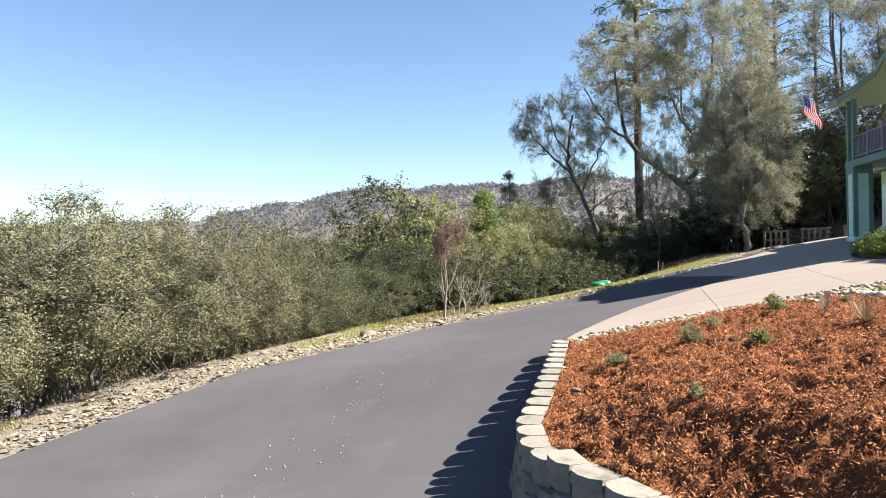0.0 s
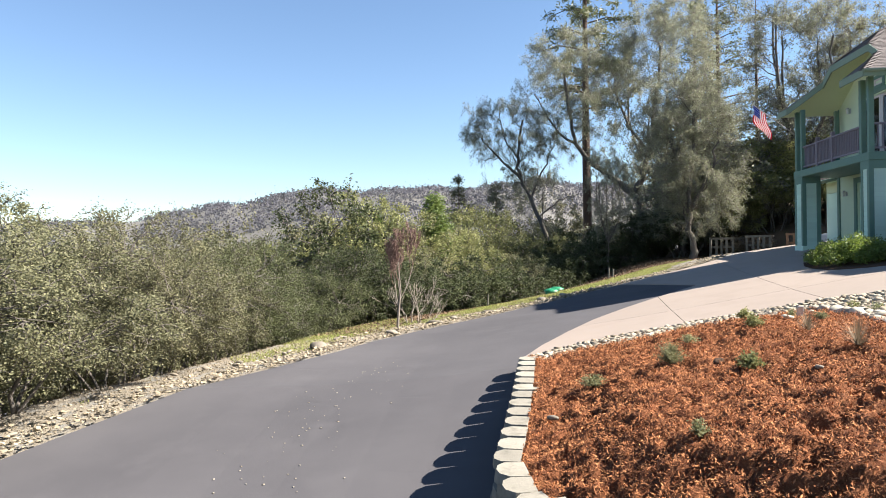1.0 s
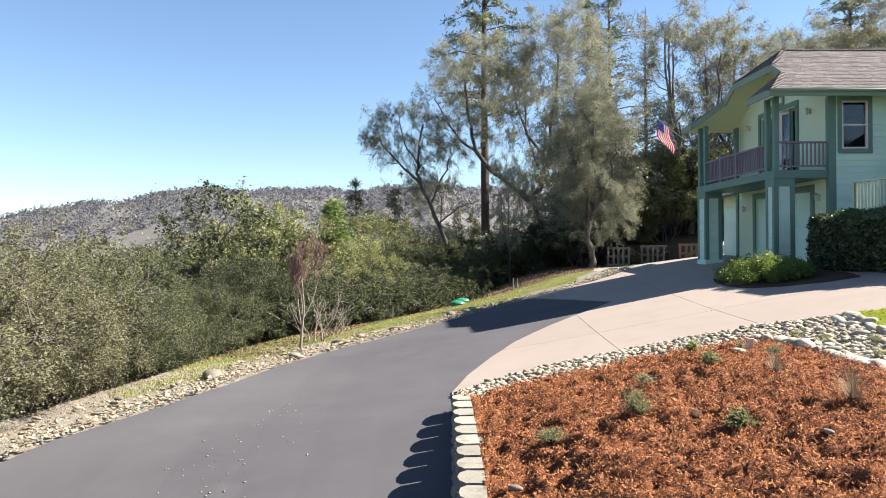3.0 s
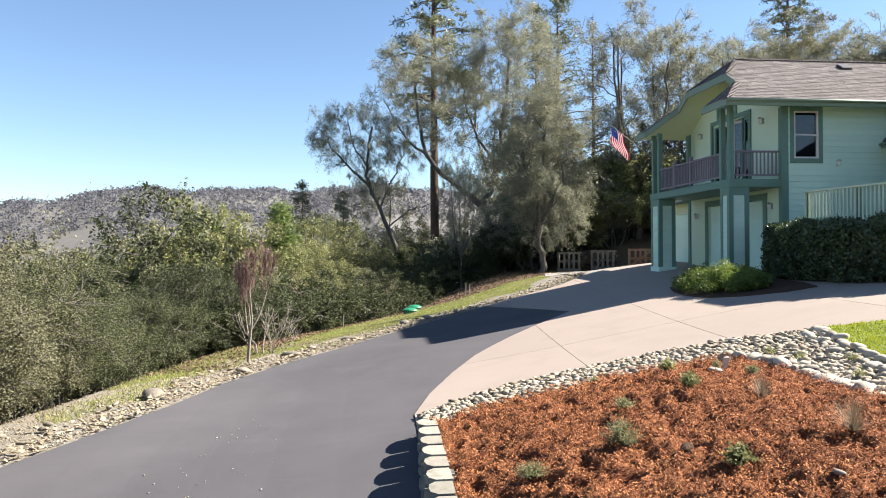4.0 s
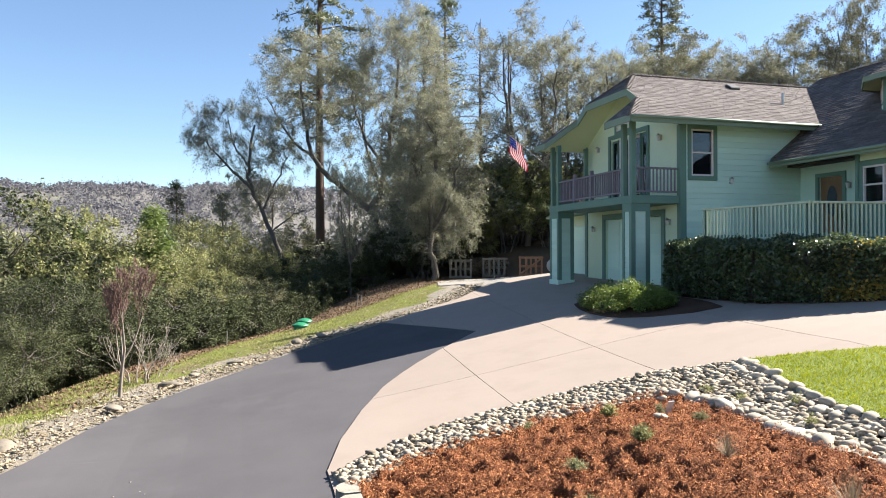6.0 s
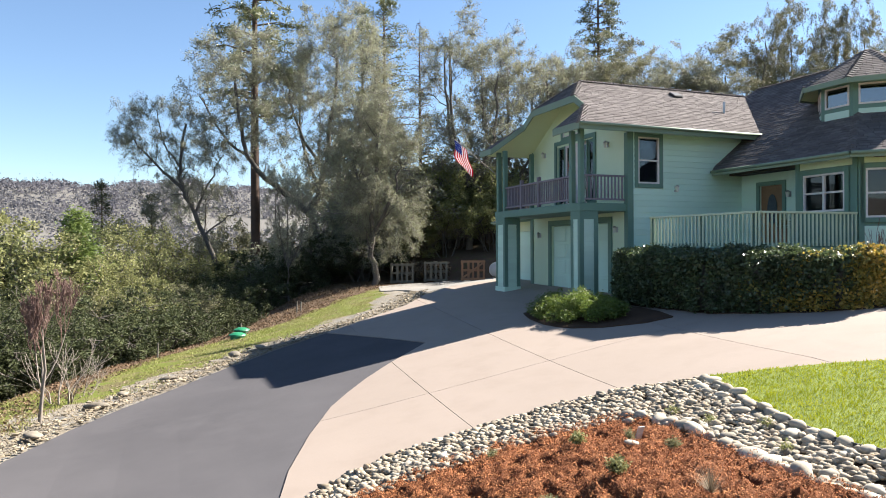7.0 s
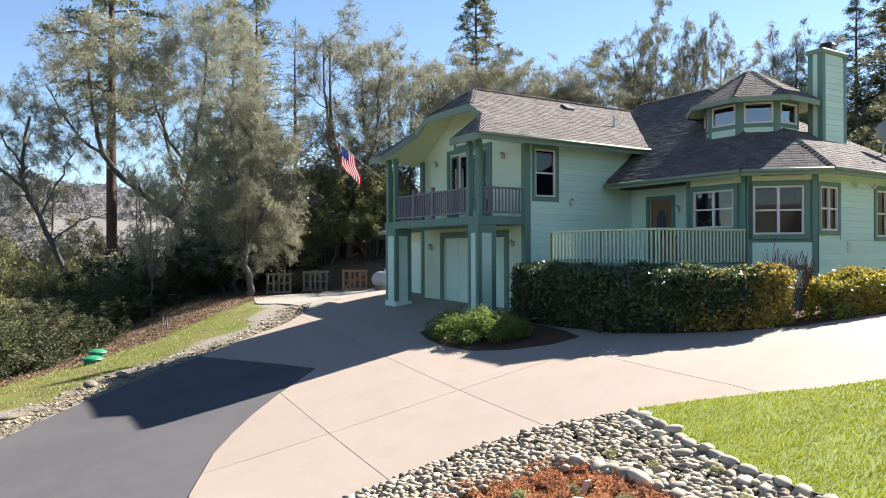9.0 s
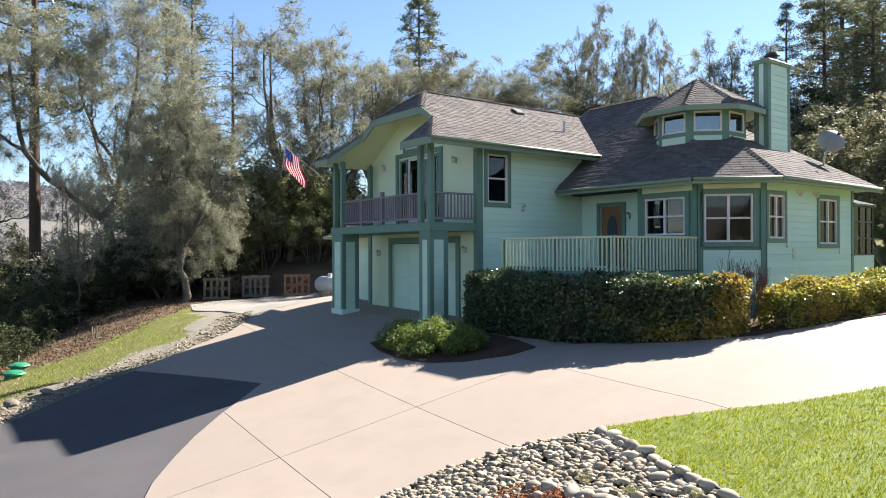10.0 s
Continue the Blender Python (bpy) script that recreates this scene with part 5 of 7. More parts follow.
def make_thicket(name, seed, label, w, h, lobes, clumps, leaves, leaf, leaf_size, bark, group="", category="tree", twigs=5, hem=0.3):
    """A many-stemmed scrub oak: leaning stems carrying several rounded masses of leaves, open and twiggy below."""
    rng = np.random.default_rng(seed)
    t = thing(name, (0, 0, 0), label, category, group)
    out, fine, L = [], [], []
    for k in range(lobes):
        a, r = 2 * math.pi * (k + rng.uniform(-.35, .35)) / lobes, w * rng.uniform(0.16, 0.32)
        L.append((np.array([math.cos(a) * r, math.sin(a) * r, h * rng.uniform(0.36, 0.66)]), w * rng.uniform(0.17, 0.27)))
    L.append((np.array([rng.normal() * 0.05 * w, rng.normal() * 0.05 * w, h * 0.72]), w * 0.27))
    for c, r in L:
        b = np.array([c[0] * 0.12 + rng.normal() * 0.12, c[1] * 0.12 + rng.normal() * 0.12, -0.4])
        out.append(bent([b, b * 0.5 + c * 0.4 + rng.normal(size=3) * 0.15, c], rng.uniform(0.035, 0.07) * h / 5, 0.02, rng, 0.04, 3))
    size = np.array([r * r for c, r in L])
    cents, rads = [], []
    for k in range(clumps):
        c, r = L[rng.choice(len(L), p=size / size.sum())]
        q = rng.normal(size=3)
        q /= np.linalg.norm(q)
        e = c + q * r * rng.uniform(0.72, 1.08) * np.array([1, 1, 0.95 * h / w])
        if e[2] < hem * h and rng.uniform() < 0.88:
            e[2] = h * rng.uniform(hem, 0.5)
        e[2] = max(e[2], 0.06 * h)
        if k % 3 == 0:
            out.append(bent([c, (c + e) / 2 + rng.normal(size=3) * 0.1, e], 0.02, 0.008, rng, 0.03, 2))
        cents.append(e)
        rads.append(rng.uniform(0.045, 0.09) * w)
    pts = sprays(rng, np.array(cents), rads, leaves // clumps, twigs, fine, 0.05, 0.045)
    pts = pts[pts[:, 2] > -0.2]
    tagged(part("trunk", limbs_bm(out), bark, t, "", True), kind="stuff")
    tagged(part("twig_spray", limbs_bm(fine[::2], 0.001), bark, t, "", True), "fine twigs", kind="stuff")
    v, f = leaf_quads(pts, leaf_size, rng, 0.6)
    mesh_ob("crown", quick_mesh("crown", v, f, leaf), None, t)
    return t


def make_pine(name, seed, label, height, spread, whorls, leaf, bare=0.25, group="", tufts=26, dead=False, droop=0.15, size=0.34, taper=0.75):
    """A conifer: straight trunk, whorls of limbs, tufts of needles along them."""
    rng = np.random.default_rng(seed)
    t = thing(name, (0, 0, 0), label, "tree", group)
    out = [([(0, 0, -0.5), (0.05, 0, height * 0.4), (0.02, 0.05, height * 0.8), (0, 0, height)], [height * 0.0115, height * 0.009, height * 0.004, 0.02])]
    pts = []
    for k in range(whorls):
        s = bare + (1 - bare) * (k + rng.uniform(0, 0.8)) / whorls
        z = s * height
        ln = spread * (1 - s) ** taper * 1.15 + 0.2
        for j in range(rng.integers(3, 6)):
            a = rng.uniform(0, 2 * math.pi)
            l = ln * rng.uniform(0.5, 1.1)
            e = np.array([math.cos(a) * l, math.sin(a) * l, z + l * (0.12 - droop)])
            mid = np.array([math.cos(a) * l * 0.5, math.sin(a) * l * 0.5, z + l * 0.12])
            out.append(([(0, 0, z), mid, e], [0.012 * l + 0.02, 0.01 * l + 0.01, 0.01]))
            if not dead:
                u = np.repeat(rng.uniform(0.35, 1.05, 1 + tufts // 10) ** 0.8, 10)
                q = np.where(u[:, None] < 0.5, mid * (u[:, None] / 0.5) + np.array([0, 0, z]) * (1 - u[:, None] / 0.5), mid + (e - mid) * (u[:, None] - 0.5) / 0.5)
                q = q + np.repeat(rng.normal(0, 0.12, (len(u) // 10, 3)), 10, 0) + rng.normal(size=(len(u), 3)) * np.array([0.15, 0.15, 0.11])
                pts.append(q)
    part("trunk", limbs_bm(out), M_PINEBARK, t, "", True)
    if not dead:
        v, f = leaf_quads(np.concatenate(pts), size, rng, 0.26, 0.3)
        mesh_ob("crown", quick_mesh("crown", v, f, leaf), None, t)
    return t


def plant_to(proto, x, y, tall, wide=1.0, turn=0.0, sink=0.15, first=[]):
    """Stands a tree on the land, grown to a height; the prototype itself is used the first time."""
    crown = [c for c in proto.children if c.name.startswith("crown")] or proto.children
    top = float(np.percentile([v.co.z for c in crown for v in list(c.data.vertices)[::5]], 98.5 if len(crown) == 1 else 100))
    s = (tall + sink) / top
    z = float(land(x, y)) - sink
    if proto.name not in first:
        first.append(proto.name)
        ob = proto
        ob.matrix_basis = pose(x, y, z, 0, 0, turn)
    else:
        ob = copy_thing(proto, pose(x, y, z, 0, 0, turn))
    ob.scale = (s * wide, s * wide, s)
    return ob


# ---- trees ----
rt = random.Random(11)
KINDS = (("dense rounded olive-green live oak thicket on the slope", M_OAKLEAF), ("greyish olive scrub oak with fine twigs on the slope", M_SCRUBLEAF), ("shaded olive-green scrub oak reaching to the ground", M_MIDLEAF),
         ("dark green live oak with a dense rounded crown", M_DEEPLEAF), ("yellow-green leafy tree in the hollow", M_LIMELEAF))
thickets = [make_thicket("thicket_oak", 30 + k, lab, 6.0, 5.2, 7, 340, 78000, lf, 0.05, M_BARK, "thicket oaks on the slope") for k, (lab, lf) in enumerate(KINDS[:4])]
WOODS_BEHIND = [(-34, -42, 0, 10), (-30, -54, 2, 12), (-20, -62, 0, 13), (-8, -66, 1, 13), (4, -60, 2, 12), (16, -56, 0, 13), (28, -50, 2, 12), (-42, -30, 1, 11), (-26, -48, 3, 9), (-14, -56, 2, 10)]
far_thickets = [make_thicket("thicket_oak", 130 + k, lab, 6.0, 5.8, 8, 280, 30000, lf, 0.08, M_BARK, "thicket oaks on the slope", twigs=4) for k, (lab, lf) in enumerate(KINDS)]
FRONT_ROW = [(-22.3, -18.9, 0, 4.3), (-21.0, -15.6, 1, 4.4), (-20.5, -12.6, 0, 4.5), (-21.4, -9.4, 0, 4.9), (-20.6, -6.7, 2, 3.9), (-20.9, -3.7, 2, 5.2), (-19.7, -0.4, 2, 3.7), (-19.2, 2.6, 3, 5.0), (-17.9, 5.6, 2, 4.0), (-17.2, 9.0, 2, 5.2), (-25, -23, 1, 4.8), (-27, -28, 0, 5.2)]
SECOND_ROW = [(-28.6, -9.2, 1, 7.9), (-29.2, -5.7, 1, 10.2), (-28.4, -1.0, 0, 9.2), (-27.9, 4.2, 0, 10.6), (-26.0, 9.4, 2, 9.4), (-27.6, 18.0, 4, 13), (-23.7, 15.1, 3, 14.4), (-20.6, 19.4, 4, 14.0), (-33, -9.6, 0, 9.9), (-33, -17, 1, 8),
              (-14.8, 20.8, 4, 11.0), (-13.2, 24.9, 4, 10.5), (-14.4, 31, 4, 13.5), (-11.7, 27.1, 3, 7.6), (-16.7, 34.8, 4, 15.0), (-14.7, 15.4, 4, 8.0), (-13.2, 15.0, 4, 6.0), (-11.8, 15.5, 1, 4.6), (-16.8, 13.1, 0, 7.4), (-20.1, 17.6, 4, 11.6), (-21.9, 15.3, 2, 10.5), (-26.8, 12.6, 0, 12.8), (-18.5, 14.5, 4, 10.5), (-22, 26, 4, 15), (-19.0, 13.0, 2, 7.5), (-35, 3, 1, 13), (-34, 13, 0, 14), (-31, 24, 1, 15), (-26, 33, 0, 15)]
THIRD_ROW = [(-30, 42, 1, 17), (-25, 44, 0, 17), (-20, 47, 4, 16), (-15, 50, 0, 15), (-10, 47, 1, 14), (-6, 52, 0, 14), (-9, 40, 4, 10), (-12, 38, 0, 10), (-36, 36, 0, 18), (-40, 24, 1, 17), (-41, 10, 0, 16), (-28, 55, 1, 19), (-18, 60, 0, 18), (-38, 50, 4, 20), (-8, 34, 4, 8), (-21, 36, 0, 13.5)]
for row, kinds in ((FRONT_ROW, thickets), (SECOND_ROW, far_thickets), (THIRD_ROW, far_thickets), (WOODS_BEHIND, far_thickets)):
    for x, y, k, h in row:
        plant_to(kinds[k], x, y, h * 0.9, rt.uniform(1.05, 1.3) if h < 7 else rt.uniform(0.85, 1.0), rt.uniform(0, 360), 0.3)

elbow_oak = limbed_oak("oak_tree", 71, "tall oak with a long bent limb and an open grey-green crown",
                       [([(0, 0, -0.6), (-0.35, 0.1, 3.0), (-1.5, 0.2, 6.2)], 0.46), ([(-1.5, 0.2, 6.2), (-3.6, 0.5, 7.9), (-5.9, 0.8, 10.2), (-6.7, 1.0, 13.0), (-7.2, 0.6, 17.0)], 0.3),
                        ([(-1.5, 0.2, 6.2), (-0.4, 0.3, 8.4), (0.3, 0.5, 12.5), (0.9, 0.2, 18.5)], 0.3), ([(0.4, -0.3, -0.6), (1.0, -0.6, 3.2), (1.7, -1.0, 7.5), (2.6, -1.4, 13.0)], 0.26),
                        ([(-0.2, 0.4, 9.5), (-2.2, 1.2, 13.0), (-3.4, 1.6, 17.5)], 0.16), ([(-5.9, 0.8, 10.2), (-8.3, 1.4, 12.5), (-10.0, 1.2, 15.5)], 0.14)],
                       [((-7.2, 0.8, 15.8), (4.6, 4.2, 5.4), 170), ((1.2, 0.3, 17.2), (5.0, 4.4, 5.6), 230), ((2.6, -0.4, 10.0), (4.0, 3.6, 5.6), 150), ((-3.8, 1.2, 18.0), (3.4, 3.6, 3.4), 60), ((-3.2, 1.0, 10.8), (3.0, 3.0, 3.0), 24), ((3.6, -0.6, 4.6), (3.2, 3.0, 2.6), 50)],
                       150000, M_GREYLEAF, 0.098, 7, "oaks", 0.12, 0.98)
front_oak = limbed_oak("oak_tree", 72, "dense silvery oak whose crown hangs to the ground",
                       [([(0, 0, -0.5), (-0.15, 0.0, 1.4), (-0.35, 0.1, 3.4), (-0.2, 0.2, 5.5), (0.1, 0.2, 9.5)], 0.25), ([(-0.3, 0.1, 3.0), (1.0, -0.3, 5.6), (1.6, -0.6, 7.6)], 0.15), ([(-0.2, 0.2, 5.0), (-1.3, 0.6, 7.4), (-1.6, 0.8, 9.5)], 0.13)],
                       [((0.5, 0.0, 7.4), (2.9, 2.8, 5.2), 210), ((0.5, -0.2, 4.4), (2.6, 2.5, 3.0), 90), ((-1.4, 0.2, 9.0), (2.4, 2.5, 3.4), 70)],
                       108000, M_GREYLEAF, 0.072, 7, "oaks", 0.16, 0.72)
lean_oak = limbed_oak("oak_tree", 84, "leaning open-crowned oak with dark crooked limbs",
                      [([(0.9, 0, -6.2), (0.6, 0, -2.5), (0.1, 0.1, 1.6), (-1.9, 0.2, 5.6), (-2.9, 0.3, 7.4), (-3.2, 0.3, 9.5), (-2.6, 0.5, 12.5)], 0.32), ([(-2.9, 0.3, 7.4), (-4.8, 0.6, 8.9), (-7.4, 0.8, 11.3)], 0.17), ([(-1.9, 0.2, 5.6), (-0.6, 0.5, 8.0), (0.8, 0.8, 10.2)], 0.13),
                       ([(-1.0, 0.1, 4.0), (1.2, 0.3, 5.4), (3.4, 0.2, 6.0)], 0.09), ([(-3.1, 0.3, 9.0), (-4.6, 0.2, 11.0), (-5.2, 0.4, 13.4)], 0.11)],
                      [((-4.4, 0.6, 11.6), (4.8, 3.8, 3.0), 120), ((-7.6, 0.8, 12.0), (2.2, 2.4, 2.2), 34), ((0.0, 0.6, 9.2), (2.8, 2.8, 2.8), 44), ((-4.0, 0.3, 7.0), (3.6, 3.0, 1.8), 22)],
                      52000, M_GREYLEAF, 0.088, 9, "oaks", 0.06, 0.85)
big_oak = make_oak("oak_tree", 73, "tall many-limbed oak with a fine grey-green crown", 20, 13.0, 0.1, 190, 42000, M_GREYLEAF, 0.12, (-0.04, 0), "oaks", 6, 0.36, 0.06)
bare_oak = make_oak("oak_tree", 95, "open winter oak with thin grey-brown leaves", 15, 10, 0.25, 210, 44000, M_GREYLEAF, 0.095, (0.03, 0), "oaks", 10, 0.26, 0.1)
full_oak = make_oak("oak_tree", 99, "full-crowned live oak on the rise behind the house", 14, 11, 0.15, 200, 56000, M_OAKLEAF, 0.105, (0.0, 0.05), "oaks", 7, 0.28, 0.12)
for tree, x, y, lift, turn, wide in ((elbow_oak, -0.35, 31.9, -0.1, -12, 1.0), (front_oak, 0.26, 19.6, -0.1, -16, 1.0), (lean_oak, -8.9, 32.5, 5.2, -3, 0.78)):
    tree.matrix_basis = pose(x, y, float(land(x, y)) + lift, 0, 0, turn) @ Matrix.Diagonal((wide, wide, 1, 1))
OAKS = [(big_oak, 3.0, 44.0, 27.0, 0.72, 130), (bare_oak, 8.4, 23.5, 16.6, 0.95, 0), (bare_oak, 13.3, 25.3, 14, 1.0, 100),
        (full_oak, 23.6, 24.7, 13.4, 1.1, 60), (bare_oak, 25.2, 20.0, 12.0, 1.2, 250), (bare_oak, 24.1, 28.7, 14, 1.1, 300), (full_oak, 31.7, 22.3, 13.6, 1.1, 190), (bare_oak, 36.6, 20.3, 11, 0.9, 30), (full_oak, 37.6, 20.3, 16.8, 0.62, 40), (full_oak, 40, 17.2, 15, 0.5, 160)]
OAKS_BEHIND = [(bare_oak, 39.6, 8.9, 13.4, 0.85, 80), (full_oak, 28.0, 18.4, 10.5, 1.1, 80), (bare_oak, 38.0, 11.4, 10.8, 1.0, 150), (bare_oak, 18.5, 26.0, 13.5, 0.8, 20), (big_oak, -10.5, 47, 20, 0.7, 90), (bare_oak, -5.2, 20.6, 8.5, 0.55, 40), (full_oak, 34.5, 15.5, 10, 1.1, 300), (bare_oak, 20, 32, 12.5, 0.9, 10), (full_oak, 42, 12, 9, 1.2, 100)]
for row in (OAKS, OAKS_BEHIND):
    for proto, x, y, h, w, turn in row:
        plant_to(proto, x, y, h, w, turn)

ever = make_thicket("evergreen_oak", 51, "broad dense live oak with pale sunlit leaves", 6.5, 6.0, 9, 190, 20000, M_OAKLEAF, 0.11, M_BARK, "evergreens behind the house")
under = make_thicket("understory_shrub", 52, "fresh green shrub in the shade of the oaks", 4.0, 3.4, 7, 150, 14000, M_LIMELEAF, 0.085, M_BARK, "understory shrubs", "shrub")
# Leaf colour kept near black to stand in for shade under the trees.
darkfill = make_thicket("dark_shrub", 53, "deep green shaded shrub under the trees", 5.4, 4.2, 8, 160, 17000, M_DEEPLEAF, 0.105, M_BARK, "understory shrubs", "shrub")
greyfill = make_thicket("brush_shrub", 54, "grey-brown twiggy brush under the trees", 4.6, 3.4, 8, 150, 9000, M_GREYLEAF, 0.085, M_GREYTWIG, "understory shrubs", "shrub", 8)
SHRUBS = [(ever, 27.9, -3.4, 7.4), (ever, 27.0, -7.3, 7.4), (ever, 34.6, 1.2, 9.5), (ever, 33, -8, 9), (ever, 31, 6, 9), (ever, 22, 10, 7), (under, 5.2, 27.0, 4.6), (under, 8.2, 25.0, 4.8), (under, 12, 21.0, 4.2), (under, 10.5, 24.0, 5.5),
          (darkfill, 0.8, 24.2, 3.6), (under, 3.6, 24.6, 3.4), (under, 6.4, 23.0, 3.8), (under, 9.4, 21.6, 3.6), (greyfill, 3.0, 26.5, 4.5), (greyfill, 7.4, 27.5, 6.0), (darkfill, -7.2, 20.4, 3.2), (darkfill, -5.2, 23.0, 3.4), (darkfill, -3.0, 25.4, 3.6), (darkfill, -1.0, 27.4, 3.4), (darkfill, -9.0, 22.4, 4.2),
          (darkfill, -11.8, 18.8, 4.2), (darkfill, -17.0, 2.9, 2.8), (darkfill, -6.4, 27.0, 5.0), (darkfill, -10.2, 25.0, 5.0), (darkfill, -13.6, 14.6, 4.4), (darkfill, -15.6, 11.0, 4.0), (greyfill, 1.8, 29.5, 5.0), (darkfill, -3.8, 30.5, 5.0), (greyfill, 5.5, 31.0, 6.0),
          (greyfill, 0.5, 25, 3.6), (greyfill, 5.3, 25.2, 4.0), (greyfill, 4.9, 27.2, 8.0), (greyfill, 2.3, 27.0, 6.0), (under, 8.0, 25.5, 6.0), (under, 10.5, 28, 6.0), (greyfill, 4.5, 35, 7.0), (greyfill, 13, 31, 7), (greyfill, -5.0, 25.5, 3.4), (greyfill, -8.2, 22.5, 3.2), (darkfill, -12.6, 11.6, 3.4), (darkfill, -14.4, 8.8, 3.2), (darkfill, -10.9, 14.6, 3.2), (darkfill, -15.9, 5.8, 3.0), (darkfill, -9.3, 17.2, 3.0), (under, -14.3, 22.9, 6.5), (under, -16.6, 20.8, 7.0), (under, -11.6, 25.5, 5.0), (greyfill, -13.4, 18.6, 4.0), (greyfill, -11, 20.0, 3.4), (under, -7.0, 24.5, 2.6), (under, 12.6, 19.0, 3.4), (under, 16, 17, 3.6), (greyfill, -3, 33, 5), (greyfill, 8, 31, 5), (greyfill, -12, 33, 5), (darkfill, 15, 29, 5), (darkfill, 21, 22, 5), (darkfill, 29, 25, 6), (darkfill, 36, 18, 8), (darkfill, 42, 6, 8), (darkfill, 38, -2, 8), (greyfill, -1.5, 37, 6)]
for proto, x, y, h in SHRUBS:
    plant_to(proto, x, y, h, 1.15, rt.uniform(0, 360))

pine = make_pine("pine_tree", 61, "tall ponderosa pine with a bare lower trunk", 25, 4.6, 30, M_NEEDLE, 0.46, "pines", 120, False, 0.12, 0.26)
wood_pine = make_pine("pine_tree", 65, "dense dark pine on the rise behind the house", 22, 5.2, 36, M_NEEDLE, 0.12, "pines", 110, False, 0.1, 0.28)
grey_pine = make_pine("pine_tree", 62, "slender foothill pine with open branches", 20, 4.2, 34, M_NEEDLE, 0.2, "pines", 55, False, 0.0, 0.24)
cone_fir = make_pine("fir_tree", 63, "bright green cone-shaped conifer among the oaks", 9, 2.7, 44, M_FIRLEAF, 0.03, "conifers", 80, False, 0.3, 0.2, 1.05)
dead_pine = make_pine("dead_pine", 64, "dead standing pine with bare grey branches", 20, 3.0, 40, M_NEEDLE, 0.2, "pines", 0, True)
for proto, x, y, h in ((pine, -4.6, 43.7, 42), (wood_pine, 62, 10.5, 29), (wood_pine, 66, 8.7, 30), (wood_pine, 60, 2.8, 25), (wood_pine, 63.6, -0.5, 26), (grey_pine, 58, 7.5, 22), (grey_pine, 9.4, 48.4, 29.5), (dead_pine, 12.1, 44.4, 22.5), (wood_pine, 29.9, 38.6, 24), (wood_pine, 44.3, 4.1, 19), (wood_pine, 41.8, -0.3, 18.5), (grey_pine, 46.7, 8.3, 16.5), (wood_pine, 57, 1, 22), (grey_pine, 7.4, 50, 28), (grey_pine, -17.7, 44.2, 20.1), (grey_pine, -13.4, 34.5, 15)):
    plant_to(proto, x, y, h, 1.0, rt.uniform(0, 360))
plant_to(cone_fir, -16.7, 17.2, 10.8, 1.2, 40)
plant_to(cone_fir, -20.5, 17.5, 11.0, 0.6, 200)

sapling = make_tree("sapling", 77, "young bare tree with a pale trunk and reddish twigs", "tree", 2.2, 0.075, 5, M_OAKLEAF, 0.1, 0, 0.3, M_PALEBARK, (0, 0), 1, twig=M_TWIG, bend=0.1, fork=(4, 5), shrink=0.58, rise=0.18, wide=0.6, min_r=0.008)
plant_to(sapling, -15.0, -5.2, 3.6, 1.0)
bare_bush = make_tree("bare_shrub", 78, "leafless pale shrub beside the young tree", "shrub", 0.8, 0.03, 3, M_OAKLEAF, 0.1, 0, 0.3, M_PALEBARK, (0, 0), 5, bend=0.2, fork=(2, 3), shrink=0.7, rise=0.1, wide=0.6, min_r=0.006)
plant_to(bare_bush, -14.7, -2.7, 1.5, 1.2)


# ---- distant woods ----
def far_woods():
    """Crowns on the far hills, each a loose clump of a few ragged tufts."""
    rng = np.random.default_rng(5)
    n = 36000
    az = rng.uniform(-1.15, 0.6, n)
    r = 120 + 900 * rng.uniform(0, 1, n) ** 0.7
    x, y = -10 + np.sin(az) * r, -25 + np.cos(az) * r
    keep = np.array([noise.noise((a * 0.011, b * 0.011, 0)) + 0.5 * noise.noise((a * 0.05, b * 0.05, 3)) for a, b in zip(x, y)]) > -0.42 - 0.3 * (r < 300)
    x, y, r = x[keep], y[keep], r[keep]
    z = land(x, y)
    n, m = len(x), 10
    w = rng.uniform(1.8, 3.6, n) * (0.75 + 0.25 * r / 400)
    h = w * rng.uniform(0.8, 1.5, n)
    tall = rng.uniform(size=n) < 0.06
    w, h = np.where(tall, w * 0.45, w), np.where(tall, h * 2.1, h)
    up = rng.uniform(0, 1, (n, m))
    a = rng.uniform(0, 2 * math.pi, (n, m))
    rad = np.where(tall[:, None], 1.0 - up, np.sqrt(np.clip(1.1 - up**2, 0, 1))) * rng.uniform(0.3, 1.0, (n, m)) * w[:, None]
    p = np.stack([x[:, None] + np.cos(a) * rad, y[:, None] + np.sin(a) * rad, z[:, None] + up * h[:, None] * 1.25], -1).reshape(-1, 3)
    v, f = leaf_quads(p, 1.0, rng, 0.75, 0.45)
    k = np.repeat((w * 0.55)[:, None], m, 1).reshape(-1, 1, 1)
    c = np.repeat(p[:, None], 4, 1)
    v = (c + (v.reshape(-1, 4, 3) - c) * k).reshape(-1, 3)
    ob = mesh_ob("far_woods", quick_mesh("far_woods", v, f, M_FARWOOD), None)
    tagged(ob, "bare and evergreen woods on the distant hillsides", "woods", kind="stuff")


far_woods()


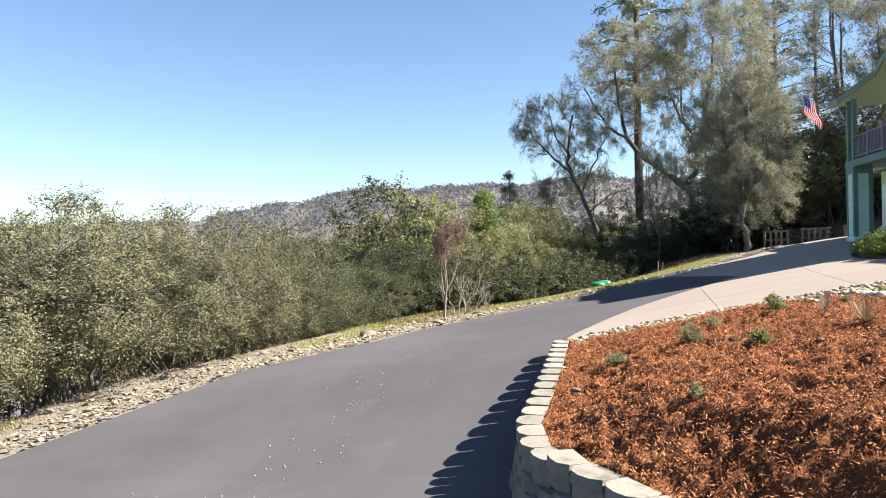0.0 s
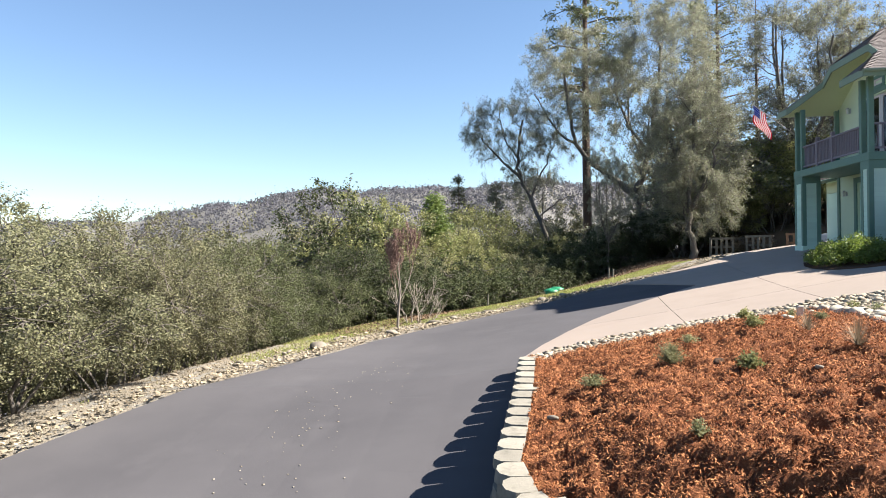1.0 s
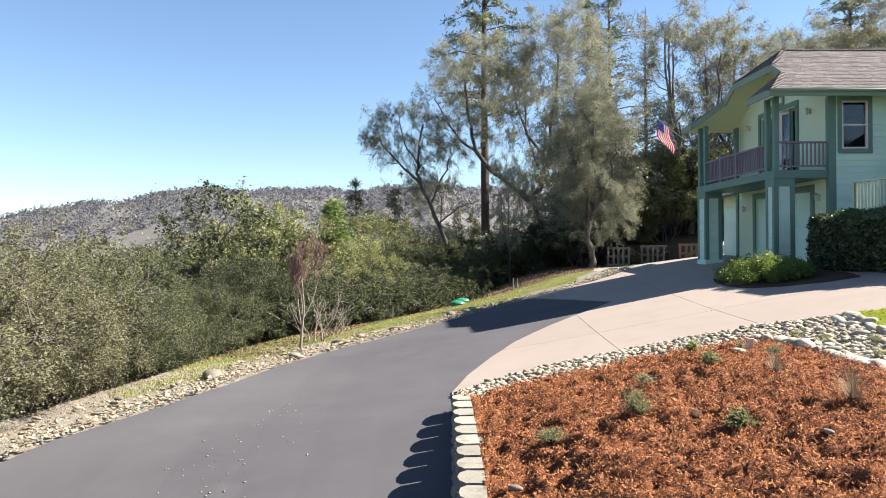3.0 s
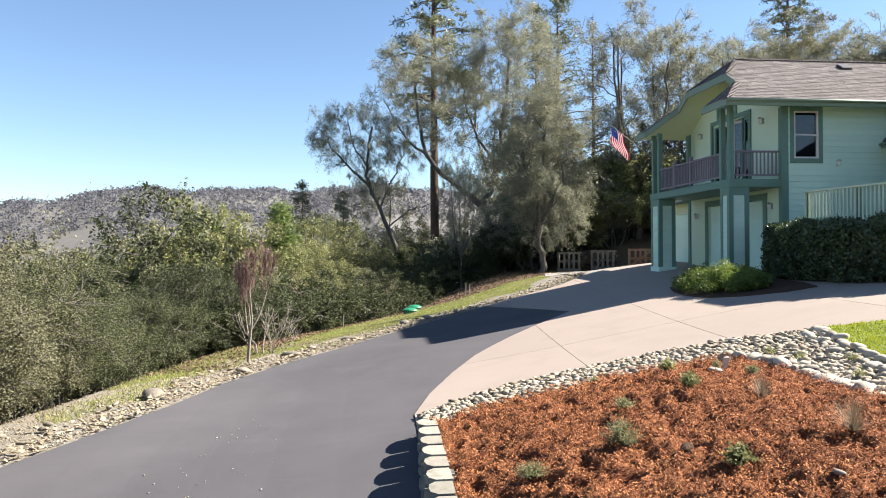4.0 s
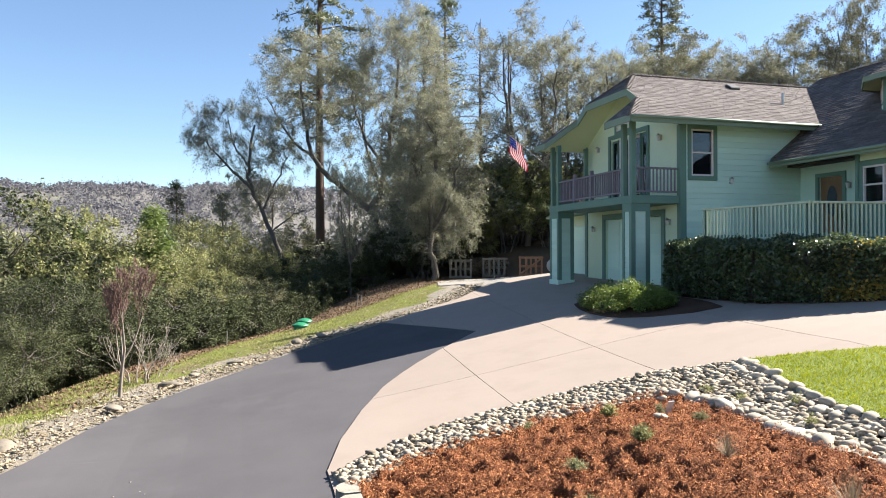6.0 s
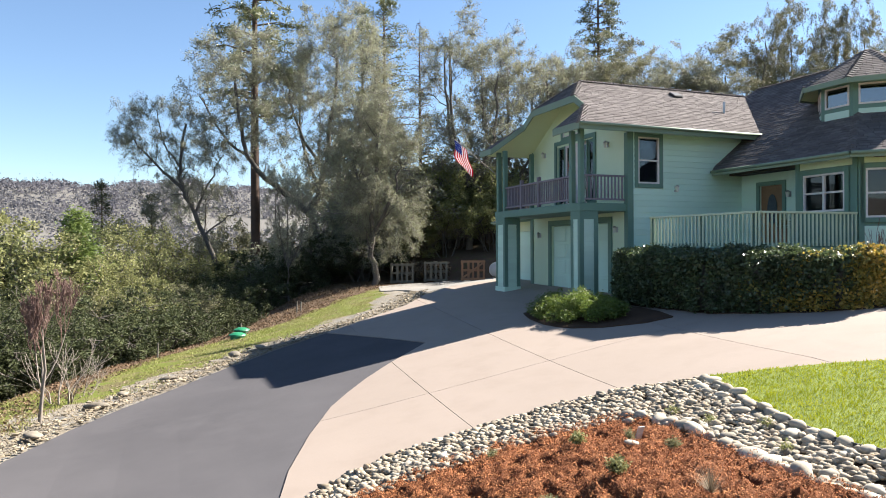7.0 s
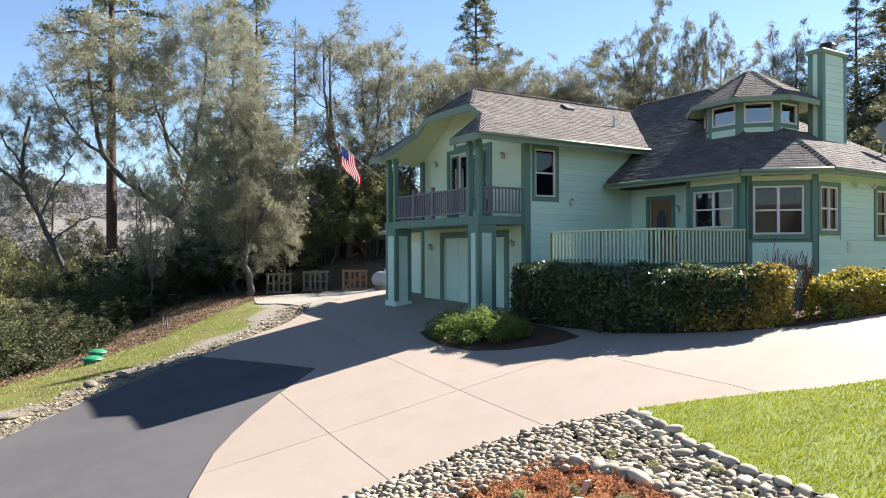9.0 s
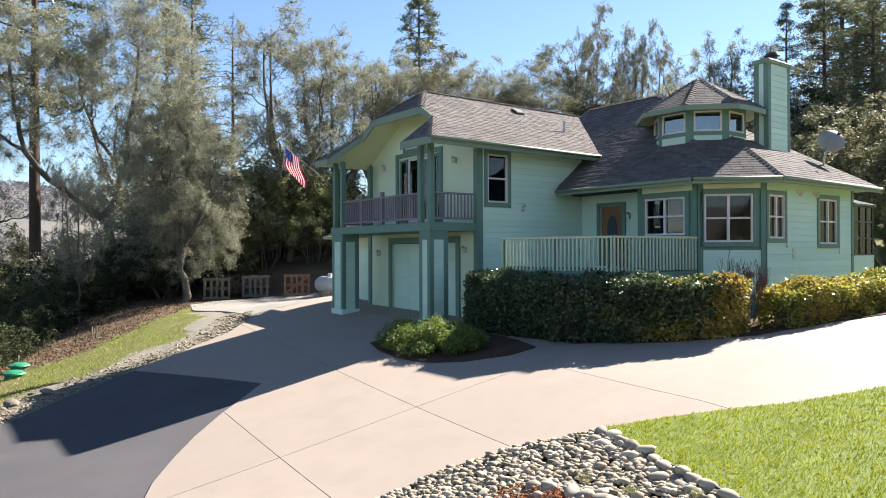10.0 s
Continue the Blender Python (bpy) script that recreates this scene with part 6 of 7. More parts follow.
# ---- stones ----
def stone_mesh(name, seed, material, flat=0.6):
    bm = bmesh.new()
    bmesh.ops.create_icosphere(bm, subdivisions=2, radius=0.5)
    s = Vector((1.0, 0.78, flat))
    for v in bm.verts:
        k = 1 + 0.28 * noise.noise(v.co * 1.7 + Vector((seed * 7.1, 0, 0))) + 0.1 * noise.noise(v.co * 5 + Vector((0, seed * 3.3, 0)))
        v.co = Vector((v.co.x * s.x, v.co.y * s.y, v.co.z * s.z)) * k
    data = bpy.data.meshes.new(name)
    bm.to_mesh(data)
    bm.free()
    data.materials.append(material)
    data.polygons.foreach_set("use_smooth", [True] * len(data.polygons))
    return data


def rock_pile(name, pts, sizes, material, seed, flat=0.6, jag=0.0):
    """Many stones in one mesh: low rounded lumps of twenty faces or more."""
    rng = np.random.default_rng(seed)
    bm = bmesh.new()
    bmesh.ops.create_icosphere(bm, subdivisions=1, radius=0.5)
    bm.verts.ensure_lookup_table()
    bv = np.array([v.co[:] for v in bm.verts])
    bf = np.array([[v.index for v in f.verts] for f in bm.faces])
    bm.free()
    n, m = len(pts), len(bv)
    jit = rng.uniform(0.78 - jag, 1.22 + jag, (n, m, 1))
    a = rng.uniform(0, 2 * math.pi, n)
    v = bv[None] * jit * np.stack([rng.uniform(0.85, 1.3, n), rng.uniform(0.65, 1.0, n), rng.uniform(flat * 0.7, flat * 1.2, n)], -1)[:, None]
    x = v[..., 0] * np.cos(a)[:, None] - v[..., 1] * np.sin(a)[:, None]
    y = v[..., 0] * np.sin(a)[:, None] + v[..., 1] * np.cos(a)[:, None]
    v = np.stack([x, y, v[..., 2]], -1) * sizes[:, None, None] + pts[:, None]
    f = (bf[None] + (np.arange(n) * m)[:, None, None]).reshape(-1, 3)
    ob = mesh_ob(name, quick_mesh(name, v.reshape(-1, 3), f, material), None)
    ob.data.polygons.foreach_set("use_smooth", [True] * len(ob.data.polygons))
    return ob


def scatter_in(line, n, seed, ymin=-99):
    rng = np.random.default_rng(seed)
    xs, ys = [p[0] for p in line], [p[1] for p in line]
    out = np.zeros((0, 2))
    while len(out) < n:
        q = np.stack([rng.uniform(min(xs), max(xs), n * 3), rng.uniform(max(min(ys), ymin), max(ys), n * 3)], -1)
        out = np.concatenate([out, q[inside(q[:, 0], q[:, 1], line)]])
    return out[:n]


def build_stones():
    rng = np.random.default_rng(8)
    rs = random.Random(8)
    # dry creek: loose layer of small stones
    q = scatter_in(CREEK_LINE, 7600, 9, -26.5)
    s = rng.uniform(0.06, 0.16, len(q))
    z = creek_height(q[:, 0], q[:, 1]) + s * 0.25 + rng.uniform(0, 0.035, len(q))
    pile = rock_pile("creek_stones", np.stack([q[:, 0], q[:, 1], z], -1), s, M_CREEK, 10, 0.55, 0.12)
    tagged(pile, "loose layer of small grey and tan creek stones", "stones", kind="stuff")
    # larger stones that can be told apart
    kinds = [stone_mesh("river_stone", k, M_STONE) for k in range(8)]

    def put(x, y, z, size, label, group, name="river_stone"):
        ob = new(name, rs.choice(kinds))
        ob.matrix_basis = Matrix.LocRotScale((x, y, z), Euler((rs.uniform(-.25, .25), rs.uniform(-.25, .25), rs.uniform(0, 6.3))), (size * rs.uniform(0.9, 1.25), size * rs.uniform(0.8, 1.1), size * rs.uniform(0.75, 1.1)))
        tagged(ob, label, "stone", group)

    near = scatter_in(CREEK_LINE, 150, 12, -19.5)
    for x, y in near:
        size = rs.uniform(0.11, 0.19)
        put(x, y, float(creek_height(x, y)) + size * 0.28, size, "rounded grey river stone in the dry creek", "creek stones")
    lawn_edge = [(-3.62, -14.42), (-4.02, -15.6), (-4.38, -16.9), (-4.5, -17.8), (-4.3, -19.5), (-3.7, -22.0)]
    mulch_edge = [(-5.55, -14.85), (-5.3, -15.7), (-5.35, -16.6), (-5.5, -18.0), (-5.5, -19.5), (-5.0, -21.5)]
    for line, off in ((lawn_edge, -0.12), (mulch_edge, 0.0)):
        for k in (0, 1):
            for x, y, h in along_line(line, 0.27, 0.13 * k):
                size = rs.uniform(0.21, 0.34) * (1 if k == 0 else 0.75)
                px, py = x - 0.24 * k * (1 if line is lawn_edge else -0.8) + rs.uniform(-.04, .04), y + rs.uniform(-.05, .05)
                put(px, py, float(creek_height(px, py)) + size * 0.27, size, "large pale grey border cobble along the bed", "border cobbles", "border_cobble")
    top_edge = [(-10.4, -14.55), (-9.6, -14.3), (-8.3, -14.05), (-6.9, -14.05), (-5.7, -14.5)]
    for x, y, h in along_line(top_edge, 0.2):
        size = rs.uniform(0.10, 0.17)
        put(x, y + rs.uniform(-.1, .1), float(creek_height(x, y)) + size * 0.35, size, "rounded grey river stone in the dry creek", "creek stones")
    # broken rock along the far edge of the asphalt
    base = along_line(EDGE, 0.035)
    pts, sz = [], []
    for x, y, h in base:
        if y > 6 or y < -30:
            continue
        wide = rs.choice((0.9, 1.1, 1.5))
        for k in range(3):
            d = rs.uniform(0.02, wide)
            s = rs.uniform(0.035, 0.08) if rs.random() < 0.8 else rs.uniform(0.08, 0.14)
            px, py = x - math.sin(h) * d, y + math.cos(h) * d
            pts.append((px, py, float(land(px, py)) + s * 0.2 + 0.03))
            sz.append(s)
    strip = rock_pile("edge_rubble", np.array(pts), np.array(sz), M_RUBBLE, 14, 0.5, 0.32)
    strip.data.polygons.foreach_set("use_smooth", [False] * len(strip.data.polygons))
    tagged(strip, "strip of tan broken rock along the driveway edge", "stones", kind="stuff")
    for x, y, h in along_line(EDGE, 0.45):
        if -22 < y < 4:
            d = rs.uniform(0.15, 1.9)
            px, py = x - math.sin(h) * d, y + math.cos(h) * d
            size = rs.uniform(0.1, 0.18)
            ob = new("field_rock", rs.choice(tan_rocks))
            ob.matrix_basis = Matrix.LocRotScale((px, py, float(land(px, py)) + size * 0.15), Euler((rs.uniform(-.4, .4), rs.uniform(-.4, .4), rs.uniform(0, 6.3))), (size * 1.2, size, size * 0.8))
            tagged(ob, "tan angular field rock beside the driveway", "rock", "edge rocks")
    for x, y, size in ((-13.9, -4.1, 0.55), (-13.3, -3.0, 0.45), (-12.2, -1.6, 0.4), (-10.1, 0.6, 0.5), (-14.9, -6.6, 0.5), (-9.2, 1.0, 0.38), (-16.4, -9.4, 0.6)):
        ob = new("field_rock", rs.choice(tan_rocks))
        ob.matrix_basis = Matrix.LocRotScale((x, y, float(land(x, y)) + size * 0.08), Euler((0.1, 0.1, rs.uniform(0, 6.3))), (size * 1.3, size, size * 0.6))
        tagged(ob, "flat brown rock set in the verge", "rock", "verge rocks")


M_TAN = mat("tan rock", (0.131, 0.107, 0.0778), (0.214, 0.186, 0.144), 3.0, 22, 0.85, 0.5, 0.012, c=(0.107, 0.0872, 0.0685), rand=0.2)
tan_rocks = [stone_mesh("field_rock", 40 + k, M_TAN, 0.55) for k in range(5)]
build_stones()


def build_crumbs():
    """Pale crumbs of rock along the wheel track on the asphalt."""
    rng = np.random.default_rng(17)
    y = rng.uniform(-21, -12.5, 110)
    x = -14.2 + rng.normal(0, 0.5, 110) + 0.12 * (y + 17)
    s = rng.uniform(0.012, 0.04, 110)
    z = slope_land(x, y) + 0.008
    ob = rock_pile("rock_crumbs", np.stack([x, y, z], -1), s, M_STONE, 18, 0.4)
    tagged(ob, "pale rock crumbs scattered on the asphalt", "stones", kind="stuff")


build_crumbs()


def edging(name, label, line, height, rise=0.05):
    """Thin dark edging set between two surfaces."""
    bm = bmesh.new()
    way = along_line(line, 0.3)
    rows = []
    for x, y, h in way:
        sx, sy, z = -math.sin(h) * 0.012, math.cos(h) * 0.012, float(height(x, y))
        rows.append([bm.verts.new(v) for v in ((x - sx, y - sy, z - 0.1), (x - sx, y - sy, z + rise), (x + sx, y + sy, z + rise), (x + sx, y + sy, z - 0.1))])
    for a, b in zip(rows, rows[1:]):
        for i in range(3):
            bm.faces.new((a[i], a[i + 1], b[i + 1], b[i]))
    bm.faces.new(rows[0][::-1])
    bm.faces.new(rows[-1])
    bmesh.ops.recalc_face_normals(bm, faces=bm.faces[:])
    solo(name, bm, M_BLACK, label, "edging", "garden edging")


edging("garden_edging", "thin black edging between concrete and creek stones", [(-10.52, -14.17), (-9.76, -13.57), (-8.7, -13.22), (-7.35, -13.17), (-5.75, -13.27), (-4.57, -13.67), (-3.62, -14.38)], slope_land)
edging("garden_edging", "thin black edging between lawn and border cobbles", [(-3.66, -14.45), (-4.0, -15.6), (-4.35, -16.9), (-4.5, -17.8), (-4.25, -19.5), (-3.65, -21.8)], lawn_height, 0.02)


# ---- mulch shreds, lawn, verge ----
def build_shreds():
    rng = np.random.default_rng(21)
    q = scatter_in(MULCH_LINE, 165000, 22, -27)
    q = q[np.abs(beside(q[:, 0], q[:, 1], WALL)) > 0.17]
    n = len(q)
    a = rng.uniform(0, 2 * math.pi, n)
    ln, wd = rng.uniform(0.015, 0.06, n), rng.uniform(0.0025, 0.0075, n)
    z = rough_mulch(q[:, 0], q[:, 1])
    tilt = rng.normal(0, 0.65, n)
    d = np.stack([np.cos(a) * np.cos(tilt), np.sin(a) * np.cos(tilt), np.sin(tilt)], -1)
    s = np.stack([-np.sin(a), np.cos(a), rng.normal(0, 0.4, n)], -1)
    c = np.stack([q[:, 0], q[:, 1], z + 0.012 + rng.uniform(0, 0.035, n)], -1)
    v = np.stack([c - d * ln[:, None] / 2, c + s * wd[:, None], c + d * ln[:, None] / 2, c - s * wd[:, None]], 1)
    f = np.arange(4 * n).reshape(-1, 4)
    ob = mesh_ob("mulch_shreds", quick_mesh("mulch_shreds", v.reshape(-1, 3), f, M_CHIP), None)
    tagged(ob, "loose shreds of orange-brown bark on the bed", "mulch", kind="stuff")


build_shreds()


def blades(name, q, z, height, width, material, seed, lean=0.35):
    rng = np.random.default_rng(seed)
    n = len(q)
    a = rng.uniform(0, 2 * math.pi, n)
    h = height * rng.uniform(0.5, 1.3, n)
    b = np.stack([q[:, 0], q[:, 1], z], -1)
    s = np.stack([np.cos(a), np.sin(a), np.zeros(n)], -1) * width
    tip = b + np.stack([rng.normal(0, lean, n) * h, rng.normal(0, lean, n) * h, h], -1)
    v = np.stack([b - s, b + s, tip], 1).reshape(-1, 3)
    f = np.arange(3 * n).reshape(-1, 3)
    return mesh_ob(name, quick_mesh(name, v, f, material), None)


def build_grass():
    q = scatter_in(LAWN_LINE, 90000, 31, -24)
    near = (q[:, 0] < 4)
    q = q[near]
    g = blades("lawn_grass", q, lawn_height(q[:, 0], q[:, 1]) - 0.005, 0.045, 0.008, M_GRASSBLADE, 32)
    tagged(g, "short mown lawn grass", "grass", kind="stuff")
    rng = np.random.default_rng(33)
    q = np.stack([rng.uniform(-22, 2, 300000), rng.uniform(-18, 22, 300000)], -1)
    e = beside(q[:, 0], q[:, 1], EDGE)
    r = beside(q[:, 0], q[:, 1], RIM)
    pick = np.array([noise.noise((a * 0.45, b * 0.45, 2.0)) for a, b in q])
    low = q[:, 1] < 0
    ok = (e > np.where(low, 1.5, 2.45) - 0.9 * pick) & (e < grass_reach(q[:, 1]) - pick) & (r < np.where(low, 0.5, -0.9)) & (pick > np.where(q[:, 1] < -12, 0.25, np.where(low, -0.12, -0.45)))
    q = q[ok]
    g = blades("verge_grass", q, land(q[:, 0], q[:, 1]) - 0.06, 0.075, 0.011, M_VERGE, 34)
    tagged(g, "rough yellow-green verge grass beside the driveway", "grass", kind="stuff")


build_grass()


def build_litter():
    """Fallen leaves under the trees, and pebbles and straw on the bare strip."""
    rng = np.random.default_rng(35)
    q = np.stack([rng.uniform(-20, 6, 60000), rng.uniform(-6, 24, 60000)], -1)
    e, r = beside(q[:, 0], q[:, 1], EDGE), beside(q[:, 0], q[:, 1], RIM)
    q = q[(e > 1.5) & (r < 2.5) & ((r > -1.4) | (e > grass_reach(q[:, 1]) - 0.6))][:16000]
    v, f = leaf_quads(np.stack([q[:, 0], q[:, 1], land(q[:, 0], q[:, 1]) - 0.02], -1), 0.11, rng, 0.6, 0.8)
    tagged(mesh_ob("fallen_leaves", quick_mesh("fallen_leaves", v, f, M_DRYLEAF), None), "brown fallen oak leaves under the trees", "leaves", kind="stuff")
    q = np.stack([rng.uniform(-22, -6, 60000), rng.uniform(-24, 3, 60000)], -1)
    e = beside(q[:, 0], q[:, 1], EDGE)
    q = q[(e > 0.3) & (e < 3.6)]
    z = land(q[:, 0], q[:, 1])
    n = 1500
    s_ = rng.uniform(0.02, 0.07, n)
    pile = rock_pile("verge_pebbles", np.stack([q[:n, 0], q[:n, 1], z[:n] - 0.04 + s_ * 0.2], -1), s_, M_RUBBLE, 36, 0.55, 0.3)
    tagged(pile, "loose pebbles on the bare strip beside the driveway", "stones", kind="stuff")
    g = blades("dry_grass", q[n:n + 9000], z[n:n + 9000] - 0.06, 0.07, 0.008, M_STRAW, 37, 0.8)
    tagged(g, "short dry straw-coloured grass on the bare strip", "grass", kind="stuff")


M_DRYLEAF = leaf_mat("fallen brown leaves", (0.085, 0.052, 0.03), (0.21, 0.14, 0.085), (0.12, 0.08, 0.05), 0.8, 0.7, 0.15)
build_litter()


# ---- hedges and garden plants ----
def hedge(name, label, line, half, z1, leaf, n, leaf_size, seed, bumpy=0.28, z1_end=None, turning=None):
    """A loosely clipped hedge along a line: dark filler standing in for the inner shade, and a shell of leaves;
    turning: (material, where along it the leaves begin to turn).
    """
    rng = np.random.default_rng(seed)
    t = thing(name, (line[0][0], line[0][1], float(land(*line[0]))), label, "hedge")
    way = along_line(line, 0.1)
    P = np.array([(x, y, math.cos(h), math.sin(h)) for x, y, h in way])
    top = np.linspace(z1, z1 if z1_end is None else z1_end, len(P))
    top = top + np.array([0.08 * noise.noise((k * 0.11, seed, 0.0)) for k in range(len(P))])
    bm = bmesh.new()
    rings = []
    for k in range(4, len(P) - 4, 3):
        x, y, c, s = P[k]
        g = float(land(x, y))
        hh = half - 0.3
        rings.append([bm.verts.new((x - s * o, y + c * o, z)) for o, z in ((-hh * 0.8, g - 0.05), (-hh, (g + top[k]) / 2), (-hh * 0.7, top[k] - 0.24), (hh * 0.7, top[k] - 0.24), (hh, (g + top[k]) / 2), (hh * 0.8, g - 0.05))])
    for a, b in zip(rings, rings[1:]):
        for i in range(5):
            bm.faces.new((a[i], a[i + 1], b[i + 1], b[i]))
    bm.faces.new(rings[0])
    bm.faces.new(rings[-1][::-1])
    part("core", bm, M_BARK, t)
    k = rng.integers(0, len(P), n)
    g = land(P[k, 0], P[k, 1])
    H = top[k] - g
    round_end = np.minimum(np.minimum(k, len(P) - 1 - k) * 0.1 / half, 1.0)
    side = half * (0.35 + 0.65 * np.sqrt(1 - (1 - round_end) ** 2))
    per = 2 * H + 2 * side
    d = rng.uniform(0, 1, n) * per
    o = np.where(d < H, -side, np.where(d < H + 2 * side, d - H - side, side))
    z = np.where(d < H, d, np.where(d < H + 2 * side, H, per - d))
    bump = np.array([noise.noise((P[i, 0] * 1.3 + oo, P[i, 1] * 1.3, zz * 1.3)) + 0.5 * noise.noise((P[i, 0] * 4 + oo, P[i, 1] * 4, zz * 4)) for i, oo, zz in zip(k, o, z)])
    inset = rng.uniform(-0.14, 0.06, n) + bump * bumpy - 0.02
    cz = z / np.maximum(H, 0.1)
    shape = 1 - 0.3 * np.maximum(cz - 0.75, 0) ** 2 / 0.0625 - 0.12 * np.maximum(0.25 - cz, 0) / 0.25
    oo = o * shape + np.sign(o) * inset * (np.abs(o) > side * 0.95)
    shoulder = 0.22 * (np.abs(o) / side) ** 3 * (z >= H * 0.99)
    zz = g + z + inset * (z >= H * 0.99) - shoulder + rng.normal(0, 0.03, n)
    along = rng.normal(0, 0.06, n)
    pts = np.stack([P[k, 0] - P[k, 3] * oo + P[k, 2] * along, P[k, 1] + P[k, 2] * oo + P[k, 3] * along, zz], -1)
    gold = np.zeros(n, bool)
    if turning:
        blotch = np.array([noise.noise(Vector(q) * 0.9) for q in pts])
        chance = np.clip((k / len(P) - turning[1]) / 0.12 + 2.0 * blotch - 0.5 * (cz - 0.5), 0, 0.92)
        gold = rng.uniform(0, 1, n) < chance
    for pick, material, part_name in ((~gold, leaf, "leaves"), (gold, turning[0] if turning else leaf, "turning_leaves")):
        if pick.any():
            v, f = leaf_quads(pts[pick] - np.array(t.location), leaf_size, rng, 0.6, 0.25)
            mesh_ob(part_name, quick_mesh(part_name, v, f, material), None, t).location = (0, 0, 0)
    return t


M_HEDGETURN = leaf_mat("hedge leaves turning gold", (0.16, 0.14, 0.03), (0.48, 0.31, 0.06), (0.15, 0.17, 0.05), 0.9, 0.5, 0.4)
hedge("hedge", "tall clipped dark green hedge turning gold at one end", [(1.15, -5.6), (1.05, -7.5), (1.1, -9.6), (1.5, -10.9), (2.2, -12.35), (2.8, -13.1)], 0.72, 1.63, M_HEDGELEAF, 66000, 0.088, 51, 0.2, 1.6, (M_HEDGETURN, 0.72))
hedge("hedge", "sunlit gold and green hedge along the concrete", [(3.2, -13.5), (5.2, -13.9), (9.0, -14.6), (14, -15.6)], 0.62, 1.42, M_HEDGEMIX, 36000, 0.085, 53, 0.22, 2.1)


hedge_bed = sheet("hedge_bed", [(0.55, -5.3), (0.5, -10.0), (1.3, -12.1), (2.4, -13.6), (5.4, -14.9), (14, -18.4), (14, -14.5), (6.5, -12.8), (4.2, -11.5), (2.3, -9), (2.3, -5.3)], lambda x, y: slope_land(x, y) + 0.04, 1.0, M_BEDSOIL, 0.1)
tagged(hedge_bed, "bare dark soil along the foot of the hedges", "planting bed", kind="structure")


def low_bush():
    rng = np.random.default_rng(61)
    cx_, cy_ = -1.05, -6.75
    bed = sheet("planting_bed", [(-1.88, -4.53), (-2.2, -5.5), (-2.38, -6.62), (-2.36, -7.4), (-2.26, -7.94), (-1.82, -8.7), (-0.98, -9.35), (-0.17, -9.42), (0.15, -8.5), (0.34, -7.44), (0.3, -5.8), (0.16, -4.13)], lambda x, y: slope_land(x, y) + 0.05, 1.0, M_BEDSOIL, 0.12)
    tagged(bed, "small oval bed of dark soil in the concrete", "planting bed", kind="structure")
    t = thing("low_shrub", (cx_, cy_, float(land(cx_, cy_))), "low spreading bright green shrub in the drive's oval bed", "shrub")
    pts = []
    for k in range(70):
        a, r = rng.uniform(0, 2 * math.pi), rng.uniform(0, 1) ** 0.5
        x, y = cx_ - 0.25 + 1.0 * r * math.cos(a), cy_ + 0.3 + 1.95 * r * math.sin(a)
        h = 0.8 * (1 - 0.55 * r * r) * rng.uniform(0.75, 1.15)
        c = np.array([x, y, float(slope_land(x, y)) + h * 0.62])
        q = rng.normal(size=(330, 3))
        q /= np.linalg.norm(q, axis=1, keepdims=True)
        pts.append(c + q * rng.uniform(0.5, 1.05, (330, 1)) * np.array([0.26, 0.3, h * 0.45]))
    v, f = leaf_quads(np.concatenate(pts) - np.array(t.location), 0.06, rng, 0.5, 0.5)
    mesh_ob("leaves", quick_mesh("leaves", v, f, M_JUNIPER), None, t).location = (0, 0, 0)
    out = []
    for k in range(14):
        a = rng.uniform(0, 2 * math.pi)
        out.append(([(0, 0, -0.05), (0.4 * math.cos(a), 0.8 * math.sin(a), 0.2), (0.75 * math.cos(a), 1.4 * math.sin(a), 0.35)], [0.02, 0.015, 0.006]))
    part("stems", limbs_bm(out), M_BARK, t).location = (0, 0, 0)


low_bush()


def tuft(name, label, x, y, r, h, n, material, seed, spiky=True, size=0.05, width=0.006):
    """A small garden plant: stems fanning out, or a cushion of leaves."""
    rng = np.random.default_rng(seed)
    z = float(mulch_height(x, y)) + 0.02
    t = thing(name, (x, y, z), label, "plant", "bed plants")
    a, e = rng.uniform(0, 2 * math.pi, n), rng.uniform(0.1, 1.25, n)
    l = rng.uniform(0.6, 1.1, n)
    d = np.stack([np.cos(a) * np.sin(e) * r, np.sin(a) * np.sin(e) * r, np.cos(e) * h], -1) * l[:, None]
    s = np.stack([-np.sin(a), np.cos(a), 0 * a], -1) * width
    b = d * 0.05
    v = np.stack([b - s, b + s, d], 1).reshape(-1, 3)
    mesh_ob("foliage", quick_mesh("foliage", v, np.arange(3 * n).reshape(-1, 3), material), None, t).location = (0, 0, 0)
    if not spiky:
        k = rng.integers(0, n, n * 5)
        p = d[k] * rng.uniform(0.35, 1.05, (n * 5, 1)) + rng.normal(0, 0.012, (n * 5, 3))
        v, f = leaf_quads(p, size, rng, 0.4)
        mesh_ob("leaves", quick_mesh("leaves", v, f, material), None, t).location = (0, 0, 0)


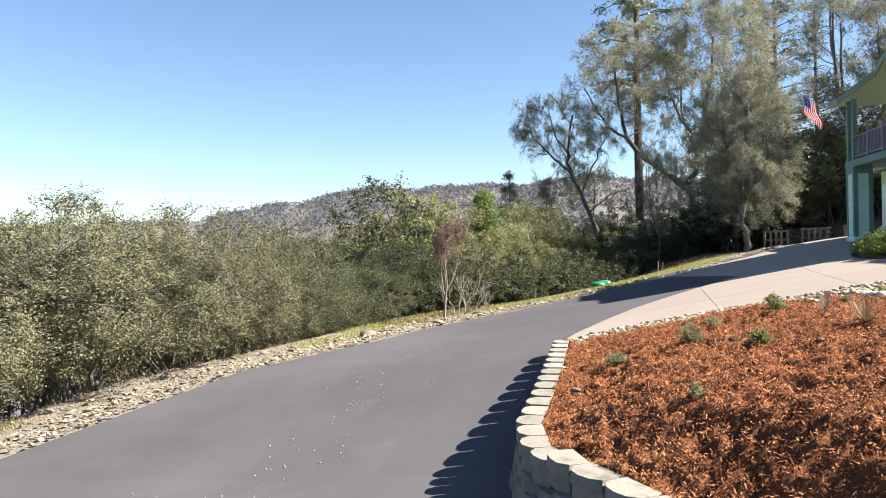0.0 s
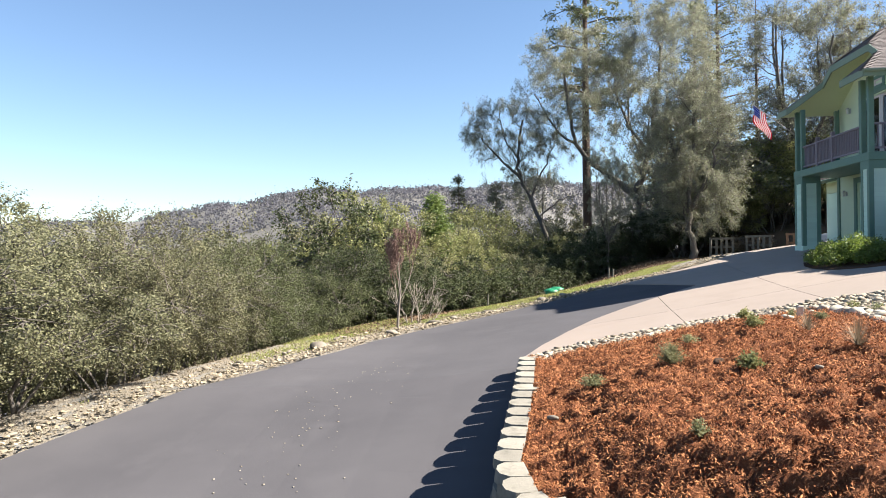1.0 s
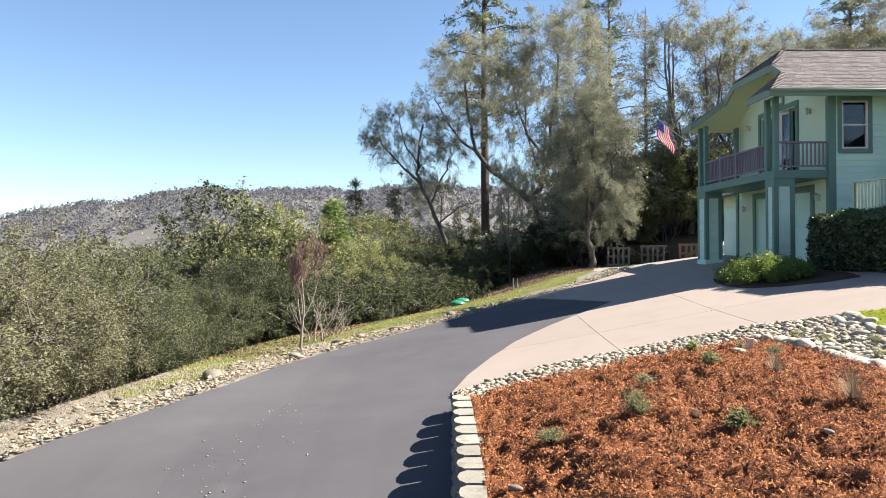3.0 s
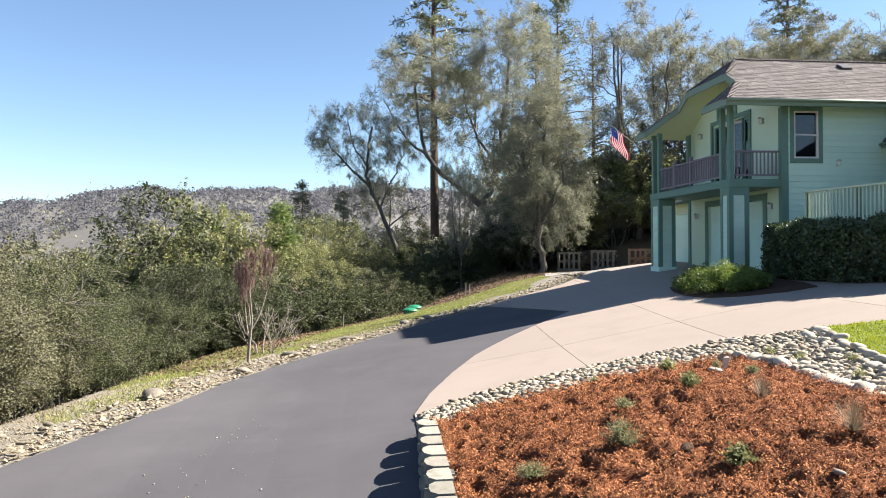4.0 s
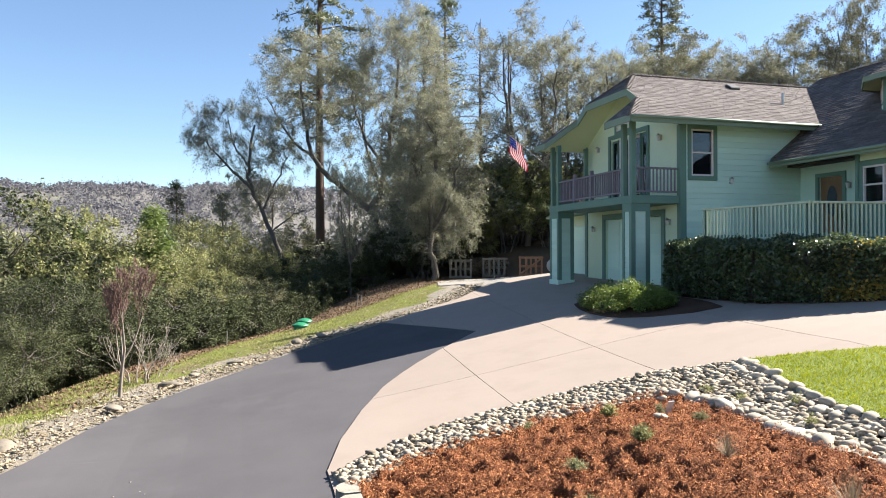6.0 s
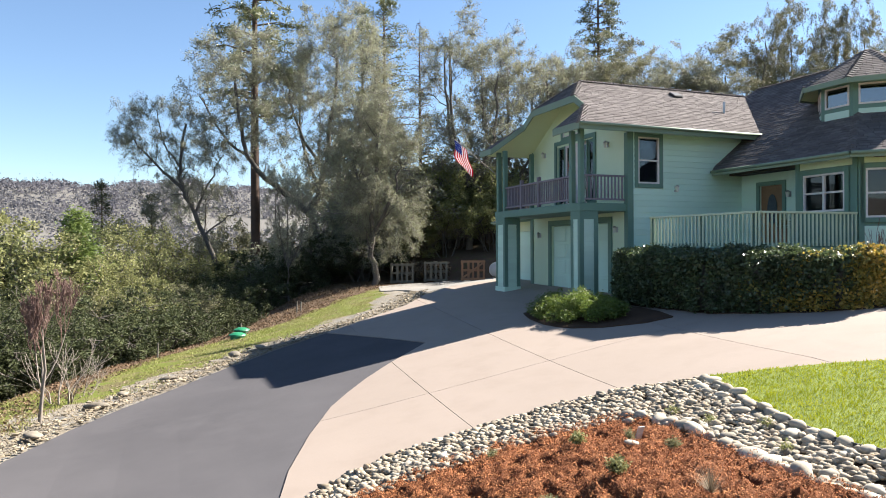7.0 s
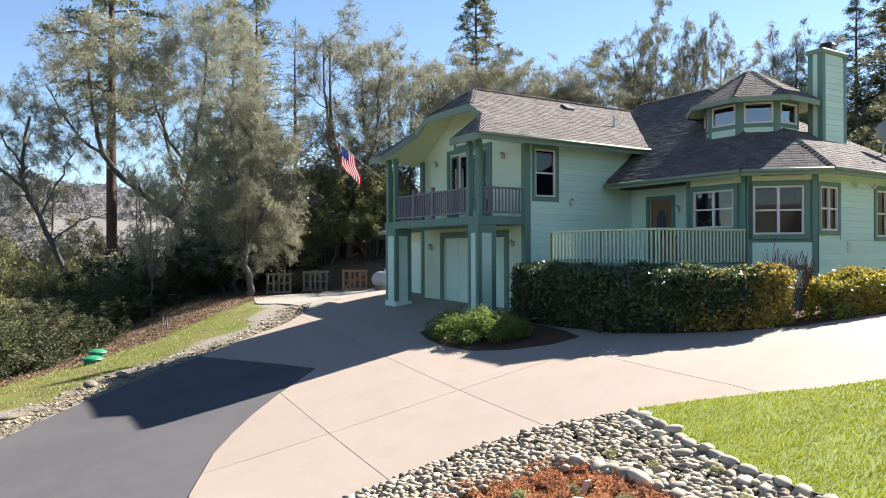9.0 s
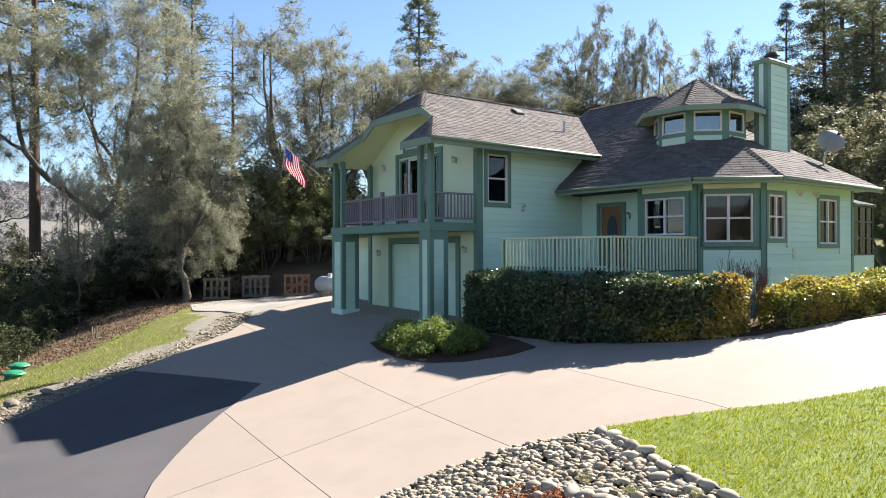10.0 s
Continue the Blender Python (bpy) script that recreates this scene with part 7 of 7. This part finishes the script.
for k, (lab, x, y, r, h, n, m, sp) in enumerate((
        ("small bright green perennial in the mulch", -7.2, -16.95, 0.17, 0.2, 150, M_LIMELEAF, False), ("small bright green perennial in the mulch", -7.0, -15.75, 0.14, 0.17, 110, M_LIMELEAF, False),
        ("small bright green perennial in the mulch", -8.13, -19.85, 0.17, 0.18, 150, M_LIMELEAF, False), ("grey-green lavender clump in the mulch", -8.75, -18.5, 0.33, 0.3, 260, M_SAGE, False),
        ("low grey-green cushion plant in the mulch", -9.78, -18.5, 0.28, 0.16, 200, M_SAGE, False), ("low grey-green cushion plant in the mulch", -8.2, -17.1, 0.22, 0.15, 140, M_SAGE, False),
        ("dry straw-coloured perennial with fine stems", -6.85, -18.1, 0.34, 0.36, 190, M_STRAW, True), ("dry straw-coloured perennial with fine stems", -6.98, -19.85, 0.40, 0.42, 220, M_STRAW, True),
        ("low grey-green cushion plant in the mulch", -6.1, -16.6, 0.16, 0.12, 90, M_SAGE, False), ("small green weed among the mulch", -7.85, -14.85, 0.14, 0.12, 70, M_SAGE, False), ("small sage seedling in the mulch", -6.3, -15.95, 0.12, 0.14, 70, M_SAGE, False), ("small grey seedling in the mulch", -9.2, -22.0, 0.14, 0.16, 80, M_SAGE, False))):
    tuft("bed_plant", lab, x, y, r * (0.85 if m is M_SAGE else 1), h, n, m, 70 + k, sp, 0.03 if m is M_SAGE else 0.05, 0.0025 if m is M_STRAW else 0.006)
for x, y, s, lab, mt in ((-7.7, -20.65, 0.1, "small tan stone lying on the mulch", M_TAN), (-8.3, -19.15, 0.17, "dark stone lying on the mulch", M_BEDSOIL), (-6.45, -16.2, 0.16, "pale flat stone lying on the mulch", M_STONE), (-10.35, -19.6, 0.14, "pale flat stone lying on the mulch", M_TAN)):
    ob = new("bed_stone", stone_mesh("bed_stone", int(s * 1000), mt, 0.45))
    ob.matrix_basis = Matrix.LocRotScale((x, y, float(mulch_height(x, y)) + 0.05), Euler((0.1, 0.1, x)), (s * 1.3, s, s))
    tagged(ob, lab, "stone")
for x, y in ((-5.0, -16.05), (-5.1, -17.45), (-4.66, -16.73), (-5.06, -15.36)):
    rw = np.random.default_rng(int(-x * 100))
    w = thing("creek_weed", (x, y, float(creek_height(x, y)) + 0.06), "small lime-green weed among the creek stones", "plant", "creek weeds")
    v, f = leaf_quads(rw.normal(0, 0.06, (110, 3)) * np.array([0.8, 0.8, 0.6]) + np.array([0, 0, 0.06]), 0.045, rw, 0.35, 0.4)
    mesh_ob("leaves", quick_mesh("leaves", v, f, M_LIMELEAF), None, w).location = (0, 0, 0)
tag_m = Matrix.Translation((-6.2, -16.05, float(mulch_height(-6.2, -16.05)) + 0.12)) @ Matrix.Rotation(radians(25), 4, "X")
solo("plant_tag", bx((-0.05, -0.008, -0.12), (0.05, 0.008, 0.09), 0.004, tag_m), M_WHITEPAINT, "white plastic plant tag stuck in the mulch", "plant tag")
red_shrub = make_tree("bare_shrub", 79, "leafless reddish shrub between the hedges", "shrub", 0.55, 0.011, 4, M_OAKLEAF, 0.1, 0, 0.3, M_PURPLETWIG, (0, 0), 9, bend=0.12, fork=(2, 4), shrink=0.72, rise=0.22, wide=0.4, min_r=0.004)
plant_to(red_shrub, 3.6, -12.4, 1.5, 0.9)


# ---- yard things ----
def pallet_rack(x, y, turn, material, label, logs):
    z = float(land(x, y))
    size = 1.25
    t = thing("pallet_rack", (x, y, z), label, "pallet", "pallet racks")
    m = pose(x, y, z - 0.02, 0, 0, turn) @ Matrix.Diagonal((size, size, size, 1))
    for k in range(3):
        bar("upright", material, t, (-0.6 + 0.55 * k, -0.05, 0), (-0.5 + 0.55 * k, 0.05, 1.05), m)
    for zz in (0.05, 0.93):
        bar("board", material, t, (-0.62, -0.075, zz), (0.62, -0.052, zz + 0.11), m)
    bar("board", material, t, (-0.62, 0.052, 0.48), (0.62, 0.075, 0.6), m)
    for k in range(2):
        bar("board", material, t, (-0.3 + 0.5 * k, -0.075, 0.16), (-0.18 + 0.5 * k, -0.052, 0.93), m)
    if material is M_REDWOOD:
        bar("brace", material, t, (-0.62, -0.1, -0.04), (0.62, -0.078, 0.05), m @ pose(0, 0, 0.54, 0, -36, 0))
    if logs:
        rl = random.Random(int(x * 10))
        w = thing("firewood_stack", (x, y, z), "stack of split firewood between pallet racks", "firewood")
        data = bpy.data.meshes.new("log")
        bm = bmesh.new()
        bmesh.ops.create_cone(bm, cap_ends=True, segments=6, radius1=0.5, radius2=0.47, depth=1.0, matrix=Matrix.Rotation(radians(90), 4, "X"))
        bm.to_mesh(data)
        bm.free()
        data.materials.append(M_LOG)
        for i in range(9):
            for j in range(8):
                s = rl.uniform(0.12, 0.17)
                ob = new("log", data)
                ob.parent = w
                ob.matrix_local = Matrix.Translation(-w.location) @ m @ Matrix.LocRotScale((-0.6 + 0.145 * i + 0.07 * (j % 2), 0.4 + rl.uniform(-.04, .04), 0.09 + 0.128 * j), Euler((0, rl.uniform(0, 6), 0)), (s, 0.45, s))


pallet_rack(1.95, 19.5, -24, M_PALLET, "grey weathered pallet stood on end by the woodpile", False)
pallet_rack(4.0, 18.7, -24, M_PALLET, "grey weathered pallet holding stacked firewood", True)
pallet_rack(5.9, 17.0, -24, M_REDWOOD, "orange-brown wooden pallet rack with a diagonal brace", False)
brown = make_thicket("brush_pile", 91, "heap of dry brown brush by the pallets", 3.0, 1.2, 6, 60, 3500, M_STRAW, 0.1, M_BARK, "", "brush pile", 8)
plant_to(brown, 3.7, 20.4, 1.2)


def propane_tank(x, y):
    z = float(land(x, y))
    t = thing("propane_tank", (x, y, z), "white horizontal propane tank behind the garage", "tank")
    bm = bmesh.new()
    pts = [(x, y - 1.3, z + 0.75), (x, y - 1.27, z + 0.75), (x, y - 1.15, z + 0.75), (x, y - 0.95, z + 0.75), (x, y + 0.95, z + 0.75), (x, y + 1.15, z + 0.75), (x, y + 1.27, z + 0.75), (x, y + 1.3, z + 0.75)]
    tube(bm, pts, [0.1, 0.25, 0.42, 0.48, 0.48, 0.42, 0.25, 0.1], 18)
    part("shell", bm, M_WHITEPAINT, t, "", True)
    for dy in (-0.7, 0.7):
        part("saddle", bx((x - 0.35, y + dy - 0.07, z - 0.1), (x + 0.35, y + dy + 0.07, z + 0.36), 0.01), M_BLOCK, t)
    bm = bmesh.new()
    bmesh.ops.create_cone(bm, cap_ends=True, segments=12, radius1=0.16, radius2=0.12, depth=0.2, matrix=Matrix.Translation((x, y, z + 1.3)))
    part("valve_hood", bm, M_WHITEPAINT, t)


propane_tank(6.75, 14.4)


def tank_lid(x, y, lift, label):
    z = float(land(x, y)) + lift
    t = thing("tank_lid", (x, y, z), label, "tank lid", "septic lids")
    for nm, r, h, dz in (("riser", 0.3, 0.16, 0.02), ("rim", 0.36, 0.05, 0.12), ("dome", 0.33, 0.07, 0.175)):
        bm = bmesh.new()
        bmesh.ops.create_cone(bm, cap_ends=True, segments=28, radius1=r, radius2=r * (0.93 if nm != "dome" else 0.55), depth=h, matrix=Matrix.Translation((x, y, z + dz)))
        part(nm, bm, M_GREENPLASTIC, t)
    for k in range(6):
        a = math.pi / 3 * k
        part("bolt", bx((x + 0.31 * math.cos(a) - 0.02, y + 0.31 * math.sin(a) - 0.02, z + 0.14), (x + 0.31 * math.cos(a) + 0.02, y + 0.31 * math.sin(a) + 0.02, z + 0.165)), M_GREENPLASTIC, t)


tank_lid(-9.55, 6.0, 0.0, "round green plastic septic riser lid in the grass")
tank_lid(-9.2, 8.1, 0.02, "second round green plastic riser lid in the grass")
for x, y, h in ((-12.6, 5.6, 0.55), (-6.2, 11.6, 0.6), (-5.9, 12.2, 0.5), (-9.0, 10.8, 0.35)):
    z = float(land(x, y))
    bm = bmesh.new()
    tube(bm, [(x, y, z - 0.1), (x + 0.03, y, z + h)], [0.035, 0.035], 8)
    solo("stake", bm, M_PALLET, "weathered pale stake standing in the grass", "stake", "stakes")


# ---- flag on its pole ----
def flag():
    a, b = Vector((0.05, 1.25, 4.6)), Vector((-0.9, 3.55, 6.35))
    t = thing("flag", a, "red and white striped flag with blue canton on a pole", "flag")
    bm = bmesh.new()
    tube(bm, [a, b], [0.018, 0.014], 8)
    part("pole", bm, M_PALEBARK, t)
    d = (b - a).normalized()
    top, fly = 0.88, 1.12
    start = b - d * 0.06
    down = Vector((0.1, -0.18, -1.0)).normalized()

    def at(u, v):
        p = start - d * (u * top) + down * (v * fly) + Vector((0.10 * math.sin(v * 7 + u * 3), 0.06 * math.sin(v * 5 + u * 5), 0)) * v
        return p + d * (0.35 * v * (0.5 - u))

    for k in range(13):
        u0, u1 = k / 13, (k + 1) / 13
        v0 = 0.42 if k < 7 else 0.0
        bm = bmesh.new()
        n = 10
        rows = [[bm.verts.new(at(u, v0 + (1 - v0) * i / n)) for i in range(n + 1)] for u in (u0, u1)]
        for i in range(n):
            bm.faces.new((rows[0][i], rows[0][i + 1], rows[1][i + 1], rows[1][i]))
        part("stripe", bm, M_RED if k % 2 == 0 else M_WHITE, t, "", True)
    bm = bmesh.new()
    n = 7
    rows = [[bm.verts.new(at(7 / 13 * j / n, 0.42 * i / n)) for i in range(n + 1)] for j in range(n + 1)]
    for j in range(n):
        for i in range(n):
            bm.faces.new((rows[j][i], rows[j][i + 1], rows[j + 1][i + 1], rows[j + 1][i]))
    part("canton", bm, M_BLUE, t, "", True)
    bm = bmesh.new()
    for j in range(5):
        for i in range(6):
            u, v = (0.055 + j * 0.105), (0.035 + i * 0.068)
            for side in (-1, 1):
                nrm = Vector((-0.9, -0.35, 0)).normalized() * side * 0.006
                c = at(u, v) + nrm
                bmesh.ops.create_circle(bm, cap_ends=True, segments=5, radius=0.02, matrix=Matrix.Translation(c) @ Vector((-0.9, -0.35, 0)).to_track_quat("Z", "Y").to_matrix().to_4x4())
    tagged(part("stars", bm, M_WHITE, t), kind="stuff")


flag()


# ---- roof fittings ----
def dish():
    x, y = 11.3, -10.9
    z = EV + (y + 11.9) * 0.77 * 0.9
    t = thing("satellite_dish", (x, y, z), "grey satellite dish on a bent arm on the roof", "satellite dish")
    bm = bmesh.new()
    tube(bm, [(x, y, z - 0.05), (x + 0.05, y - 0.02, z + 0.35), (x + 0.35, y - 0.05, z + 0.75)], [0.03, 0.028, 0.025], 8)
    part("arm", bm, M_METAL, t, "", True)
    bm = bmesh.new()
    bmesh.ops.create_uvsphere(bm, u_segments=24, v_segments=16, radius=0.9)
    bmesh.ops.bisect_plane(bm, geom=bm.verts[:] + bm.edges[:] + bm.faces[:], plane_co=(0, 0, -0.78), plane_no=(0, 0, 1), clear_outer=True)
    m = look((x + 0.4, y - 0.1, z + 0.85), (x - 2.0, y - 3.0, z + 2.0)) @ Matrix.Translation((0, 0, 0.84))
    for v in bm.verts:
        v.co.z *= 1.0
    bmesh.ops.transform(bm, matrix=m @ Matrix.Diagonal((1.0, 0.9, 1.0, 1.0)), verts=bm.verts[:])
    part("reflector", bm, M_DISH, t, "", True)
    part("feed", bx((-0.04, -0.04, -0.5), (0.04, 0.04, -0.4), 0.01, look((x + 0.4, y - 0.1, z + 0.85), (x - 2.0, y - 3.0, z + 2.0))), M_BLACK, t)


dish()


def roof_at(y):
    return EZ + (y - EYS) * K


for x, y, name, lab in ((5.6, -2.6, "roof_vent", "low dark roof vent on the shingles"),):
    z = roof_at(y)
    solo(name, bx((-0.22, -0.18, -0.06), (0.22, 0.18, 0.1), 0.03, pose(x, y, z, 31)), M_BLACK, lab, "roof vent", "roof vents")
for x, y, h in ((6.7, -3.9, 0.42),):
    bm = bmesh.new()
    tube(bm, [(x, y, roof_at(y) - 0.05), (x, y, roof_at(y) + h)], [0.045, 0.045], 10)
    solo("vent_pipe", bm, M_METAL, "metal plumbing vent pipe on the shingles", "vent pipe")

# glazed bump-out at the far corner
gz = thing("greenhouse_window", (12.8, -10.9, 1.4), "dark-framed glazed bump-out at the house corner", "greenhouse window")
for x0 in (12.45, 12.95, 13.45, 13.9):
    bar("frame", M_BLACK, gz, (x0 - 0.03, -11.33, 2.1), (x0 + 0.03, -11.27, 3.75))
for z0 in (2.1, 2.65, 3.2, 3.72):
    bar("frame", M_BLACK, gz, (12.42, -11.325, z0 - 0.03), (13.93, -11.275, z0 + 0.03))
bar("pane", M_GLASS, gz, (12.42, -11.303, 2.1), (13.93, -11.297, 3.75)).visible_shadow = False
bar("base", M_SIDING, gz, (12.42, -11.35, 0.6), (13.93, -10.4, 2.08))
# Dark sheet stands in for the unlit space behind the glass.
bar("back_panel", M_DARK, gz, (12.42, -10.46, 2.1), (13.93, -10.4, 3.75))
roof_face("cover", [(12.38, -11.4, 3.78), (14.0, -11.4, 3.78), (14.0, -10.4, 4.1), (12.38, -10.4, 4.1)], gz, 0.05)

pot = thing("flower_pot", (6.05, -7.1, 1.68), "small flowering plant in a pot by the entry door", "flower pot")
bm = bmesh.new()
bmesh.ops.create_cone(bm, cap_ends=True, segments=16, radius1=0.13, radius2=0.18, depth=0.6, matrix=Matrix.Translation((6.05, -7.1, 1.98)))
part("pot", bm, M_DOOR, pot)
rp = np.random.default_rng(99)
v, f = leaf_quads(rp.normal(0, 0.11, (500, 3)) + np.array([0, 0, 0.78]), 0.06, rp)
bloom = mesh_ob("flowers", quick_mesh("flowers", v, f, M_GOLDLEAF), None, pot)
bloom.location = (0, 0, 0)
tagged(bloom, "yellow flowers", kind="stuff")
